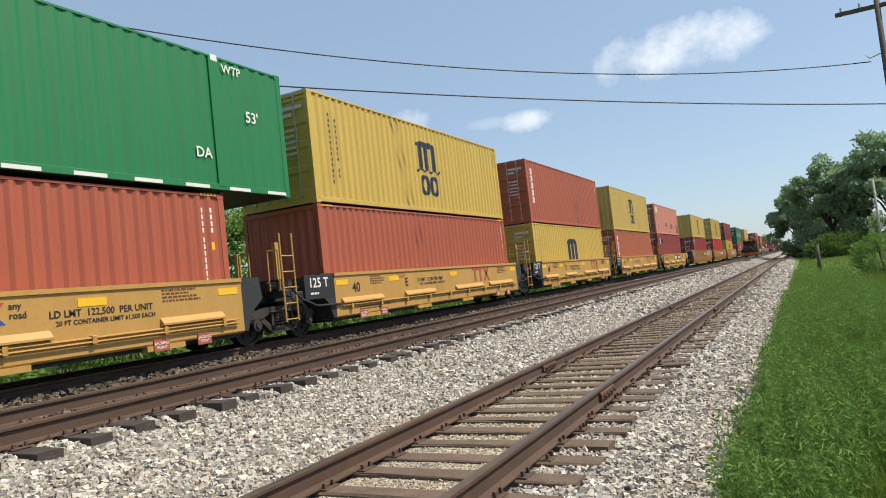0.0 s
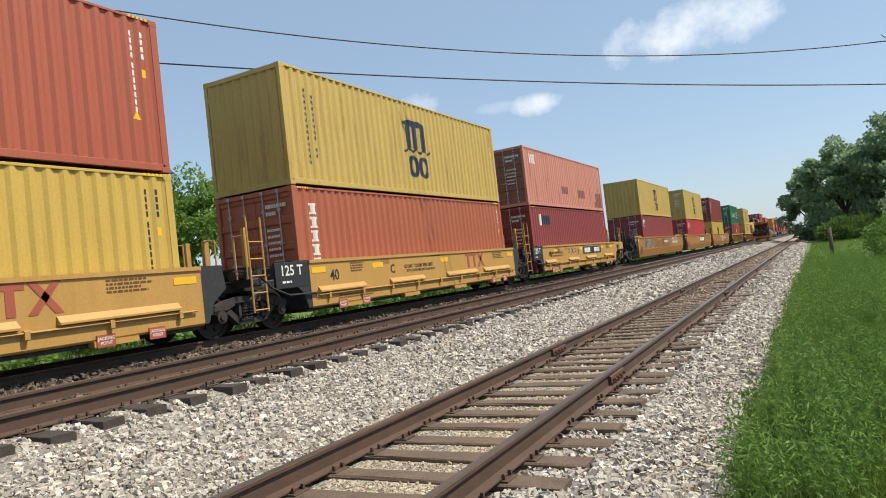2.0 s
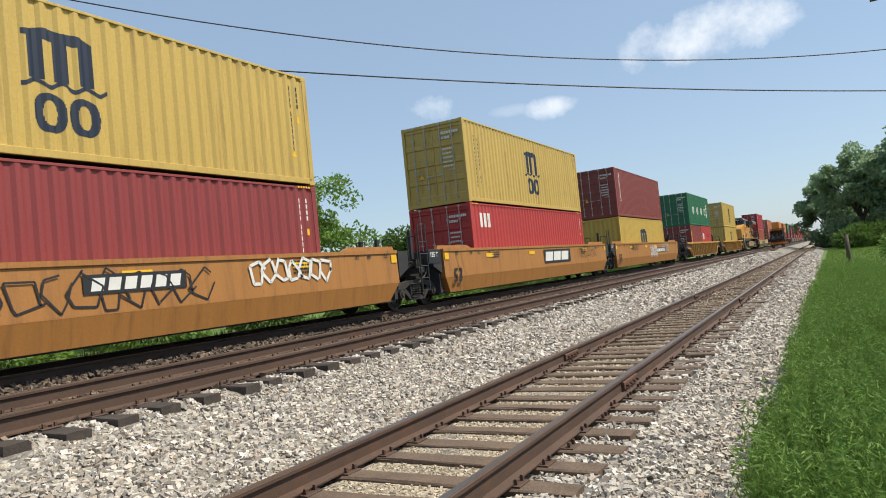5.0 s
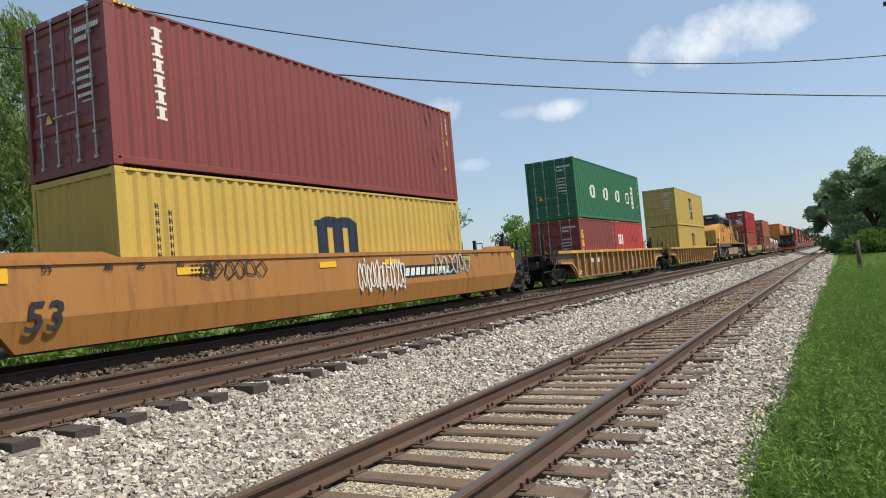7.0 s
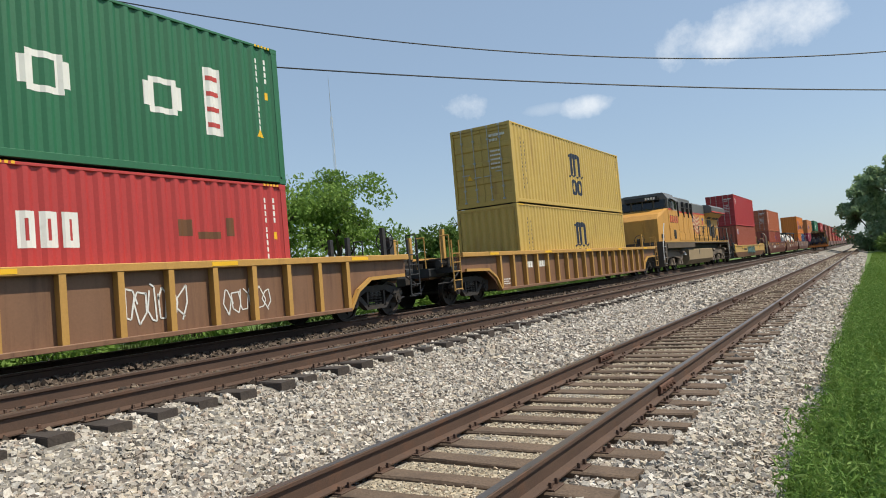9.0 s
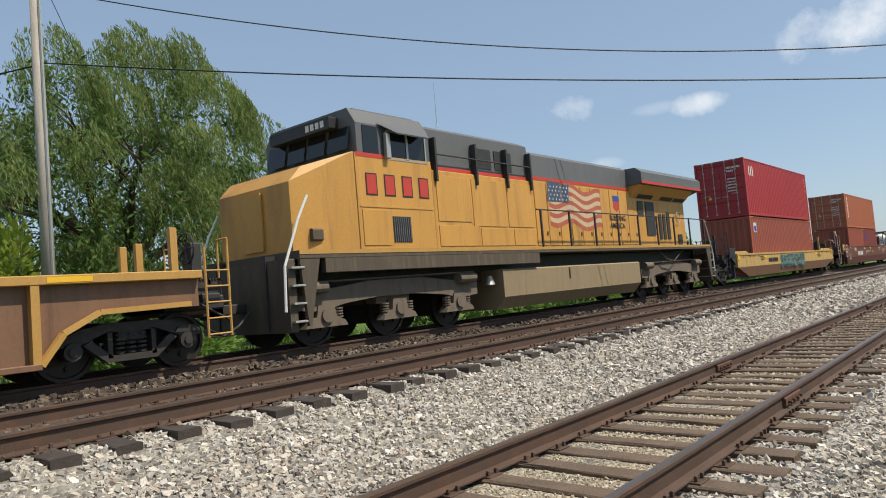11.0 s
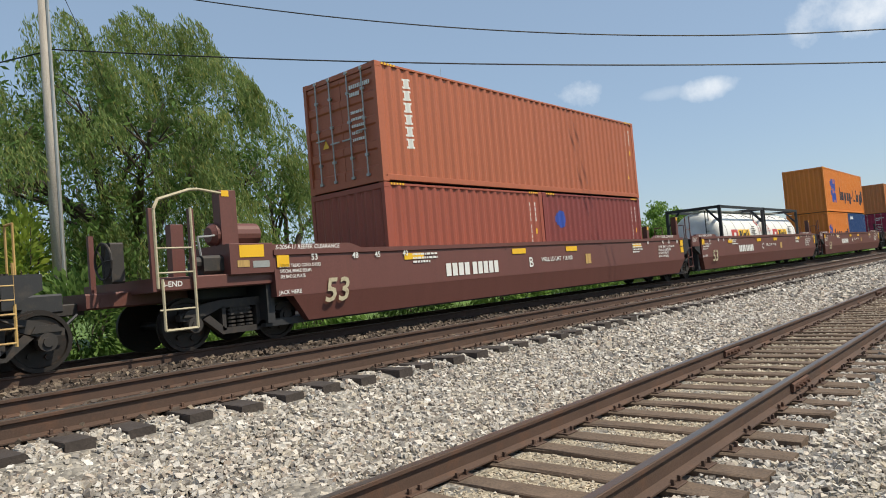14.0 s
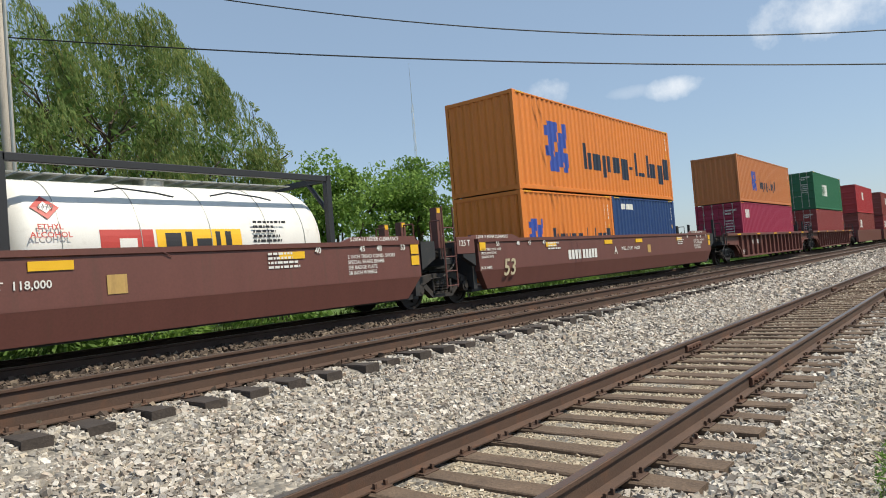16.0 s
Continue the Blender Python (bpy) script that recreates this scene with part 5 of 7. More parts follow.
def stack(u, lower, upper, base=0.33):
    """Two containers on top of one another; each is (spec, label, colour, doors, offset)."""
    made = []
    z = MAIN_Z + base
    for spec, label, colour, doors, off in lower:
        made.append(container(spec, label, colour, u + off, z, doors))
    zu = 3.73
    if upper:
        spec, label, colour, doors, off = upper
        made.append(container(spec, label, colour, u + off, zu, doors, door_colour="pink_door" if colour == "faded_pink" else None))
    return made


# boxes on the lower level stand with their roof just over 3.7 m
LOW = 3.705 - 2.896 - MAIN_Z
LOW20 = 3.565 - 2.591 - MAIN_Z

well_short(-1.75, 10.81, "yellow well wagon with black end and load limit words", 0, first=True)
b0 = container(BOX40, "brick red steel container with white marks", "brick_red", 10.75 - 12.192, MAIN_Z + LOW, True)
g0 = container(BOX53, "green 53-foot container with pale reflectors, overhanging the box below", "green_box", 12.83 - 16.154, 3.75, True, marks=False)
lettering("size_number", "53'", 0.34, "white_paint", g0, 1.31, 6.8, 1.70)
lettering("lettering", "WTP", 0.26, "white_paint", g0, 1.31, 6.2, 2.65)
lettering("lettering", "DA", 0.30, "white_paint", g0, 1.31, 5.3, 0.76)
for i in range(14):
    yy = -7.9 + 1.17 * i
    part("reflector", Geo().box((1.297, yy, 0.045), (1.301, yy + 0.62, 0.115)), "white_paint", g0, "pale reflector strip")
for yy in (-6.0, 6.0):
    part("lift_post", Geo().box((1.262, yy - 0.15, 0.1), (1.302, yy + 0.15, 2.88), 0.01), "green_box", g0)
    part("lift_casting", Geo().box((1.25, yy - 0.09, 2.76), (1.308, yy + 0.09, 2.9), 0.01), "white_paint", g0)

well_short(14.02, 26.38, "yellow well wagon lettered E with red company mark", 1)
b = stack(13.93, [(BOX40, "brick red corrugated container standing in the well", "brick_red", False, 0)], (BOX40, "yellow corrugated container with a dark emblem and locking rods", "yellow_box", True, 0), LOW)
wave_mark(BOX40, b[1], -0.48, 2.35, 1.12)
name_bars(BOX40, b[1], -5.3, 2.42, "navy_paint")
well_short(29.6, 41.98, "yellow well wagon lettered D with red company mark", 2)
b = stack(29.51, [(BOX40, "yellow corrugated container standing in the well", "yellow_box", True, 0)], (BOX40, "brick red container with white serif name blocks", "brick_red", True, 0), LOW)
wave_mark(BOX40, b[0], -0.85, 2.23, 1.45, False)
name_bars(BOX40, b[0], -5.3, 2.42, "navy_paint")
tall_name(BOX40, b[1], -5.5, 2.5, 0.27, 5)
decal(BOX40, b[1], [(1.0, 1.9, 0.75, 1.35), (1.3, 1.75, 0.15, 0.55)], "decal_patch", "repair_patch", "darker repainted patch")
well_short(45.2, 57.6, "yellow well wagon lettered C with red company mark", 3)
b = stack(45.13, [(BOX40, "orange-red container with white serif name blocks", "orange_red", True, 0)], (BOX40, "faded yellow container with a dark emblem", "yellow_faded", False, 0), LOW)
wave_mark(BOX40, b[1], -0.48, 2.35, 1.12)
name_bars(BOX40, b[1], -5.3, 2.42, "navy_paint")
tall_name(BOX40, b[0], -5.5, 2.5, 0.27, 5)
well_short(60.95, 73.35, "yellow well wagon lettered B with a black number panel", 4, last=True)
b = stack(60.5, [(BOX40, "dark maroon container standing in the well", "dark_maroon", True, 0)], (BOX40LOW, "faded pink rust-stained container with darker patches", "faded_pink", True, 0), LOW)
block_name(BOX40LOW, b[1], -5.4, 2.3, 0.42, "white_paint")
decal(BOX40LOW, b[1], [(-1.23, -0.3, 0.72, 1.08), (1.39, 2.55, 0.6, 1.03), (4.74, 5.8, 0.2, 1.0), (4.45, 4.74, 0.2, 0.5)], "decal_patch", "repair_patch", "darker repainted patches")
decal(BOX40, b[0], [(-4.6, -3.5, 2.1, 2.5)], "navy_paint", "company_panel", "dark blue and yellow company panel")
decal(BOX40, b[0], [(-4.9, -4.62, 2.05, 2.55)], "white_paint", "company_panel")

G53 = "rust-stained orange well wagons"
w = well_long(79.5, 97.9, "orange-brown well wagon covered with grey graffiti", "well_orange", 5, group=G53)
scrawl(w, 1.472, -7.2, -4.2, 0.85, 1.62, "graffiti_grey", 3, 0.09, 7)
scrawl(w, 1.474, -7.1, -4.3, 0.85, 1.62, "black_paint", 4, 0.04, 8)
scrawl(w, 1.472, -4.0, 2.6, 0.8, 1.6, "black_paint", 5, 0.035, 14)
scrawl(w, 1.472, 3.6, 6.2, 1.0, 1.66, "white_paint", 6, 0.07, 7)
part("number_panel", Geo().box((1.466, 0.0, 1.15), (1.470, 2.0, 1.48)), "black_paint", w)
bar_text(w, 1.473, 0.12, 1.20, (0.22,) * 6, 0.22, "white_paint", 0.08, lean=0.05)
b = stack(82.7, [(BOX40, "dark maroon container standing in the well", "dark_maroon", True, 0)], (BOX40LOW, "faded yellow container with a dark emblem and rust scrapes", "yellow_faded", False, 0), LOW)
wave_mark(BOX40LOW, b[1], -0.48, 2.12, 1.05)
name_bars(BOX40LOW, b[1], -5.3, 2.2, "navy_paint")
decal(BOX40, b[0], [(-5.46, -5.08, 2.1, 2.58)], "white_paint", "company_panel", "white and blue company panel")
decal(BOX40, b[0], [(-5.42, -5.12, 2.14, 2.42)], "blue_paint", "company_panel", x0=0.006)
w = well_long(100.3, 118.1, "orange-brown well wagon with a black and white panel", "well_orange", 6, group=G53)
part("name_panel", Geo().box((1.466, -0.3, 0.95), (1.470, 3.0, 1.55)), "black_paint", w, "black panel with white slanted bars")
bar_text(w, 1.473, -0.2, 1.05, (0.85, 0.85, 0.9), 0.40, "white_paint", 0.12, lean=0.12)
scrawl(w, 1.472, 4.0, 7.2, 1.0, 1.6, "black_paint", 8, 0.02, 9)
b = stack(103.03, [(BOX40, "bright red container with white block mark", "bright_red", True, 0)], (BOX40, "yellow container with a dark emblem and locking rods", "yellow_faded", True, 0), LOW)
wave_mark(BOX40, b[1], -0.48, 2.35, 1.12)
name_bars(BOX40, b[1], -5.3, 2.42, "navy_paint")
block_name(BOX40, b[0], -5.4, 2.55, 0.5, "white_paint")
w = well_long(119.9, 138.1, "orange-brown well wagon numbered 53 with outlined graffiti", "well_orange", 7, group=G53)
scrawl(w, 1.472, -0.5, 1.6, 0.6, 1.62, "white_paint", 9, 0.045, 12)
scrawl(w, 1.472, -5.3, -3.6, 1.2, 1.65, "black_paint", 10, 0.03, 6)
scrawl(w, 1.476, 3.2, 5.4, 0.95, 1.66, "graffiti_grey", 11, 0.06, 6)
part("number_panel", Geo().box((1.466, 1.44, 0.98), (1.470, 4.5, 1.32)), "black_paint", w)
bar_text(w, 1.473, 1.6, 1.03, (0.2,) * 4 + (0.0,) + (0.15,) * 6, 0.22, "white_paint", 0.07, lean=0.05)
b = stack(122.28, [(BOX40, "yellow corrugated container standing in the well", "yellow_box", False, 0)], (BOX40, "maroon container with white serif name blocks and locking rods", "maroon", True, 0), LOW)
wave_mark(BOX40, b[0], -0.86, 2.22, 1.45, False)
name_bars(BOX40, b[0], -5.35, 2.3, "navy_paint")
tall_name(BOX40, b[1], -5.15, 2.62, 0.24, 6)
truck(w, (138.1 - 119.9) / 2 + 0.9)
end_rack(w, (138.1 - 119.9) / 2 + 0.9, 1, "black_steel", 2.0, True)
coupler(w, (138.1 - 119.9) / 2 + 1.5, 1)

w = well_ribbed(142.6, 162.5, "rusty brown ribbed well wagon with yellow top chord", "well_brown", "well_yellow", 8, floor=0.555)
scrawl(w, 1.318, 2.0, 3.2, 0.5, 1.3, "white_paint", 12, 0.03, 6)
scrawl(w, 1.318, 4.0, 5.2, 0.5, 1.1, "white_paint", 13, 0.025, 6)
z20 = MAIN_Z + LOW20
b1 = container(BOX20, "maroon 20-foot container with yellow mark", "maroon", 146.32, z20, True)
b2 = container(BOX20, "red 20-foot container with white block mark and dents", "bright_red", 152.42, z20, True)
decal(BOX20, b1, cells(("####", "#...", "#.##", "#..#", "####", "....", "####", "#..#", "#..#", "####", "....", "#...", "#..."), -2.67, 2.02, 0.075, 0.08), "signal_yellow", "name_blocks", "yellow block marks")
block_name(BOX20, b2, -2.43, 1.86, 0.55, "white_paint")
decal(BOX20, b2, [(0.3, 0.6, 1.5, 1.8), (0.75, 1.25, 1.45, 1.58), (1.4, 1.6, 1.5, 1.85)], "decal_brown", "scrape", "dark dents and scrapes")
b3 = container(BOX40, "green container with white block letters shapes and locking rods", "green_dark", 146.32, 3.575, True)
for i, yy in enumerate((-3.81, -1.52, 0.74, 2.82)):
    forms = ((".#####.", "##...##", "##...##", "##...##", "##...##", ".#####."),)
    decal(BOX40, b3, cells(forms[0], yy, 1.72, 0.80 / 7, 0.64 / 6), "white_paint", "name_block", "large white block mark")
decal(BOX40, b3, [(4.14, 4.52, 0.83, 2.13)], "white_paint", "name_panel", "white panel with red script bars")
decal(BOX40, b3, [(4.19, 4.47, 0.98 + 0.3 * i, 1.07 + 0.3 * i) for i in range(4)], "red_paint", "script_bars", x0=0.006)
w = well_ribbed(165.3, 186.6, "yellow and brown ribbed well wagon", "well_brown", "well_yellow", 9)
b = stack(169.77, [(BOX40, "yellow corrugated container standing in the well", "yellow_faded", False, 0)], (BOX40, "yellow container with a dark emblem and locking rods", "yellow_faded", True, 0), LOW)
for q_ in b:
    wave_mark(BOX40, q_, -0.48, 2.35, 1.12)
    name_bars(BOX40, q_, -5.3, 2.42, "navy_paint")

w = well_long(212.9, 232.6, "tan and brown well wagon with grey graffiti", "well_tan", 11, top=1.46, lower="well_brown")
truck(w, 9.6)
coupler(w, -11.4, -1)
end_rack(w, 9.75, 1, "well_tan", 1.6, True)
scrawl(w, 1.472, -2.7, -0.4, 0.55, 1.4, "graffiti_teal", 14, 0.16, 9)
scrawl(w, 1.472, -0.2, 2.2, 0.5, 1.4, "graffiti_teal", 15, 0.15, 9)
scrawl(w, 1.476, -2.7, 2.2, 0.5, 1.4, "black_paint", 16, 0.04, 18)
bar_text(w, 1.473, -4.9, 0.95, (0.14,) * 3 + (0.0,) + (0.14,) * 5, 0.22, "black_paint", 0.06)
b = stack(216.24, [(BOX40, "brown-red container standing in the well", "brown_red", False, 0)], (BOX40, "crimson container with white block mark and locking rods", "crimson", True, 0), LOW)
block_name(BOX40, b[1], -5.4, 2.53, 0.48, "white_paint")
decal(BOX40, b[0], [(-5.46, -5.08, 2.1, 2.58)], "white_paint", "company_panel", "white and blue company panel")
decal(BOX40, b[0], [(-5.42, -5.12, 2.14, 2.42)], "blue_paint", "company_panel", x0=0.006)

z20b = 3.455 - 2.591
GM = "maroon articulated well wagons"
well_long(236.7, 255.0, "maroon well wagon lettered B with white stencils", "well_maroon", 12, True, GM, floor=0.40, top=1.66)
b1 = container(BOX20, "brown-red 20-foot container with white marks", "brown_red", 239.86, z20b, False)
b2 = container(BOX20, "faded maroon 20-foot container with a round blue sticker", "maroon", 245.96, z20b, True)
disc_ = [(-2.40 + 0.05 * i, -2.35 + 0.05 * i, 1.85 - 0.25 * math.sqrt(max(0.0, 1 - ((i - 5) / 5.4) ** 2)), 1.85 + 0.25 * math.sqrt(max(0.0, 1 - ((i - 5) / 5.4) ** 2))) for i in range(11)]
decal(BOX20, b2, disc_, "blue_paint", "sticker", "round light blue sticker")
b3 = container(BOX40LOW, "rusty red container with white serif name blocks", "orange_rust", 239.86, 3.47, True)
tall_name(BOX40LOW, b3, -5.25, 2.33, 0.22, 6)
well_long(256.6, 274.5, "maroon well wagon lettered C with white stencils", "well_maroon", 13, True, GM, floor=0.39, top=1.66)
well_long(276.6, 295.2, "maroon well wagon lettered A with white stencils", "well_maroon", 14, True, GM, floor=0.40, top=1.66)
b1 = container(BOX20, "orange 20-foot container with blue mark and dark bars", "orange_box", 279.32, z20b, False)
b2 = container(BOX20, "navy blue 20-foot container with pale mark", "navy_box", 285.42, z20b, True)
b3 = container(BOX40, "orange container with blue emblem and dark name bars", "orange_box", 279.32, 3.47, False)
decal(BOX20, b2, [(-2.3, -1.9, 2.15, 2.35), (-1.8, -1.2, 2.15, 2.35)], "white_paint", "name_bars")


def lion_mark(spec, parent, y, top, size, stretch=1.3):
    decal(spec, parent, cells((".#####..##", "######..##", "#####.####", ".####.###.", ".###.####.", "####.###..", "###.######", "..########", ".######.##", ".####..##."), y, top, size / 10, size * 1.1 / 10), "blue_paint", "emblem", "blue angular company emblem")
    rects, x = [], y + size * 1.72
    for w, lo, hi in ((0.10, 0, 0.62), (0.10, 0, 0.40), (0.26, 0, 0.40), (0.10, -0.15, 0.40), (0.12, 0.0, 0.40), (0.26, 0, 0.40), (0.26, -0.15, 0.40), (0.14, 0.14, 0.22), (0.10, 0, 0.62), (0.28, 0, 0.10), (0.10, 0, 0.62), (0.26, 0, 0.40), (0.24, -0.15, 0.40), (0.26, 0, 0.60)):
        z0 = top - size * 0.95
        rects.append((x, x + w * size * 0.80 * stretch, z0 + lo * size, z0 + hi * size))
        x += (w + 0.055) * size * 0.86 * stretch
    decal(spec, parent, rects, "navy_paint", "name_bars", "row of dark name bars")


lion_mark(BOX40, b3, -4.36, 2.2, 1.42, 1.95)
lion_mark(BOX20, b1, -2.66, 1.76, 0.82, 1.75)


# ---- the rest of the train, up the line ----
well_ribbed(297.9, 317.2, "dark red ribbed well wagon", "well_maroon", "well_maroon", 15)
b = stack(301.6, [(BOX40, "magenta red container standing in the well", "magenta_red", True, 0)], (BOX40LOW, "weathered orange container with blue emblem", "orange_old", False, 0), LOW)
lion_mark(BOX40LOW, b[1], -3.4, 1.8, 1.0)
block_name(BOX40, b[0], -5.3, 2.5, 0.45, "white_paint")
well_ribbed(318.9, 337.6, "dark red ribbed well wagon", "well_maroon", "well_maroon", 16)
b = stack(322.2, [(BOX40, "dark maroon container standing in the well", "dark_maroon", True, 0)], (BOX40, "green container with white block marks", "green_dark", True, 0), LOW)
block_name(BOX40, b[1], -2.8, 2.0, 0.9, "white_paint", 4)
u = 340.2
FAR = (("maroon", "crimson"), ("dark_maroon", "maroon"), ("brick_red", "brown_red"), ("brick_red", "bright_red"), ("bright_red", "bright_red"), ("bright_red", "bright_red"), ("bright_red", "white_box"), ("grey_box", "grey_box"), ("brick_red", "white_box"), ("white_box", "grey_box"), ("maroon", "orange_box"), ("orange_box", "orange_old"), ("brick_red", "orange_box"), ("brown_red", "maroon"), ("orange_box", "brick_red"), ("maroon", "grey_box"), ("crimson", "orange_red"), ("brown_red", "orange_box"), ("maroon", "crimson"), ("orange_red", "brown_red"))
for low, high in FAR:
    name_low, name_high = low.replace("_", " ").replace(" box", ""), high.replace("_", " ").replace(" box", "")
    root = thing("well_car", "dark red ribbed well wagon far up the line", "railway wagon", pose(MAIN_X, u + 9.4, MAIN_Z), "ribbed well wagons")
    MOVING.append((root, u + 9.4, MAIN_Z))
    for s in (-1, 1):
        part("side_sill", Geo().prism([(s * 1.25, 0.3), (s * 1.45, 0.3), (s * 1.45, 1.55), (s * 1.25, 1.55)], -9.0, 9.0), "well_maroon", root)
    part("well_floor", Geo().box((-1.25, -9.3, 0.3), (1.25, 9.3, 0.34)), "black_steel", root)
    truck(root, -8.6)
    truck(root, 8.6)
    for spec, z, colour, words in ((BOX40, MAIN_Z + LOW, low, name_low), (BOX40, 3.73, high, name_high)):
        c = container(spec, words + " container far up the line", colour, u + 3.3, z, True, far_off=True)
        block_name(BOX40, c, -5.0 if z < 3 else -2.0, 2.2, 0.8, "white_paint", 3)
    u += 20.6


# ---- locomotive ----
box_paint("loco_yellow", (0.56, 0.285, 0.062), dirt=(0.30, 0.145, 0.05), dirt_amount=0.7, worn=0.05, grain=0.7)
box_paint("loco_grey", (0.115, 0.115, 0.118), dirt=(0.16, 0.13, 0.10), dirt_amount=0.4)
box_paint("loco_frame", (0.085, 0.064, 0.045), dirt=(0.16, 0.12, 0.08), dirt_amount=0.6, worn=0.06, rough=0.75)
box_paint("tank_dust", (0.27, 0.20, 0.115), dirt=(0.12, 0.085, 0.05), dirt_amount=0.6, rough=0.8)
box_paint("bogie_dust", (0.155, 0.12, 0.09), dirt=(0.05, 0.04, 0.032), dirt_amount=0.7, rough=0.85, worn=0.05)
for key, tone in (("flag_red", (0.42, 0.10, 0.055)), ("flag_white", (0.55, 0.42, 0.27)), ("flag_blue", (0.05, 0.075, 0.13))):
    box_paint(key, tone, dirt=(0.50, 0.27, 0.07), dirt_amount=0.5, worn=0.03)
MATS["stripe_red"] = paint("stripe_red", (0.50, 0.045, 0.03), rough=0.5, grain=3, dirt=(0.3, 0.1, 0.06), dirt_amount=0.4)


def loco():
    mid = 199.0
    root = thing("locomotive", "dirty yellow diesel locomotive with grey roof and flag on its flank", "locomotive", pose(MAIN_X, mid, MAIN_Z))
    MOVING.append((root, mid, MAIN_Z))
    Y, G, F = "loco_yellow", "loco_grey", "loco_frame"
    # frame, deck and side skirts
    part("underframe", Geo().box((-0.75, -10.3, 1.05), (0.75, 10.4, 1.74), 0.03), "black_steel", root)
    part("deck", Geo().box((-1.54, -10.5, 1.74), (1.54, 10.5, 1.90), 0.01), F, root)
    for s in (1, -1):
        part("deck_edge", Geo().box((s * 1.54, -10.5, 1.825), (s * 1.548, 10.5, 1.905)), "well_yellow", root, "bright yellow reflective edge strip")
        part("skirt", Geo().box((s * 1.40, -9.9, 1.45), (s * 1.535, -2.5, 1.76), 0.01), F, root)
    # nose and cab
    g = Geo()
    w0, w1 = 1.18, 1.50
    ring = [(-10.35, 1.9), (-10.35, 3.30), (-10.05, 3.62), (-8.95, 3.98), (-8.95, 1.9)]
    v = [(-(w0 if y < -9.5 else w1), y, z) for y, z in ring] + [((w0 if y < -9.5 else w1), y, z) for y, z in ring]
    g.add(v, [(0, 1, 2, 3, 4), (9, 8, 7, 6, 5), (0, 5, 6, 1), (1, 6, 7, 2), (2, 7, 8, 3), (3, 8, 9, 4), (4, 9, 5, 0)])
    part("nose", g, Y, root)
    part("nose_door", Geo().box((-0.32, -10.36, 2.0), (0.32, -10.40, 3.2), 0.02), Y, root)
    part("emblem", Geo().add([(w0 + 0.01, -10.15, 2.75), (1.36, -9.55, 2.85), (1.36, -9.55, 3.15), (w0 + 0.01, -10.15, 3.0)], [(0, 1, 2, 3)]), "blue_paint", root, "blue winged emblem")
    part("cab_lower", Geo().box((-1.52, -8.95, 1.9), (1.52, -6.65, 3.95), 0.01), Y, root)
    roof = [(-1.5, 3.95), (1.5, 3.95), (1.5, 4.62), (1.28, 4.97), (-1.28, 4.97), (-1.5, 4.62)]
    part("cab_upper", Geo().prism(roof, -8.85, -6.65), G, root)
    part("cab_roof_cap", Geo().box((-1.2, -8.6, 4.97), (1.2, -6.8, 5.03), 0.02), G, root)
    for s in (1, -1):
        part("side_window", Geo().box((s * 1.50, -7.95, 3.92), (s * 1.512, -7.42, 4.50), 0.002), "glass_dark", root, "dark sliding cab window")
        part("side_window", Geo().box((s * 1.50, -7.36, 3.92), (s * 1.512, -6.82, 4.50), 0.002), "glass_dark", root, "dark sliding cab window")
        part("quarter_window", Geo().box((s * 1.50, -8.68, 3.93), (s * 1.514, -8.25, 4.58), 0.04), "glass_dark", root, "dark front side window")
        g = Geo()
        for a, b in (((-8.0, 3.88), (-6.78, 3.92)), ((-8.0, 4.50), (-6.78, 4.54)), ((-7.42, 3.9), (-7.36, 4.52)), ((-6.82, 3.9), (-6.78, 4.52))):
            g.box((s * 1.498, a[0], a[1]), (s * 1.528, b[0], b[1]))
        part("window_frame", g, "galvanised", root, "bright metal window frame")
        part("awning", Geo().add([(s * 1.51, -8.25, 4.66), (s * 1.51, -6.72, 4.66), (s * 1.78, -6.95, 4.40), (s * 1.78, -7.95, 4.40), (s * 1.50, -8.25, 4.69), (s * 1.50, -6.72, 4.69), (s * 1.79, -6.95, 4.43), (s * 1.79, -7.95, 4.43)], [(0, 1, 2, 3), (4, 7, 6, 5), (3, 2, 6, 7), (0, 3, 7, 4), (1, 5, 6, 2)]), G, root, "grey folding sunshade")
        part("mirror", Geo().box((s * 1.55, -8.12, 3.88), (s * 1.63, -8.0, 4.45), 0.02), "galvanised", root)
        part("cab_stripe", Geo().box((s * 1.52, -8.93, 3.88), (s * 1.526, -8.15, 3.97)), "stripe_red", root)
    for k, (a, b) in enumerate(((-1.35, -0.72), (-0.62, -0.04), (0.04, 0.62), (0.72, 1.35))):
        part("windscreen", Geo().add([(a, -8.97, 4.06), (b, -8.97, 4.06), (b, -8.87, 4.56), (a, -8.87, 4.56)], [(0, 1, 2, 3)]), "glass_dark", root, "dark windscreen pane")
    nb = part("number_box", Geo().box((-1.0, -9.1, 4.56), (1.0, -8.82, 4.82), 0.02), "black_paint", root, "black number box with pale bars")
    bars = Geo()
    for i in range(4):
        bars.box((0.25 + 0.16 * i, -9.106, 4.62), (0.36 + 0.16 * i, -9.102, 4.76))
    part("number_bar", bars, "white_paint", nb)
    for i in range(4):
        yy = -8.70 + 0.53 * i
        o = part("number_bar", Geo().box((1.524, yy, 3.06), (1.528, yy + 0.32, 3.54)), "black_paint", root, "dark outlined red number bar")
        part("bar_face", Geo().box((1.529, yy + 0.03, 3.09), (1.532, yy + 0.29, 3.51)), "stripe_red", o)
    part("cab_grille", Geo().box((1.52, -8.0, 2.05), (1.53, -7.45, 2.62)), "black_steel", root)
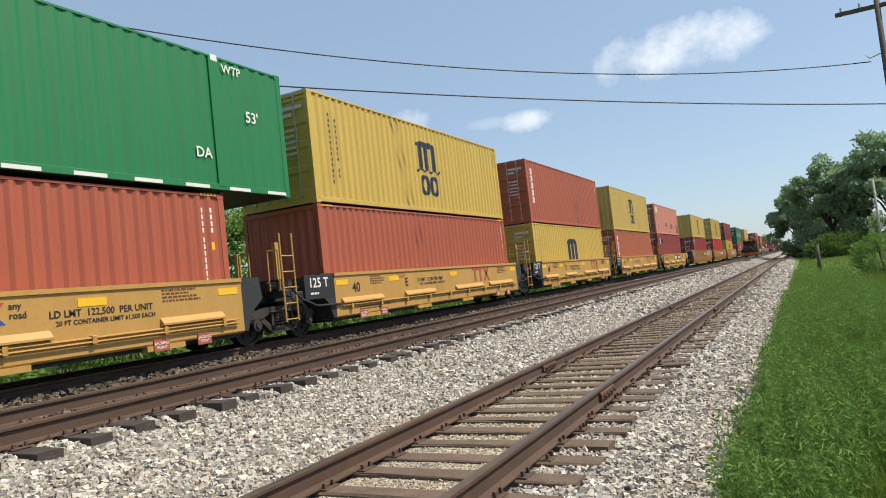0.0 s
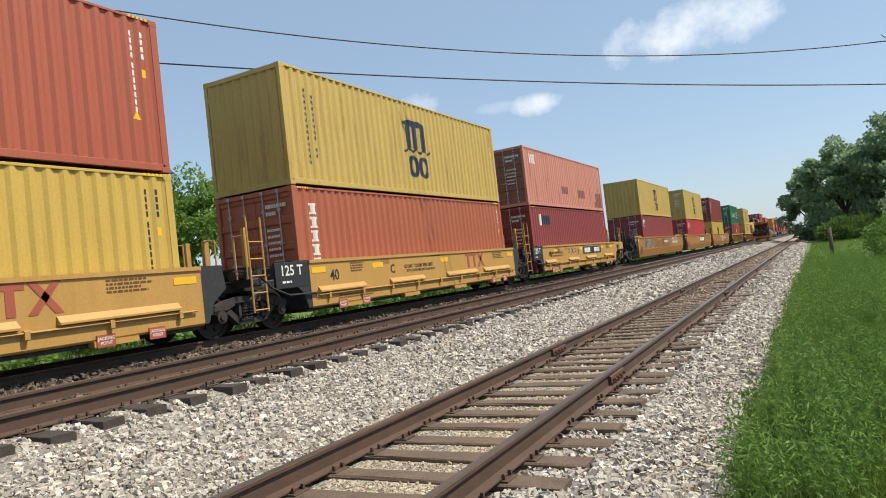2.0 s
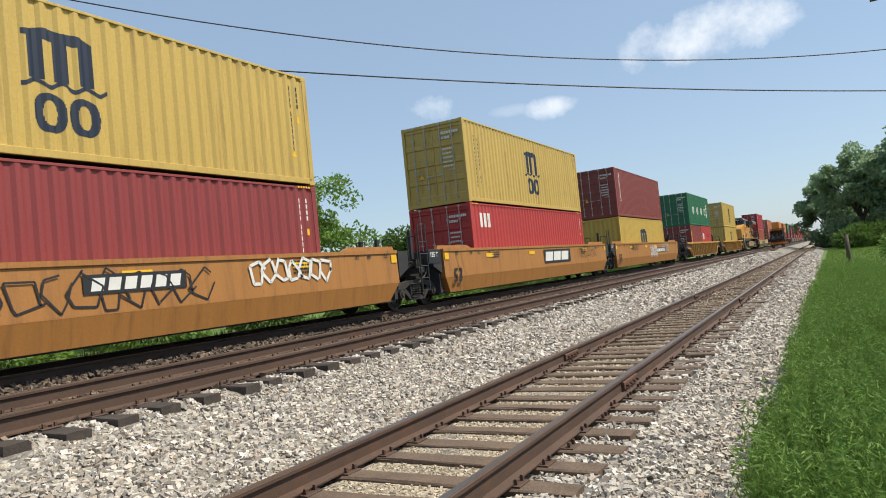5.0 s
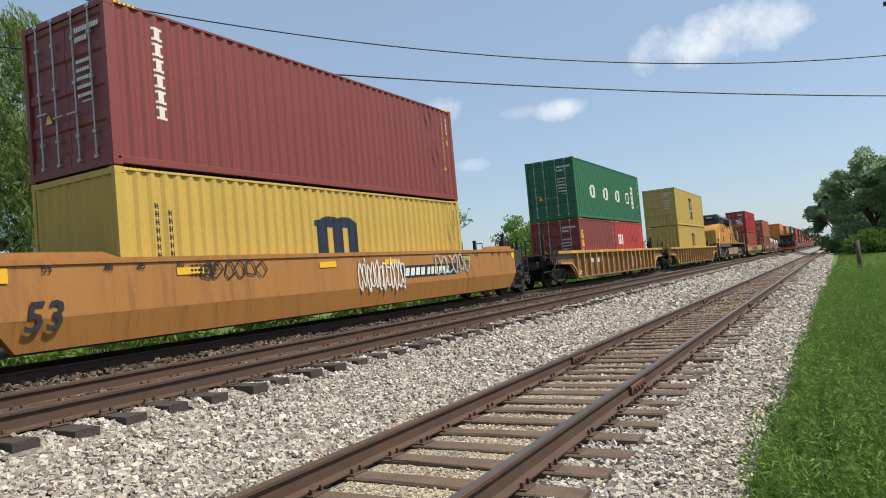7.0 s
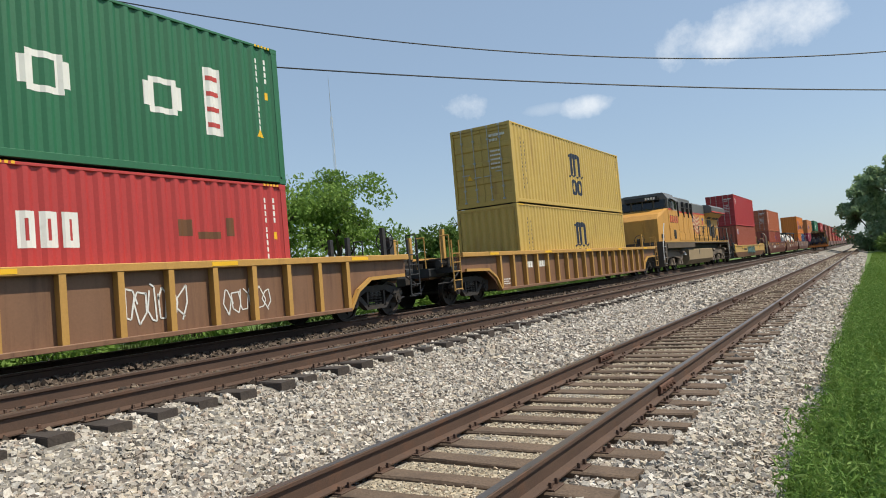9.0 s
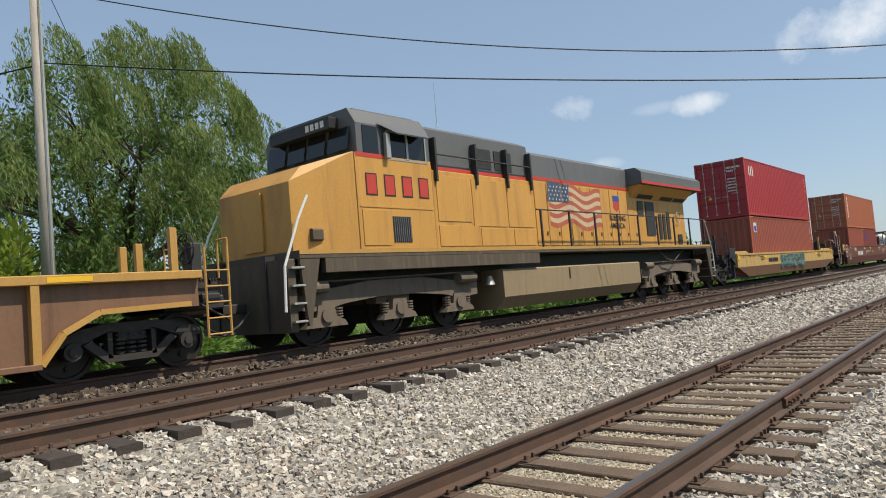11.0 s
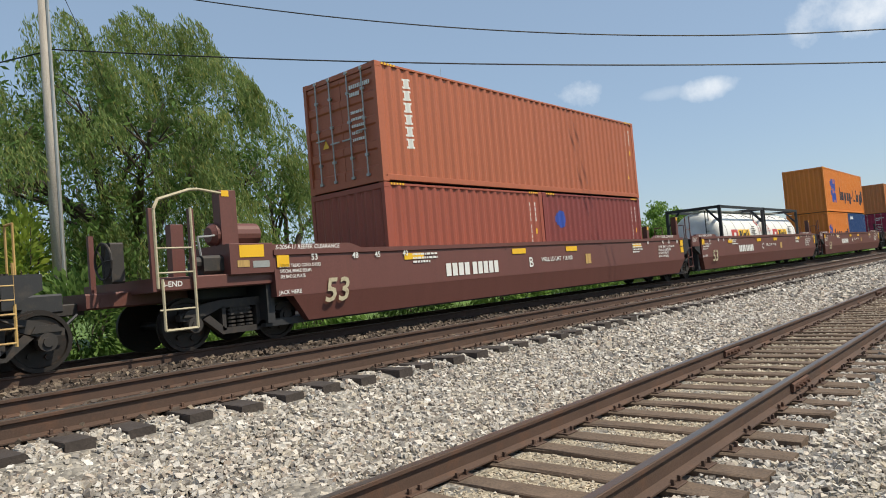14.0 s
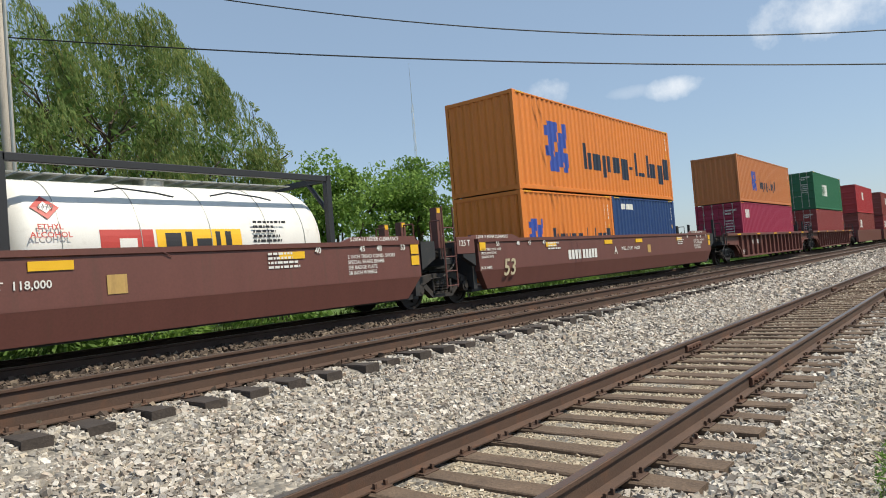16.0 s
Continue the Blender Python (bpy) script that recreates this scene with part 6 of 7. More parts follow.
    for i in range(9):
        part("grille_slat", cached("gsl", lambda: Geo().box((1.53, 0, 2.06), (1.545, 0.02, 2.61)).mesh("grille_slat")), G, root, at=pose(0, -7.98 + 0.06 * i, 0))
    part("battery_door", Geo().box((1.52, -8.85, 1.98), (1.535, -8.1, 2.75), 0.005), Y, root)
    part("battery_door", Geo().box((1.52, -9.6 + 0.7, 2.80), (1.532, -6.7, 2.84)), Y, root)
    part("vent", Geo().box((1.10, -10.0, 2.1), (1.36, -9.75, 2.35), 0.03), "loco_frame", root)
    # wide equipment cabinet behind the cab
    part("cabinet", Geo().box((-1.50, -6.62, 1.5), (1.50, -2.5, 3.78), 0.02), Y, root)
    part("cabinet_top", Geo().prism([(-1.42, 3.78), (1.42, 3.78), (1.40, 4.78), (1.15, 4.92), (-1.15, 4.92), (-1.40, 4.78)], -6.62, -2.5), G, root)
    for s in (1, -1):
        part("red_stripe", Geo().box((s * 1.42, -6.6, 3.80), (s * 1.436, -2.5, 3.89)), "stripe_red", root)
        for a, b, c, d in ((-6.5, -5.3, 2.55, 3.65), (-5.2, -3.85, 2.45, 3.65), (-3.75, -2.6, 2.45, 3.65), (-6.5, -5.0, 1.95, 2.45), (-4.95, -3.6, 1.95, 2.40), (-3.55, -2.55, 1.95, 2.40)):
            part("access_door", Geo().box((s * 1.50, a, c), (s * 1.515, b, d), 0.004), Y, root)
        for yy in (-4.95, -4.05):
            part("blower_grille", Geo().box((s * 1.40, yy, 3.98), (s * 1.43, yy + 0.75, 4.50)), "black_steel", root, "dark louvred air intake")
        g = Geo().rod((s * 1.56, -6.5, 4.15), (s * 1.56, -2.6, 4.15), 0.022, 6)
        for yy in (-6.5, -5.0, -3.7, -2.6):
            g.box((s * 1.42, yy - 0.03, 3.5), (s * 1.58, yy + 0.03, 4.55))
        part("hand_rail", g, "black_steel", root)
    # narrow engine hood
    hood = [(-0.98, 1.9), (0.98, 1.9), (0.98, 3.98), (-0.98, 3.98)]
    part("hood", Geo().prism(hood, -2.5, 9.45), Y, root)
    top = [(-0.98, 3.98), (0.98, 3.98), (0.95, 4.74), (0.75, 4.88), (-0.75, 4.88), (-0.95, 4.74)]
    part("hood_roof", Geo().prism(top, -2.5, 4.5), G, root)
    for s in (1, -1):
        part("red_stripe", Geo().box((s * 0.98, -2.5, 3.98), (s * 0.99, 4.5, 4.08)), "stripe_red", root)
        for i in range(11):
            yy = -2.3 + i * 0.66
            part("hood_door", cached(("hd", s), lambda: Geo().box((s * 0.98, 0, 2.0), (s * 1.0, 0.62, 3.92), 0.005).mesh("hood_door")), Y, root, at=pose(0, yy, 0))
            if s > 0:
                part("latch", cached("latch", lambda: Geo().box((1.0, 0, 0), (1.02, 0.06, 0.12), 0.004).mesh("latch")), F, root, at=pose(0, yy + 0.5, 2.3))
    # radiator wings
    wing = [(-0.98, 3.75), (0.98, 3.75), (1.42, 4.18), (1.52, 4.20), (1.52, 4.62), (1.30, 4.80), (-1.30, 4.80), (-1.52, 4.62), (-1.52, 4.20), (-1.42, 4.18)]
    part("radiator_wing", Geo().prism([(-1.42, 4.18), (1.42, 4.18)] + wing[3:9], 4.5, 10.1), G, root)
    part("wing_soffit", Geo().prism([(-0.98, 3.72), (0.98, 3.72), (1.42, 4.17), (-1.42, 4.17)], 4.55, 9.45), Y, root)
    part("rear_overhang", Geo().prism([(-0.9, 4.0), (0.9, 4.0), (1.4, 4.175), (-1.4, 4.175)], 9.46, 10.0), G, root)
    part("radiator_cap", Geo().box((-1.0, 5.2, 4.80), (1.0, 9.0, 4.88), 0.03), G, root)
    for s in (1, -1):
        part("red_stripe", Geo().box((s * 1.52, 4.5, 4.20), (s * 1.528, 10.1, 4.30)), "stripe_red", root)
        for yy, w in ((5.0, 1.3), (7.0, 1.15), (8.25, 1.1)):
            p = [(s * 1.0, yy, 3.76), (s * 1.0, yy + w, 3.76), (s * 1.36, yy + w, 4.13), (s * 1.36, yy, 4.13)]
            part("radiator_grille", Geo().add([(x - s * 0.004 + s * 0.012, y, z - 0.012) for x, y, z in p], [(0, 1, 2, 3)]), "black_steel", root, "dark radiator mesh")
        for yy, w, c, d in ((5.1, 0.45, 3.1, 3.65), (5.75, 0.75, 2.35, 3.65), (6.85, 0.25, 2.2, 3.2), (7.22, 0.25, 2.2, 3.2), (7.6, 0.27, 2.2, 3.3), (8.6, 0.4, 2.0, 2.4)):
            part("screen", Geo().box((s * 1.0, yy, c), (s * 1.012, yy + w, d)), "black_steel", root, "dark air screen")
    g = Geo()
    for i in range(14):
        a, b = 2 * math.pi * i / 14, 2 * math.pi * (i + 1) / 14
        g.rod((1.06, 8.6 + 0.22 * math.cos(a), 3.1 + 0.22 * math.sin(a)), (1.06, 8.6 + 0.22 * math.cos(b), 3.1 + 0.22 * math.sin(b)), 0.016, 6)
    part("brake_wheel", g, "galvanised", root)
    part("exhaust", Geo().box((-0.4, 0.2, 4.70), (0.4, 1.6, 4.84), 0.04), "black_steel", root)
    for i in range(3):
        part("horn", Geo().rod((0.1, -1.6 + 0.16 * i, 4.78), (0.1, -1.25 + 0.16 * i, 4.80), 0.03, 8, 0.09), "black_steel", root)
    # flag of waving stripes, with a starred corner
    for i in range(9):
        g = Geo()
        n = 16
        for k in range(n):
            ya, yb = -0.9 + 3.2 * k / n, -0.9 + 3.2 * (k + 1) / n
            f = lambda y: 2.62 + 0.145 * i + 0.11 * math.sin(3.4 * y + 0.4) - 0.05 * y
            g.add([(1.004, ya, f(ya)), (1.004, yb, f(yb)), (1.004, yb, f(yb) + 0.145), (1.004, ya, f(ya) + 0.145)], [(0, 1, 2, 3)])
        part("flag_stripe", g, "flag_red" if i % 2 == 0 else "flag_white", root)
    part("flag_corner", Geo().add([(1.008, -1.0, 3.35), (1.008, 0.25, 3.35), (1.008, 0.30, 3.92), (1.008, -0.9, 4.0)], [(0, 1, 2, 3)]), "flag_blue", root, "faded blue starred flag corner")
    star = Geo()
    for i in range(6):
        for j in range(4):
            yy, zz = -0.85 + 0.19 * i + 0.09 * (j % 2), 3.44 + 0.13 * j
            star.add([(1.012, yy - 0.03, zz), (1.012, yy, zz - 0.035), (1.012, yy + 0.03, zz), (1.012, yy, zz + 0.035)], [(0, 1, 2, 3)])
    tagged(part("flag_stars", star, "white_paint", root), kind="stuff")
    part("shield", Geo().add([(1.004, 3.2, 3.30), (1.004, 3.43, 3.15), (1.004, 3.65, 3.30), (1.004, 3.65, 3.72), (1.004, 3.2, 3.72)], [(0, 1, 2, 3, 4)]), "red_paint", root, "red and blue shield")
    part("shield_top", Geo().box((1.004, 3.2, 3.55), (1.010, 3.65, 3.74)), "blue_paint", root)
    lettering("slogan", "BUILDING\nAMERICA", 0.26, "black_paint", root, 1.012, 2.85, 2.80)
    # walkway rails
    for s in (1, -1):
        g = Geo().rod((s * 1.50, -2.4, 2.98), (s * 1.50, 10.2, 2.98), 0.022, 6)
        part("hand_rail", g, "black_steel", root)
        for i in range(9):
            part("stanchion", cached("stan", lambda: Geo().box((-0.022, -0.03, 0), (0.022, 0.03, 1.12)).mesh("stanchion")), "black_steel", root, at=pose(s * 1.50, -2.2 + 1.53 * i, 1.88))
        for e in (-1, 1):
            yy = e * 10.55
            for k in range(4):
                part("step", cached("lstep", lambda: Geo().box((-0.35, -0.14, -0.02), (0.35, 0.14, 0.02), 0.006).mesh("step")), "galvanised", root, "worn steel step", at=pose(s * 1.20, yy, 0.55 + 0.34 * k))
            part("step_side", Geo().slab([(yy - 0.2, 0.40), (yy + 0.2, 0.40), (yy + 0.2, 1.85), (yy - 0.2, 1.85)][:: -1 if s < 0 else 1], s * 0.80, s * 0.84), "black_steel", root)
            part("step_cheek", Geo().slab([(yy - e * 0.24, 0.45), (yy - e * 0.18, 0.45), (yy - e * 0.05, 1.85), (yy - e * 0.55, 1.85)][:: -e * s], s * 1.46, s * 1.53), F, root)
            g = Geo().pipe([(s * 1.50, yy + e * 0.30, 0.75), (s * 1.50, yy + e * 0.26, 1.6), (s * 1.50, yy - e * 0.1, 2.5), (s * 1.50, yy - e * 0.35, 2.98)], 0.026, 6)
            part("grab_rail", g, "white_paint", root, "white curved grab rail")
    # tank, trucks, coupler
    tank = [(-1.15, 0.28), (1.15, 0.28), (1.43, 0.60), (1.43, 1.30), (1.38, 1.34), (-1.38, 1.34), (-1.43, 1.30), (-1.43, 0.60)]
    part("fuel_tank", Geo().prism(tank, -4.1, 3.85), "tank_dust", root, "dusty brown fuel tank")
    part("sight_gauge", Geo().box((1.43, -0.85, 0.95), (1.445, -0.79, 1.28)), "black_paint", root)
    part("bell", Geo().rod((1.2, -4.4, 0.95), (1.2, -4.4, 1.18), 0.15, 12, 0.06), "galvanised", root, "small grey bell")
    for c, ys in ((-7.7, (-9.72, -7.7, -5.68)), (7.15, (5.12, 7.15, 9.18))):
        g = Geo()
        for s in (1, -1):
            x0, x1 = s * 1.05, s * 1.22
            ring = [(-2.75, 0.72), (-2.1, 0.66), (-1.5, 0.78), (-0.55, 0.86), (0.55, 0.86), (1.5, 0.78), (2.1, 0.66), (2.75, 0.72), (2.75, 1.02), (1.7, 1.10), (0.8, 1.20), (-0.8, 1.20), (-1.7, 1.10), (-2.75, 1.02)]
            g.slab([(c + y, z) for y, z in ring][:: s], x0, x1)
            for i, y in enumerate(ys):
                g.slab([(y - 0.52, 0.36), (y + 0.52, 0.36), (y + 0.46, 0.46), (y + 0.24, 0.56), (y + 0.2, 0.78), (y - 0.2, 0.78), (y - 0.24, 0.56), (y - 0.46, 0.46)][:: s], s * 1.02, s * 1.25)
                disc(g, s * 1.2, y, 0.58, 0.14, s * 1.30, 14)
                for dy in (-0.37, 0.37):
                    for k in range(5):
                        g.rod((s * 1.14, y + dy, 0.46 + 0.055 * k), (s * 1.14, y + dy, 0.49 + 0.055 * k), 0.10, 10)
            for y in (-2.3, 2.3):
                disc(g, s * 1.18, c + y, 1.10, 0.12, s * 1.20, 4)
                g.rod((s * 1.30, c + y - 0.35, 1.12), (s * 1.30, c + y + 0.25, 1.12), 0.12, 12)
            g.rod((s * 1.27, c - 2.6, 1.22), (s * 1.27, c + 2.6, 1.26), 0.02, 5)
        g.box((-1.05, c - 0.5, 0.7), (1.05, c + 0.5, 1.05))
        for y in ys:
            part("traction_motor", Geo().box((-0.62, y - 0.1, 0.30), (0.62, y + 0.85, 0.92), 0.1), "black_steel", root)
        t = part("truck", g, "bogie_dust", root, "three-axle cast steel bogie caked with dust")
        for y in ys:
            wheelset(t, y, 0.533)
    for e in (-1, 1):
        part("pilot", Geo().box((-1.45, e * 10.55, 0.35), (1.45, e * 10.72, 1.75), 0.02), F, root)
        coupler(root, e * 10.6, e)
    for k in range(1):
        part("chain", Geo().pipe([(1.4, 5.6 + k, 1.74), (1.42, 6.2 + k, 1.40), (1.42, 6.9 + k, 1.30), (1.4, 7.9 + k, 1.74)], 0.02, 5), F, root)
    return root


loco()


# ---- tank containers ----
def tank_box(u, label, danger):
    L, H, z = 6.058, 2.591, 3.44 - 2.591
    root = thing("tank_container", label, "tank container", pose(MAIN_X, u + L / 2, z), "white tank containers")
    MOVING.append((root, u + L / 2, z))
    hx, hy = 1.219, L / 2
    for sx in (-1, 1):
        for sy in (-1, 1):
            part("corner_post", Geo().box((sx * hx, sy * hy, 0), (sx * (hx - 0.12), sy * (hy - 0.12), H), 0.01), "black_paint", root)
            part("brace", Geo().rod((sx * (hx - 0.06), sy * (hy - 0.06), H - 0.75), (sx * (hx - 0.65), sy * (hy - 0.06), H - 0.08), 0.05, 6), "black_paint", root)
        part("top_rail", Geo().box((sx * hx, -hy + 0.1, H - 0.13), (sx * (hx - 0.09), hy - 0.1, H - 0.01), 0.01), "black_paint", root)
        part("bottom_rail", Geo().box((sx * hx, -hy + 0.1, 0.02), (sx * (hx - 0.1), hy - 0.1, 0.18), 0.01), "black_paint", root)
    for sy in (-1, 1):
        part("end_rail", Geo().box((-hx + 0.1, sy * hy, H - 0.13), (hx - 0.1, sy * (hy - 0.1), H - 0.01), 0.01), "black_paint", root)
    g = Geo()
    n, rings = 40, [(-2.96, 0.15), (-2.94, 0.60), (-2.87, 0.92), (-2.75, 1.09), (-2.58, 1.15), (2.58, 1.15), (2.75, 1.09), (2.87, 0.92), (2.94, 0.60), (2.96, 0.15)]
    v = [(r * math.cos(2 * math.pi * i / n), y, 1.24 + r * math.sin(2 * math.pi * i / n)) for y, r in rings for i in range(n)]
    f = [(k * n + i, k * n + (i + 1) % n, (k + 1) * n + (i + 1) % n, (k + 1) * n + i) for k in range(len(rings) - 1) for i in range(n)]
    f += [tuple(range(n)), tuple(range((len(rings) - 1) * n, len(rings) * n))[::-1]]
    part("tank", g.add(v, f), "white_paint", root, "glossy white tank", smooth=True)
    for yy in (-2.2, -1.0, 0.25, 1.45, 2.3):
        g = Geo()
        for i in range(24):
            a, b = math.pi * i / 24 - 0.3, math.pi * (i + 1) / 24 - 0.3
            g.rod((1.155 * math.cos(a), yy, 1.24 + 1.155 * math.sin(a)), (1.155 * math.cos(b), yy, 1.24 + 1.155 * math.sin(b)), 0.008, 4)
        part("band", g, "galvanised", root)
    for i in range(16):
        part("walkway_slat", cached("tslat", lambda: Geo().box((-0.45, -0.15, 0), (0.30, 0.15, 0.02)).mesh("walkway_slat")), "galvanised", root, at=pose(0, -2.6 + 0.345 * i, H - 0.12))
    part("hatch", Geo().rod((0, -0.2, 2.36), (0, -0.2, 2.5), 0.26, 16), "galvanised", root)
    for k in range(2):
        part("hand_line", Geo().pipe([(0.95, -1.6 + 2 * k, 2.12), (0.9, -1.2 + 2 * k, 2.20), (0.92, -0.6 + 2 * k, 2.14), (0.95, -0.3 + 2 * k, 2.08)], 0.014, 5), "black_paint", root)
    ladder(root, 0.6, -hy + 0.02, 0.2, 2.4, "black_paint", 0.35, 6)

    def on_tank(name, y0, y1, z0, z1, mat, lift=0.004, label=""):
        g = Geo()
        m = 6
        for i in range(m):
            za, zb = z0 + (z1 - z0) * i / m, z0 + (z1 - z0) * (i + 1) / m
            xa, xb = (math.sqrt(max(0.0, 1.15 ** 2 - (zz - 1.24) ** 2)) + lift for zz in (za, zb))
            g.add([(xa, y0, za), (xa, y1, za), (xb, y1, zb), (xb, y0, zb)], [(0, 1, 2, 3)])
        return part(name, g, mat, root, label)
    on_tank("red_panel", -1.65, -0.80, 0.95, 1.52, "red_paint", label="red company panel")
    on_tank("panel_mark", -1.36, -1.08, 1.10, 1.38, "white_paint", 0.007)
    on_tank("yellow_panel", -0.75, 0.85, 0.95, 1.52, "signal_yellow", label="yellow company panel")
    for i, (a, b, c) in enumerate(((-0.6, -0.32, 1.46), (-0.24, -0.12, 1.48), (-0.04, 0.24, 1.36), (0.33, 0.42, 1.48), (0.52, 0.64, 1.48))):
        on_tank("name_bar", a, b, 1.06, c, "black_paint", 0.007)
    g = Geo()
    cz, cx = 1.86, math.sqrt(1.15 ** 2 - 0.62 ** 2)
    for mat, r, lift in (("red_paint", 0.20, 0.02), ("white_paint", 0.10, 0.026)):
        dz = r * 0.9
        pts = []
        for dy, zz in ((-r, cz), (0, cz - dz), (r, cz), (0, cz + dz)):
            pts.append((math.sqrt(1.15 ** 2 - (zz - 1.24) ** 2) + lift, danger + dy, zz))
        part("placard", Geo().add(pts, [(0, 1, 2, 3)]), mat, root, "red diamond danger placard")
    t1 = lettering("placard_number", "1170", 0.11, "black_paint", root, 1.02, danger, 1.87, align="CENTER")
    t2 = lettering("placard_words", "ETHYL\nALCOHOL", 0.12, "red_paint", root, 1.165, danger, 1.50, align="CENTER")
    t2.matrix_basis = t2.matrix_basis @ Matrix.Rotation(radians(-14), 4, "X")
    for t in (t1,):
        t.matrix_basis = t.matrix_basis @ Matrix.Rotation(radians(-30), 4, "X")
    small_print(root, 1.158, 1.1, 1.62, 6, "black_paint", 0.045, 0.75, seed=int(u))
    part("warning_mark", Geo().add([(-0.75, -2.83, 0.85), (-0.45, -2.83, 0.85), (-0.6, -2.83, 1.12)], [(0, 1, 2)]), "signal_yellow", root)
    return root


tank_box(259.87, "white tank container in a black frame with red placards", 2.35)
tank_box(266.02, "white tank container in a black frame with yellow company panel", -2.35)


# ---- parked track machine on the middle track ----
def machine():
    root = thing("track_machine", "orange track maintenance machine with dark hydraulic gear, parked", "rail vehicle", pose(MID_X, 125.0, MID_Z))
    part("chassis", Geo().box((-1.35, 0, 0.45), (1.35, 7.0, 0.75), 0.03), "well_orange", root)
    part("deck_rail", Geo().box((-1.38, -0.25, 0.38), (1.38, 0.0, 0.62), 0.02), "orange_box", root)
    part("engine_hood", Geo().box((-1.1, 3.2, 0.75), (1.1, 6.6, 2.2), 0.08), "well_orange", root)
    part("cab", Geo().box((-1.0, 1.6, 0.75), (1.0, 3.1, 2.75), 0.06), "well_orange", root)
    part("cab_roof", Geo().box((-0.9, 0.6, 2.85), (1.25, 3.4, 2.95), 0.03), "well_orange", root)
    for sx in (-0.8, 1.15):
        part("roof_post", Geo().box((sx - 0.05, 0.45, 0.75), (sx + 0.05, 0.55, 2.85)), "black_paint", root)
    part("cab_glass", Geo().box((-0.85, 1.58, 1.7), (0.85, 1.60, 2.6)), "glass_dark", root)
    q = random.Random(3)
    for i in range(9):
        x, z = -1.1 + 0.27 * i, 0.85 + 0.12 * (i % 3)
        part("hydraulic_unit", Geo().box((x - 0.14, 0.1, z), (x + 0.14, 1.1, z + q.uniform(0.4, 1.1)), 0.05), "navy_paint", root, "dark blue hydraulic unit")
    for i in range(10):
        x = -1.1 + 0.24 * i
        part("hose", Geo().pipe([(x, 0.05, 0.8), (x + 0.1, -0.15, 1.2), (x + q.uniform(-0.2, 0.2), 0.2, 1.9 + q.uniform(-0.2, 0.3))], 0.035, 5), "black_paint", root)
    for y in (0.9, 5.6):
        wheelset(root, y, 0.40)
        WHEELSETS.pop()
    g = Geo().pipe([(1.2, 2.0, 0.8), (1.2, 2.0, 1.7), (1.2, 5.5, 1.7), (1.2, 5.5, 0.8)], 0.03)
    part("hand_rail", g, "signal_yellow", root)


machine()


# ---- poles and wires ----
def pole(name, x, y, top, r, label, lean=(0, 0), base=-0.5, mat="pole_wood"):
    root = thing(name, label, "utility pole", pose(x, y, base))
    part("shaft", Geo().rod((0, 0, -0.3), (lean[0], lean[1], top - base), r, 14, r * 0.68), mat, root, smooth=True)
    return root


p = pole("utility_pole", -21.62, 7.95, 12.7, 0.20, "weathered grey wooden utility pole beside the line")
part("conduit", Geo().rod((0.2, 0.05, 0.2), (0.15, 0.05, 12.4), 0.045, 6), "galvanised", p, "grey metal conduit strip")
p = pole("utility_pole", 3.75, 29.95, 11.0, 0.13, "dark wooden utility pole with a crossarm", (-0.05, 0), mat="pole_dark")
part("crossarm", Geo().box((-1.4, -0.06, 10.23), (0.9, 0.06, 10.37)), "pole_dark", p)
for dx in (-1.2, -0.6, 0.5):
    part("insulator", Geo().rod((dx, 0, 10.37), (dx, 0, 10.55), 0.05, 8, 0.03), "galvanised", p)
part("bracket", Geo().pipe([(-0.15, 0, 8.55), (-0.5, 0, 8.45), (-0.6, 0, 8.6)], 0.02), "galvanised", p)
pole("utility_pole", 6.43, 70.0, 6.4, 0.12, "thin grey wooden pole before the dark trees")
# dark wood stands in for the tree shade on this post
pole("fence_post", 1.06, 46.0, 1.35, 0.14, "short wooden post in the grass, darkened for the tree's shade", mat="pole_dark")


def tube(pts, r, n=6):
    g, v = Geo(), []
    for p in pts:
        v += [(p[0], p[1] + r * math.cos(2 * math.pi * i / n), p[2] + r * math.sin(2 * math.pi * i / n)) for i in range(n)]
    return g.add(v, [(k * n + i, k * n + (i + 1) % n, (k + 1) * n + (i + 1) % n, (k + 1) * n + i) for k in range(len(pts) - 1) for i in range(n)])


def cable(a, b, sag, r, label, n=40):
    a, b = Vector(a), Vector(b)
    pts = [a.lerp(b, i / n) - Vector((0, 0, sag * 4 * (i / n) * (1 - i / n))) for i in range(n + 1)]
    ob = part("overhead_wire", tube(pts, r), "wire_black")
    return tagged(ob, label, "wire")


cable((-21.61, 7.95, 9.01), (3.53, 29.89, 6.17), 0.45, 0.022, "black overhead cable sagging across the tracks")
cable((-21.61, 7.95, 11.27), (3.28, 29.89, 7.80), 1.45, 0.020, "black overhead wire sagging across the tracks")
cable((-21.61, 7.95, 12.13), (-26.82, 16.08, 0.18), 0.05, 0.012, "thin guy wire down from the wooden pole", 10)
cable((-21.61, 7.95, 8.94), (-51.50, -8.00, 9.20), 0.5, 0.022, "black overhead cable beyond the pole")


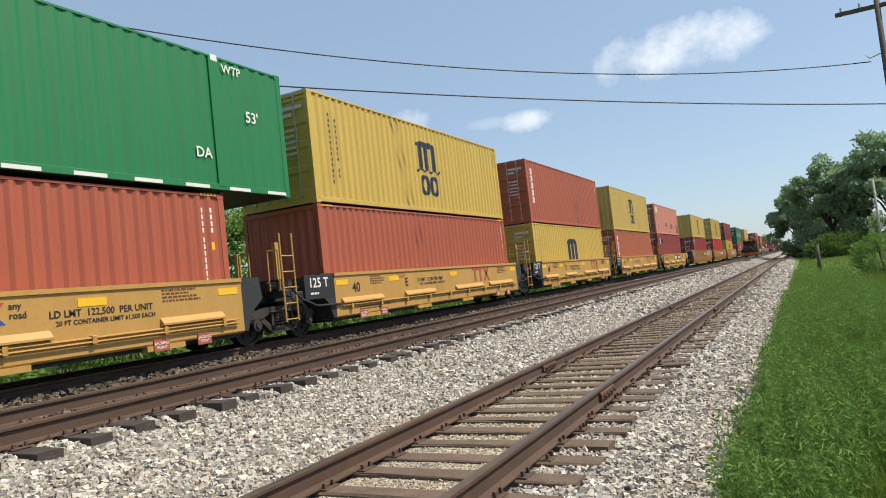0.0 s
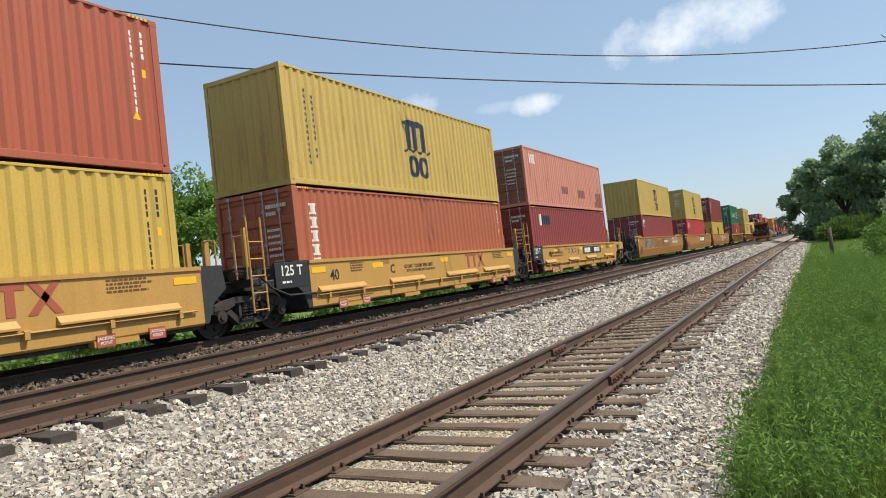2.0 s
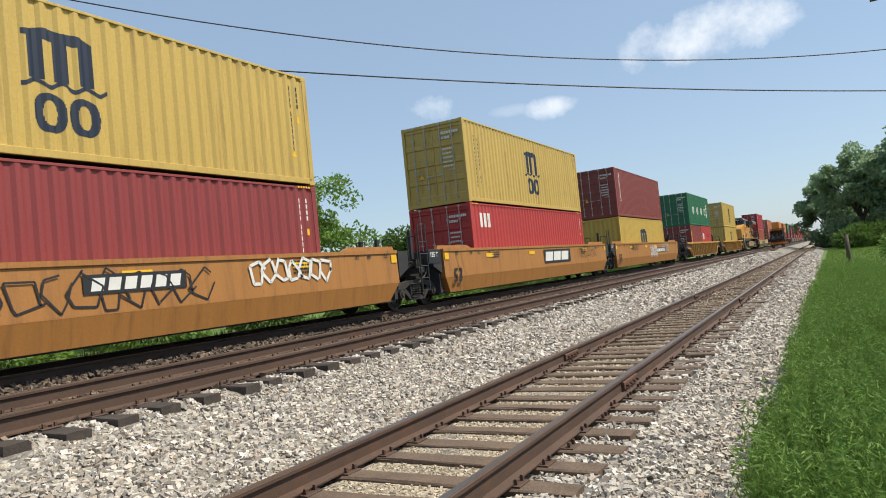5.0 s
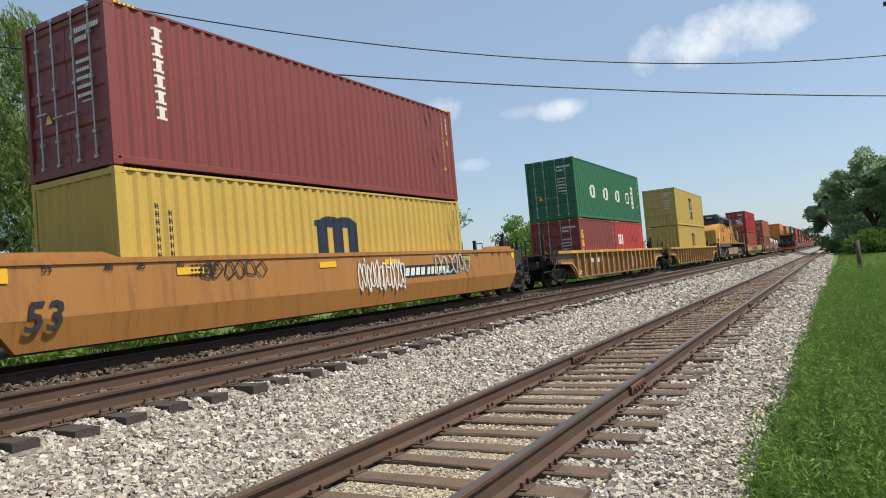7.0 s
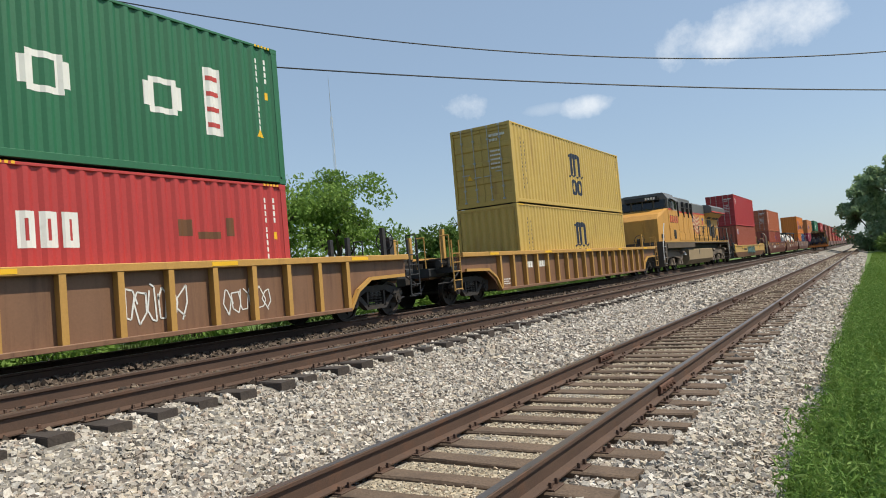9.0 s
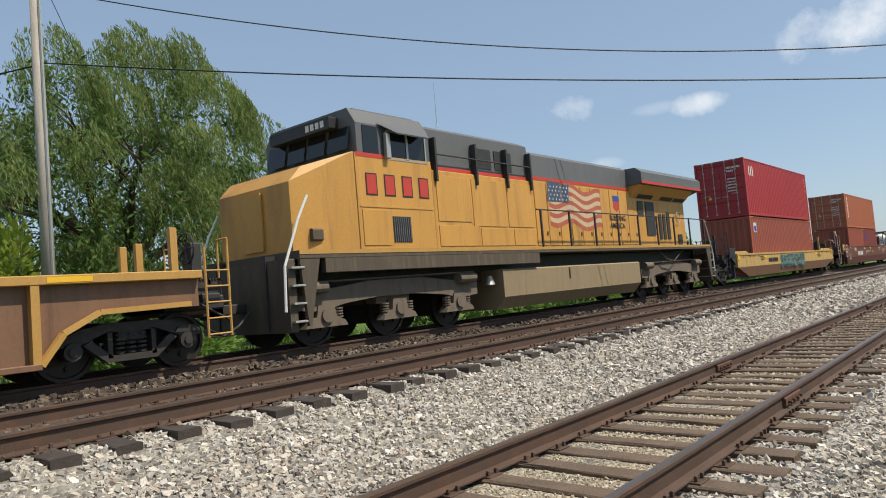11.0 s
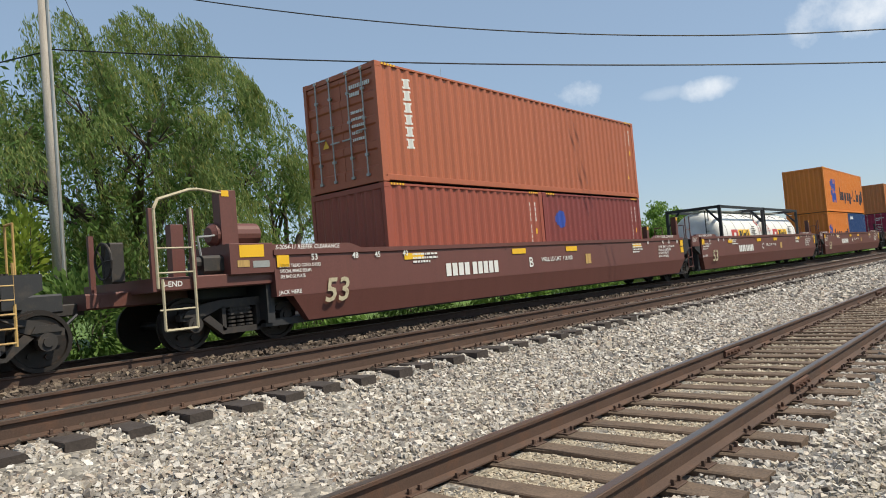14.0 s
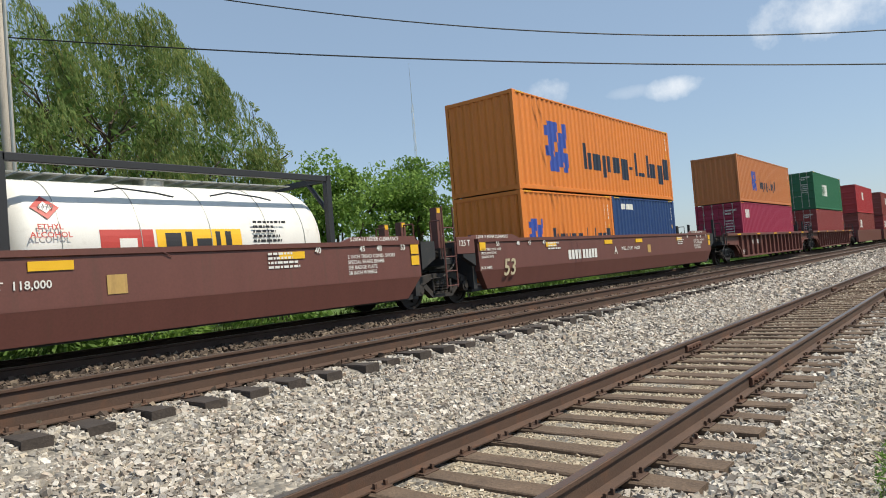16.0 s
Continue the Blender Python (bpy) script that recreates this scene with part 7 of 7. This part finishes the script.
def mast():
    root = thing("radio_mast", "slender grey lattice radio mast far away", "mast", pose(-222.3, 266.6, -0.5))
    g = Geo()
    for k in range(3):
        a = 2 * math.pi * k / 3
        x, y = 0.6 * math.cos(a), 0.6 * math.sin(a)
        g.rod((x, y, 0), (x, y, 86), 0.07, 4)
        x2, y2 = 0.6 * math.cos(a + 2.094), 0.6 * math.sin(a + 2.094)
        for i in range(43):
            g.rod((x, y, 2 * i), (x2, y2, 2 * i + 2), 0.04, 3)
    part("lattice", g, "galvanised", root)
    part("antenna", Geo().rod((0, 0, 86), (0, 0, 107), 0.16, 5, 0.07), "galvanised", root)


mast()


# ---- trees ----
def leaves(name, spots, size, slim, material, parent, seed, hang=None):
    """Many small leaves as bent quads, one mesh."""
    rng = np.random.default_rng(seed)
    c = np.array(spots)
    n = len(c)
    d = rng.normal(size=(n, 3))
    if hang is not None:
        d = d * 0.35 + np.array(hang)
    d /= np.linalg.norm(d, axis=1)[:, None]
    e = np.cross(d, rng.normal(size=(n, 3)))
    e /= np.linalg.norm(e, axis=1)[:, None] + 1e-9
    s = size * rng.uniform(0.6, 1.3, (n, 1))
    v = np.stack([c - d * s, c + e * s * slim, c + d * s, c - e * s * slim], 1).reshape(-1, 3)
    f = np.arange(4 * n, dtype=np.int32)
    me = bpy.data.meshes.new(name)
    me.vertices.add(4 * n)
    me.vertices.foreach_set("co", v.ravel())
    me.loops.add(4 * n)
    me.loops.foreach_set("vertex_index", f)
    me.polygons.add(n)
    me.polygons.foreach_set("loop_start", np.arange(0, 4 * n, 4, dtype=np.int32))
    me.update(calc_edges=True)
    return tagged(part(name, me, material, parent), kind="stuff")


def limbs(g, base, tip, r, depth, q, tips, bend=0.35):
    a, b = Vector(base), Vector(tip)
    mid = a.lerp(b, 0.5) + Vector((q.uniform(-1, 1), q.uniform(-1, 1), q.uniform(-0.3, 0.6))) * (b - a).length * 0.12
    g.rod(a, mid, r, 7, r * 0.8)
    g.rod(mid, b, r * 0.8, 7, r * 0.55)
    if depth == 0:
        tips.append(b)
        return
    for _ in range(3 if depth > 1 else 4):
        d = (b - a).normalized() + Vector((q.uniform(-1, 1), q.uniform(-1, 1), q.uniform(-0.35, 0.6))) * (0.6 + bend)
        s = a.lerp(b, q.uniform(0.55, 1.0))
        limbs(g, s, s + d.normalized() * (b - a).length * q.uniform(0.38, 0.6), r * 0.42, depth - 1, q, tips, bend)


def tree(name, label, x, y, high, wide, leaf_mat, many, leaf_size, seed, bare=False, base=-0.5, low=0.25):
    q = random.Random(seed)
    root = thing(name, label, "tree", pose(x, y, base))
    g, tips = Geo(), []
    h = high - base
    g.rod((0, 0, -0.2), (0.1, 0.1, h * 0.3), 0.045 * h * 0.6, 10, 0.03 * h * 0.6)
    for i in range(6):
        a = 2 * math.pi * i / 6 + q.uniform(-0.4, 0.4)
        r = wide * q.uniform(0.3, 0.5)
        limbs(g, (0.1, 0.1, h * q.uniform(0.18, 0.3)), (r * math.cos(a), r * math.sin(a), h * q.uniform(0.42, 0.6)), 0.010 * h, 2 if not bare else 3, q, tips)
    limbs(g, (0.1, 0.1, h * 0.28), (0.2, 0, h * 0.62), 0.011 * h, 2, q, tips)
    part("trunk", g, "bark", root)
    if many:
        rng = np.random.default_rng(seed)
        spots = []
        clumps = []
        for i in range(46):
            u, a = rng.uniform(low, 1), rng.uniform(0, 2 * math.pi)
            env = math.sin(math.pi * min(1, (u - low) / (1 - low) * 0.86 + 0.12)) ** 0.6
            rr = wide * env * rng.uniform(0.55, 1.0)
            clumps.append((rr * math.cos(a), rr * math.sin(a), h * u * 0.97, wide * rng.uniform(0.16, 0.34)))
        if bare:
            clumps = []
            tips = tips * 2
        for t in tips[::2]:
            clumps.append((t.x, t.y, min(t.z, h * 0.95), wide * (0.2 if not bare else 0.05)))
        per = max(1, many // len(clumps))
        for cx, cy, cz, cr in clumps:
            d = rng.normal(size=(per, 3))
            d /= np.linalg.norm(d, axis=1)[:, None]
            spots.append(np.array((cx, cy, cz)) + d * cr * rng.uniform(0.5, 1.08, (per, 1)) * np.array((1, 1, 0.72)))
        leaves("crown", np.concatenate(spots), leaf_size, 0.55, leaf_mat, root, seed)
    return root


def willow(x, y, high, wide, seed):
    q = random.Random(seed)
    root = thing("willow_tree", "large weeping willow with drooping pale green strands", "tree", pose(x, y, -0.4))
    g, tips = Geo(), []
    g.rod((0, 0, -0.2), (0.3, 0.2, 3.2), 0.55, 12, 0.42)
    for i in range(8):
        a = 2 * math.pi * i / 8 + q.uniform(-0.3, 0.3)
        r = wide * q.uniform(0.3, 0.5)
        limbs(g, (0.3, 0.2, 2.6 + q.uniform(0, 0.8)), (r * math.cos(a), r * math.sin(a), high * q.uniform(0.38, 0.56)), 0.22, 2, q, tips)
    part("trunk", g, "bark", root)
    rng = np.random.default_rng(seed)
    spots = []
    heads = []
    for i in range(150):
        a, up = rng.uniform(0, 2 * math.pi), rng.uniform(0.16, 1.0)
        bulge = math.sqrt(max(0.0, 1 - ((up - 0.42) / 0.60) ** 2))
        rr = wide * bulge * (rng.uniform(0.72, 1.0) if i % 3 else rng.uniform(0.1, 0.8))
        heads.append((rr * math.cos(a), rr * math.sin(a), high * up * rng.uniform(0.95, 1.02), rng.uniform(0.5, 1.15)))
    for hx_, hy_, hz, hr in heads:
        lean = (0.45 * hx_ / wide, 0.45 * hy_ / wide + 0.45)
        long_ = rng.uniform(0.9, 2.7)
        for k in range(46):
            a, rr = rng.uniform(0, 2 * math.pi), hr * math.sqrt(rng.uniform(0, 1))
            px, py = hx_ + rr * math.cos(a), hy_ + rr * math.sin(a)
            top = hz - 0.7 * (rr / hr) ** 2 + rng.normal(0, 0.06)
            length = min(long_ * rng.uniform(0.55, 1.15), top - 0.3)
            m = max(4, int(length / 0.062))
            s = np.linspace(0, 1, m)
            arch = np.sqrt(s) * length * 0.45
            pts = np.stack([px + lean[0] * arch + rng.normal(0, 0.045, m), py + lean[1] * arch + rng.normal(0, 0.045, m), top - length * s ** 1.5], 1)
            spots.append(pts)
    leaves("crown", np.concatenate(spots), 0.105, 0.20, "willow_leaf", root, seed, hang=(0.15, 0.15, -1.0))
    # inner leaves in a darker green: the crown's inside shade is put into colour
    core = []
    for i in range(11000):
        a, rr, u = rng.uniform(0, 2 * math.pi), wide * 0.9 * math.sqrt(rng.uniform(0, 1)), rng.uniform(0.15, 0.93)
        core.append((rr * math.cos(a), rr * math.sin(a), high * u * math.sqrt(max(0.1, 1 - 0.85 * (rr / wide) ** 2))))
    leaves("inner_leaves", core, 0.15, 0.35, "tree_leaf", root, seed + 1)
    return root


willow(-27.9, 12.6, 13.3, 8.1, 21)
tree("tree", "half-bare tree with thin twigs and sparse leaves", -28.2, 20.7, 11.1, 4.2, "willow_leaf", 1700, 0.09, 31, bare=True)
tree("tree", "leafy bright green tree behind the line", -33.4, 31.1, 9.2, 4.4, "bright_leaf", 15000, 0.15, 32, low=0.1)
tree("tree", "leafy bright green tree behind the line", -32.8, 38.8, 10.4, 5.0, "bright_leaf", 17000, 0.15, 33, low=0.1)
tree("bare_tree", "bare twiggy tree with few leaves", -32.6, 58.2, 10.5, 4.0, "bright_leaf", 900, 0.12, 34, bare=True)
tree("tree", "small green tree behind the line", -32.5, 76.6, 7.8, 4.0, "bright_leaf", 9000, 0.17, 35, low=0.08)
tree("tree", "small green tree behind the line", -34.6, 55.9, 6.2, 4.0, "tree_leaf", 9000, 0.17, 36, low=0.08)
tree("tree", "leafy green tree at the end of the tree line", -32.5, 2.3, 10.5, 5.8, "tree_leaf", 14000, 0.17, 37, low=0.1)
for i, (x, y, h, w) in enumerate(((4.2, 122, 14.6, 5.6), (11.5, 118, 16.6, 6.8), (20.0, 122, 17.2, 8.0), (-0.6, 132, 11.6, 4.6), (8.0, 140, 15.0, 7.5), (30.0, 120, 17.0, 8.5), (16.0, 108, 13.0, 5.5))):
    tree("tree", "dense broadleaf tree beside the field, its dark green paled for haze", x + 0.8, y, h, w, "dark_leaf", 15000, 0.30, 50 + i, low=0.02)


def shrub(x, y, high, wide, mat, seed, many=2600, size=0.09, label="low leafy green shrub at the edge of the line"):
    q = random.Random(seed)
    root = thing("shrub", label, "shrub", pose(x, y, -0.5))
    g = Geo()
    for i in range(9):
        a = q.uniform(0, 6.28)
        g.rod((0, 0, 0), (wide * 0.6 * math.cos(a), wide * 0.6 * math.sin(a), high * q.uniform(0.5, 0.9)), 0.03, 5, 0.01)
    part("stem", g, "bark", root)
    rng = np.random.default_rng(seed)
    d = rng.normal(size=(many, 3))
    d /= np.linalg.norm(d, axis=1)[:, None]
    c = d * rng.uniform(0.4, 1.0, (many, 1)) ** 0.6 * np.array((wide, wide, high * 0.55)) + np.array((0, 0, high * 0.5))
    c[:, 2] += 0.25 * np.sin(c[:, 0] * 3.1) * np.sin(c[:, 1] * 2.7)
    leaves("foliage", np.maximum(c, np.array((-99, -99, 0.02))), size, 0.5, mat, root, seed)


q_ = random.Random(77)
# shrubs at the far trees' foot: darker leaves carry the shadow there
for i in range(14):
    shrub(2.5 + 2.4 * i + q_.uniform(-1, 1), 104 + q_.uniform(-4, 6), q_.uniform(2.0, 4.0), q_.uniform(1.6, 3.0), "tree_leaf", 300 + i, 1600, 0.22)
for i in range(30):
    shrub(-22.3 + q_.uniform(-4, 3), -2 + 4.2 * i + q_.uniform(-1.5, 1.5), q_.uniform(1.2, 3.4), q_.uniform(1.4, 2.6), q_.choice(("bright_leaf", "tree_leaf", "weed_leaf")), 100 + i, 2600, 0.12)
shrub(-22.1, 7.2, 4.8, 0.7, "vine_leaf", 77, 1500, 0.13, "yellow-green leafy vine climbing beside the pole")
shrub(3.7, 40.0, 2.0, 1.5, "weed_leaf", 140, 4000, 0.07)
shrub(6.5, 44.0, 2.2, 2.0, "tree_leaf", 141, 4000, 0.09)
for i in range(26):
    shrub(-70 + q_.uniform(-25, 10), -30 + 22 * i, q_.uniform(4, 8), q_.uniform(7, 12), "tree_leaf", 160 + i, 1500, 0.5)
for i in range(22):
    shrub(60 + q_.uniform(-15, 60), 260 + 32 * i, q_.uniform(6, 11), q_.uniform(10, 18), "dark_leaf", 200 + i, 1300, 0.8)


# ---- grass ----
def grass(name, label, spots, mat, high, wide, seed, lean=0.35):
    """Upright bent blades, two quads each."""
    rng = np.random.default_rng(seed)
    c = np.array(spots)
    n = len(c)
    a = rng.uniform(0, 2 * np.pi, n)
    side = np.stack([np.cos(a), np.sin(a), np.zeros(n)], 1) * (wide * rng.uniform(0.6, 1.3, (n, 1)))
    b = rng.uniform(0, 2 * np.pi, n)
    h = high * rng.uniform(0.45, 1.15, (n, 1)) * c[:, 3:4]
    tip = np.stack([np.cos(b), np.sin(b), np.zeros(n)], 1) * lean * rng.uniform(0.1, 1, (n, 1)) * h
    up = np.array((0, 0, 1.0)) * h
    p = c[:, :3]
    v = np.stack([p - side, p + side, p + up * 0.55 + tip * 0.35 + side * 0.75, p + up * 0.55 + tip * 0.35 - side * 0.75, p + up + tip], 1).reshape(-1, 3)
    k = 5 * np.arange(n)
    loops = np.stack([k, k + 1, k + 2, k + 3, k + 3, k + 2, k + 4], 1).ravel().astype(np.int32)
    starts = np.stack([7 * np.arange(n), 7 * np.arange(n) + 4], 1).ravel().astype(np.int32)
    me = bpy.data.meshes.new(name)
    me.vertices.add(5 * n)
    me.vertices.foreach_set("co", v.ravel())
    me.loops.add(len(loops))
    me.loops.foreach_set("vertex_index", loops)
    me.polygons.add(len(starts))
    me.polygons.foreach_set("loop_start", starts)
    me.update(calc_edges=True)
    return tagged(part(name, me, mat), label, "grass", kind="stuff")


def edge(y):
    return -0.63 + 0.006 * y + 0.14 * noise.noise((y * 0.9, 2.0, 0)) + 0.10 * noise.noise((y * 3.1, 5.0, 0))


q_ = random.Random(9)
blades, weeds = [], []
for y0, y1, many, reach in ((4.1, 9, 3800, 2.6), (9, 18, 1900, 3.2), (18, 40, 450, 6.5), (40, 110, 60, 14)):
    for _ in range(int(many * reach * (y1 - y0))):
        y = q_.uniform(y0, y1)
        x = edge(y) + (q_.random() ** 1.25) * reach
        inside = min(1.0, 0.45 + (x - edge(y)) * 1.1)
        clump = 0.75 + 0.5 * noise.noise((x * 1.3, y * 1.3, 3.0))
        blades.append((x, y, -0.52, max(0.3, inside * clump) * (1.0 if y < 40 else 0.8)))
grass("grass", "tall bright green grass along the ballast edge", blades, "grass_leaf", 0.42, 0.0042, 4, 0.55)
for y0, y1, many in ((4.4, 10, 95), (10, 24, 48), (24, 45, 12)):
    for _ in range(int(many * 2.6 * (y1 - y0))):
        y = q_.uniform(y0, y1)
        x = edge(y) + 0.05 + q_.random() ** 1.1 * 2.6
        if noise.noise((x * 0.8, y * 0.5, 8.0)) < -0.42:
            continue
        weeds.append((x, y, q_.uniform(0.35, 0.72)))
spots, stems = [], []
rng_w = np.random.default_rng(12)
for x, y, h in weeds:
    stems.append((x, y, -0.52, h / 0.6))
    m = int(h * 130)
    s = np.sort(rng_w.uniform(0.12, 1, m))
    r = 0.13 * (1.08 - s)
    a = rng_w.uniform(0, 6.28, m)
    spots.append(np.stack([x + r * np.cos(a), y + r * np.sin(a), -0.52 + h * s], 1))
leaves("weed_leaves", np.concatenate(spots), 0.034, 0.17, "weed_leaf", None, 13)
tagged(bpy.data.objects["weed_leaves"], "feathery green weeds among the grass", "weeds", kind="stuff")
grass("weed_stems", "thin green weed stems among the grass", stems, "weed_leaf", 0.6, 0.004, 14, 0.15)
low = []
for _ in range(9000):
    low.append((q_.uniform(-25, -17.6), q_.uniform(-4, 60), -0.5, q_.uniform(0.6, 1.3)))
grass("verge_grass", "rough green grass behind the main track", low, "verge_leaf", 0.45, 0.025, 15)


# ---- what moves ----
def motions():
    for ob, along, z in MOVING:
        if ob.name.startswith(("well_car", "locomotive")):
            to_height(ob, 0.952)
    for ob, along, z in MOVING:
        walk(ob, [(t, pose(MAIN_X, along - s, z)) for t, s in ROLLED])
    # the wheels roll with the train: one turn of keys for each size of wheel
    for radius in (0.43, 0.533):
        sets = [w for w in WHEELSETS if abs(w.matrix_parent_inverse.translation.z - radius) < 0.01]
        speed = 262.4 / 16 / radius
        turn = math.degrees(speed) / FPS
        walk(sets[0], [(i / FPS, pose(0, 0, 0, turn * i)) for i in range(16 * FPS + 1)])
        keys = sets[0].animation_data
        for w in sets[1:]:
            w.rotation_mode = "QUATERNION"
            w.animation_data_create()
            w.animation_data.action = keys.action
            w.animation_data.action_slot = keys.action_slot


motions()
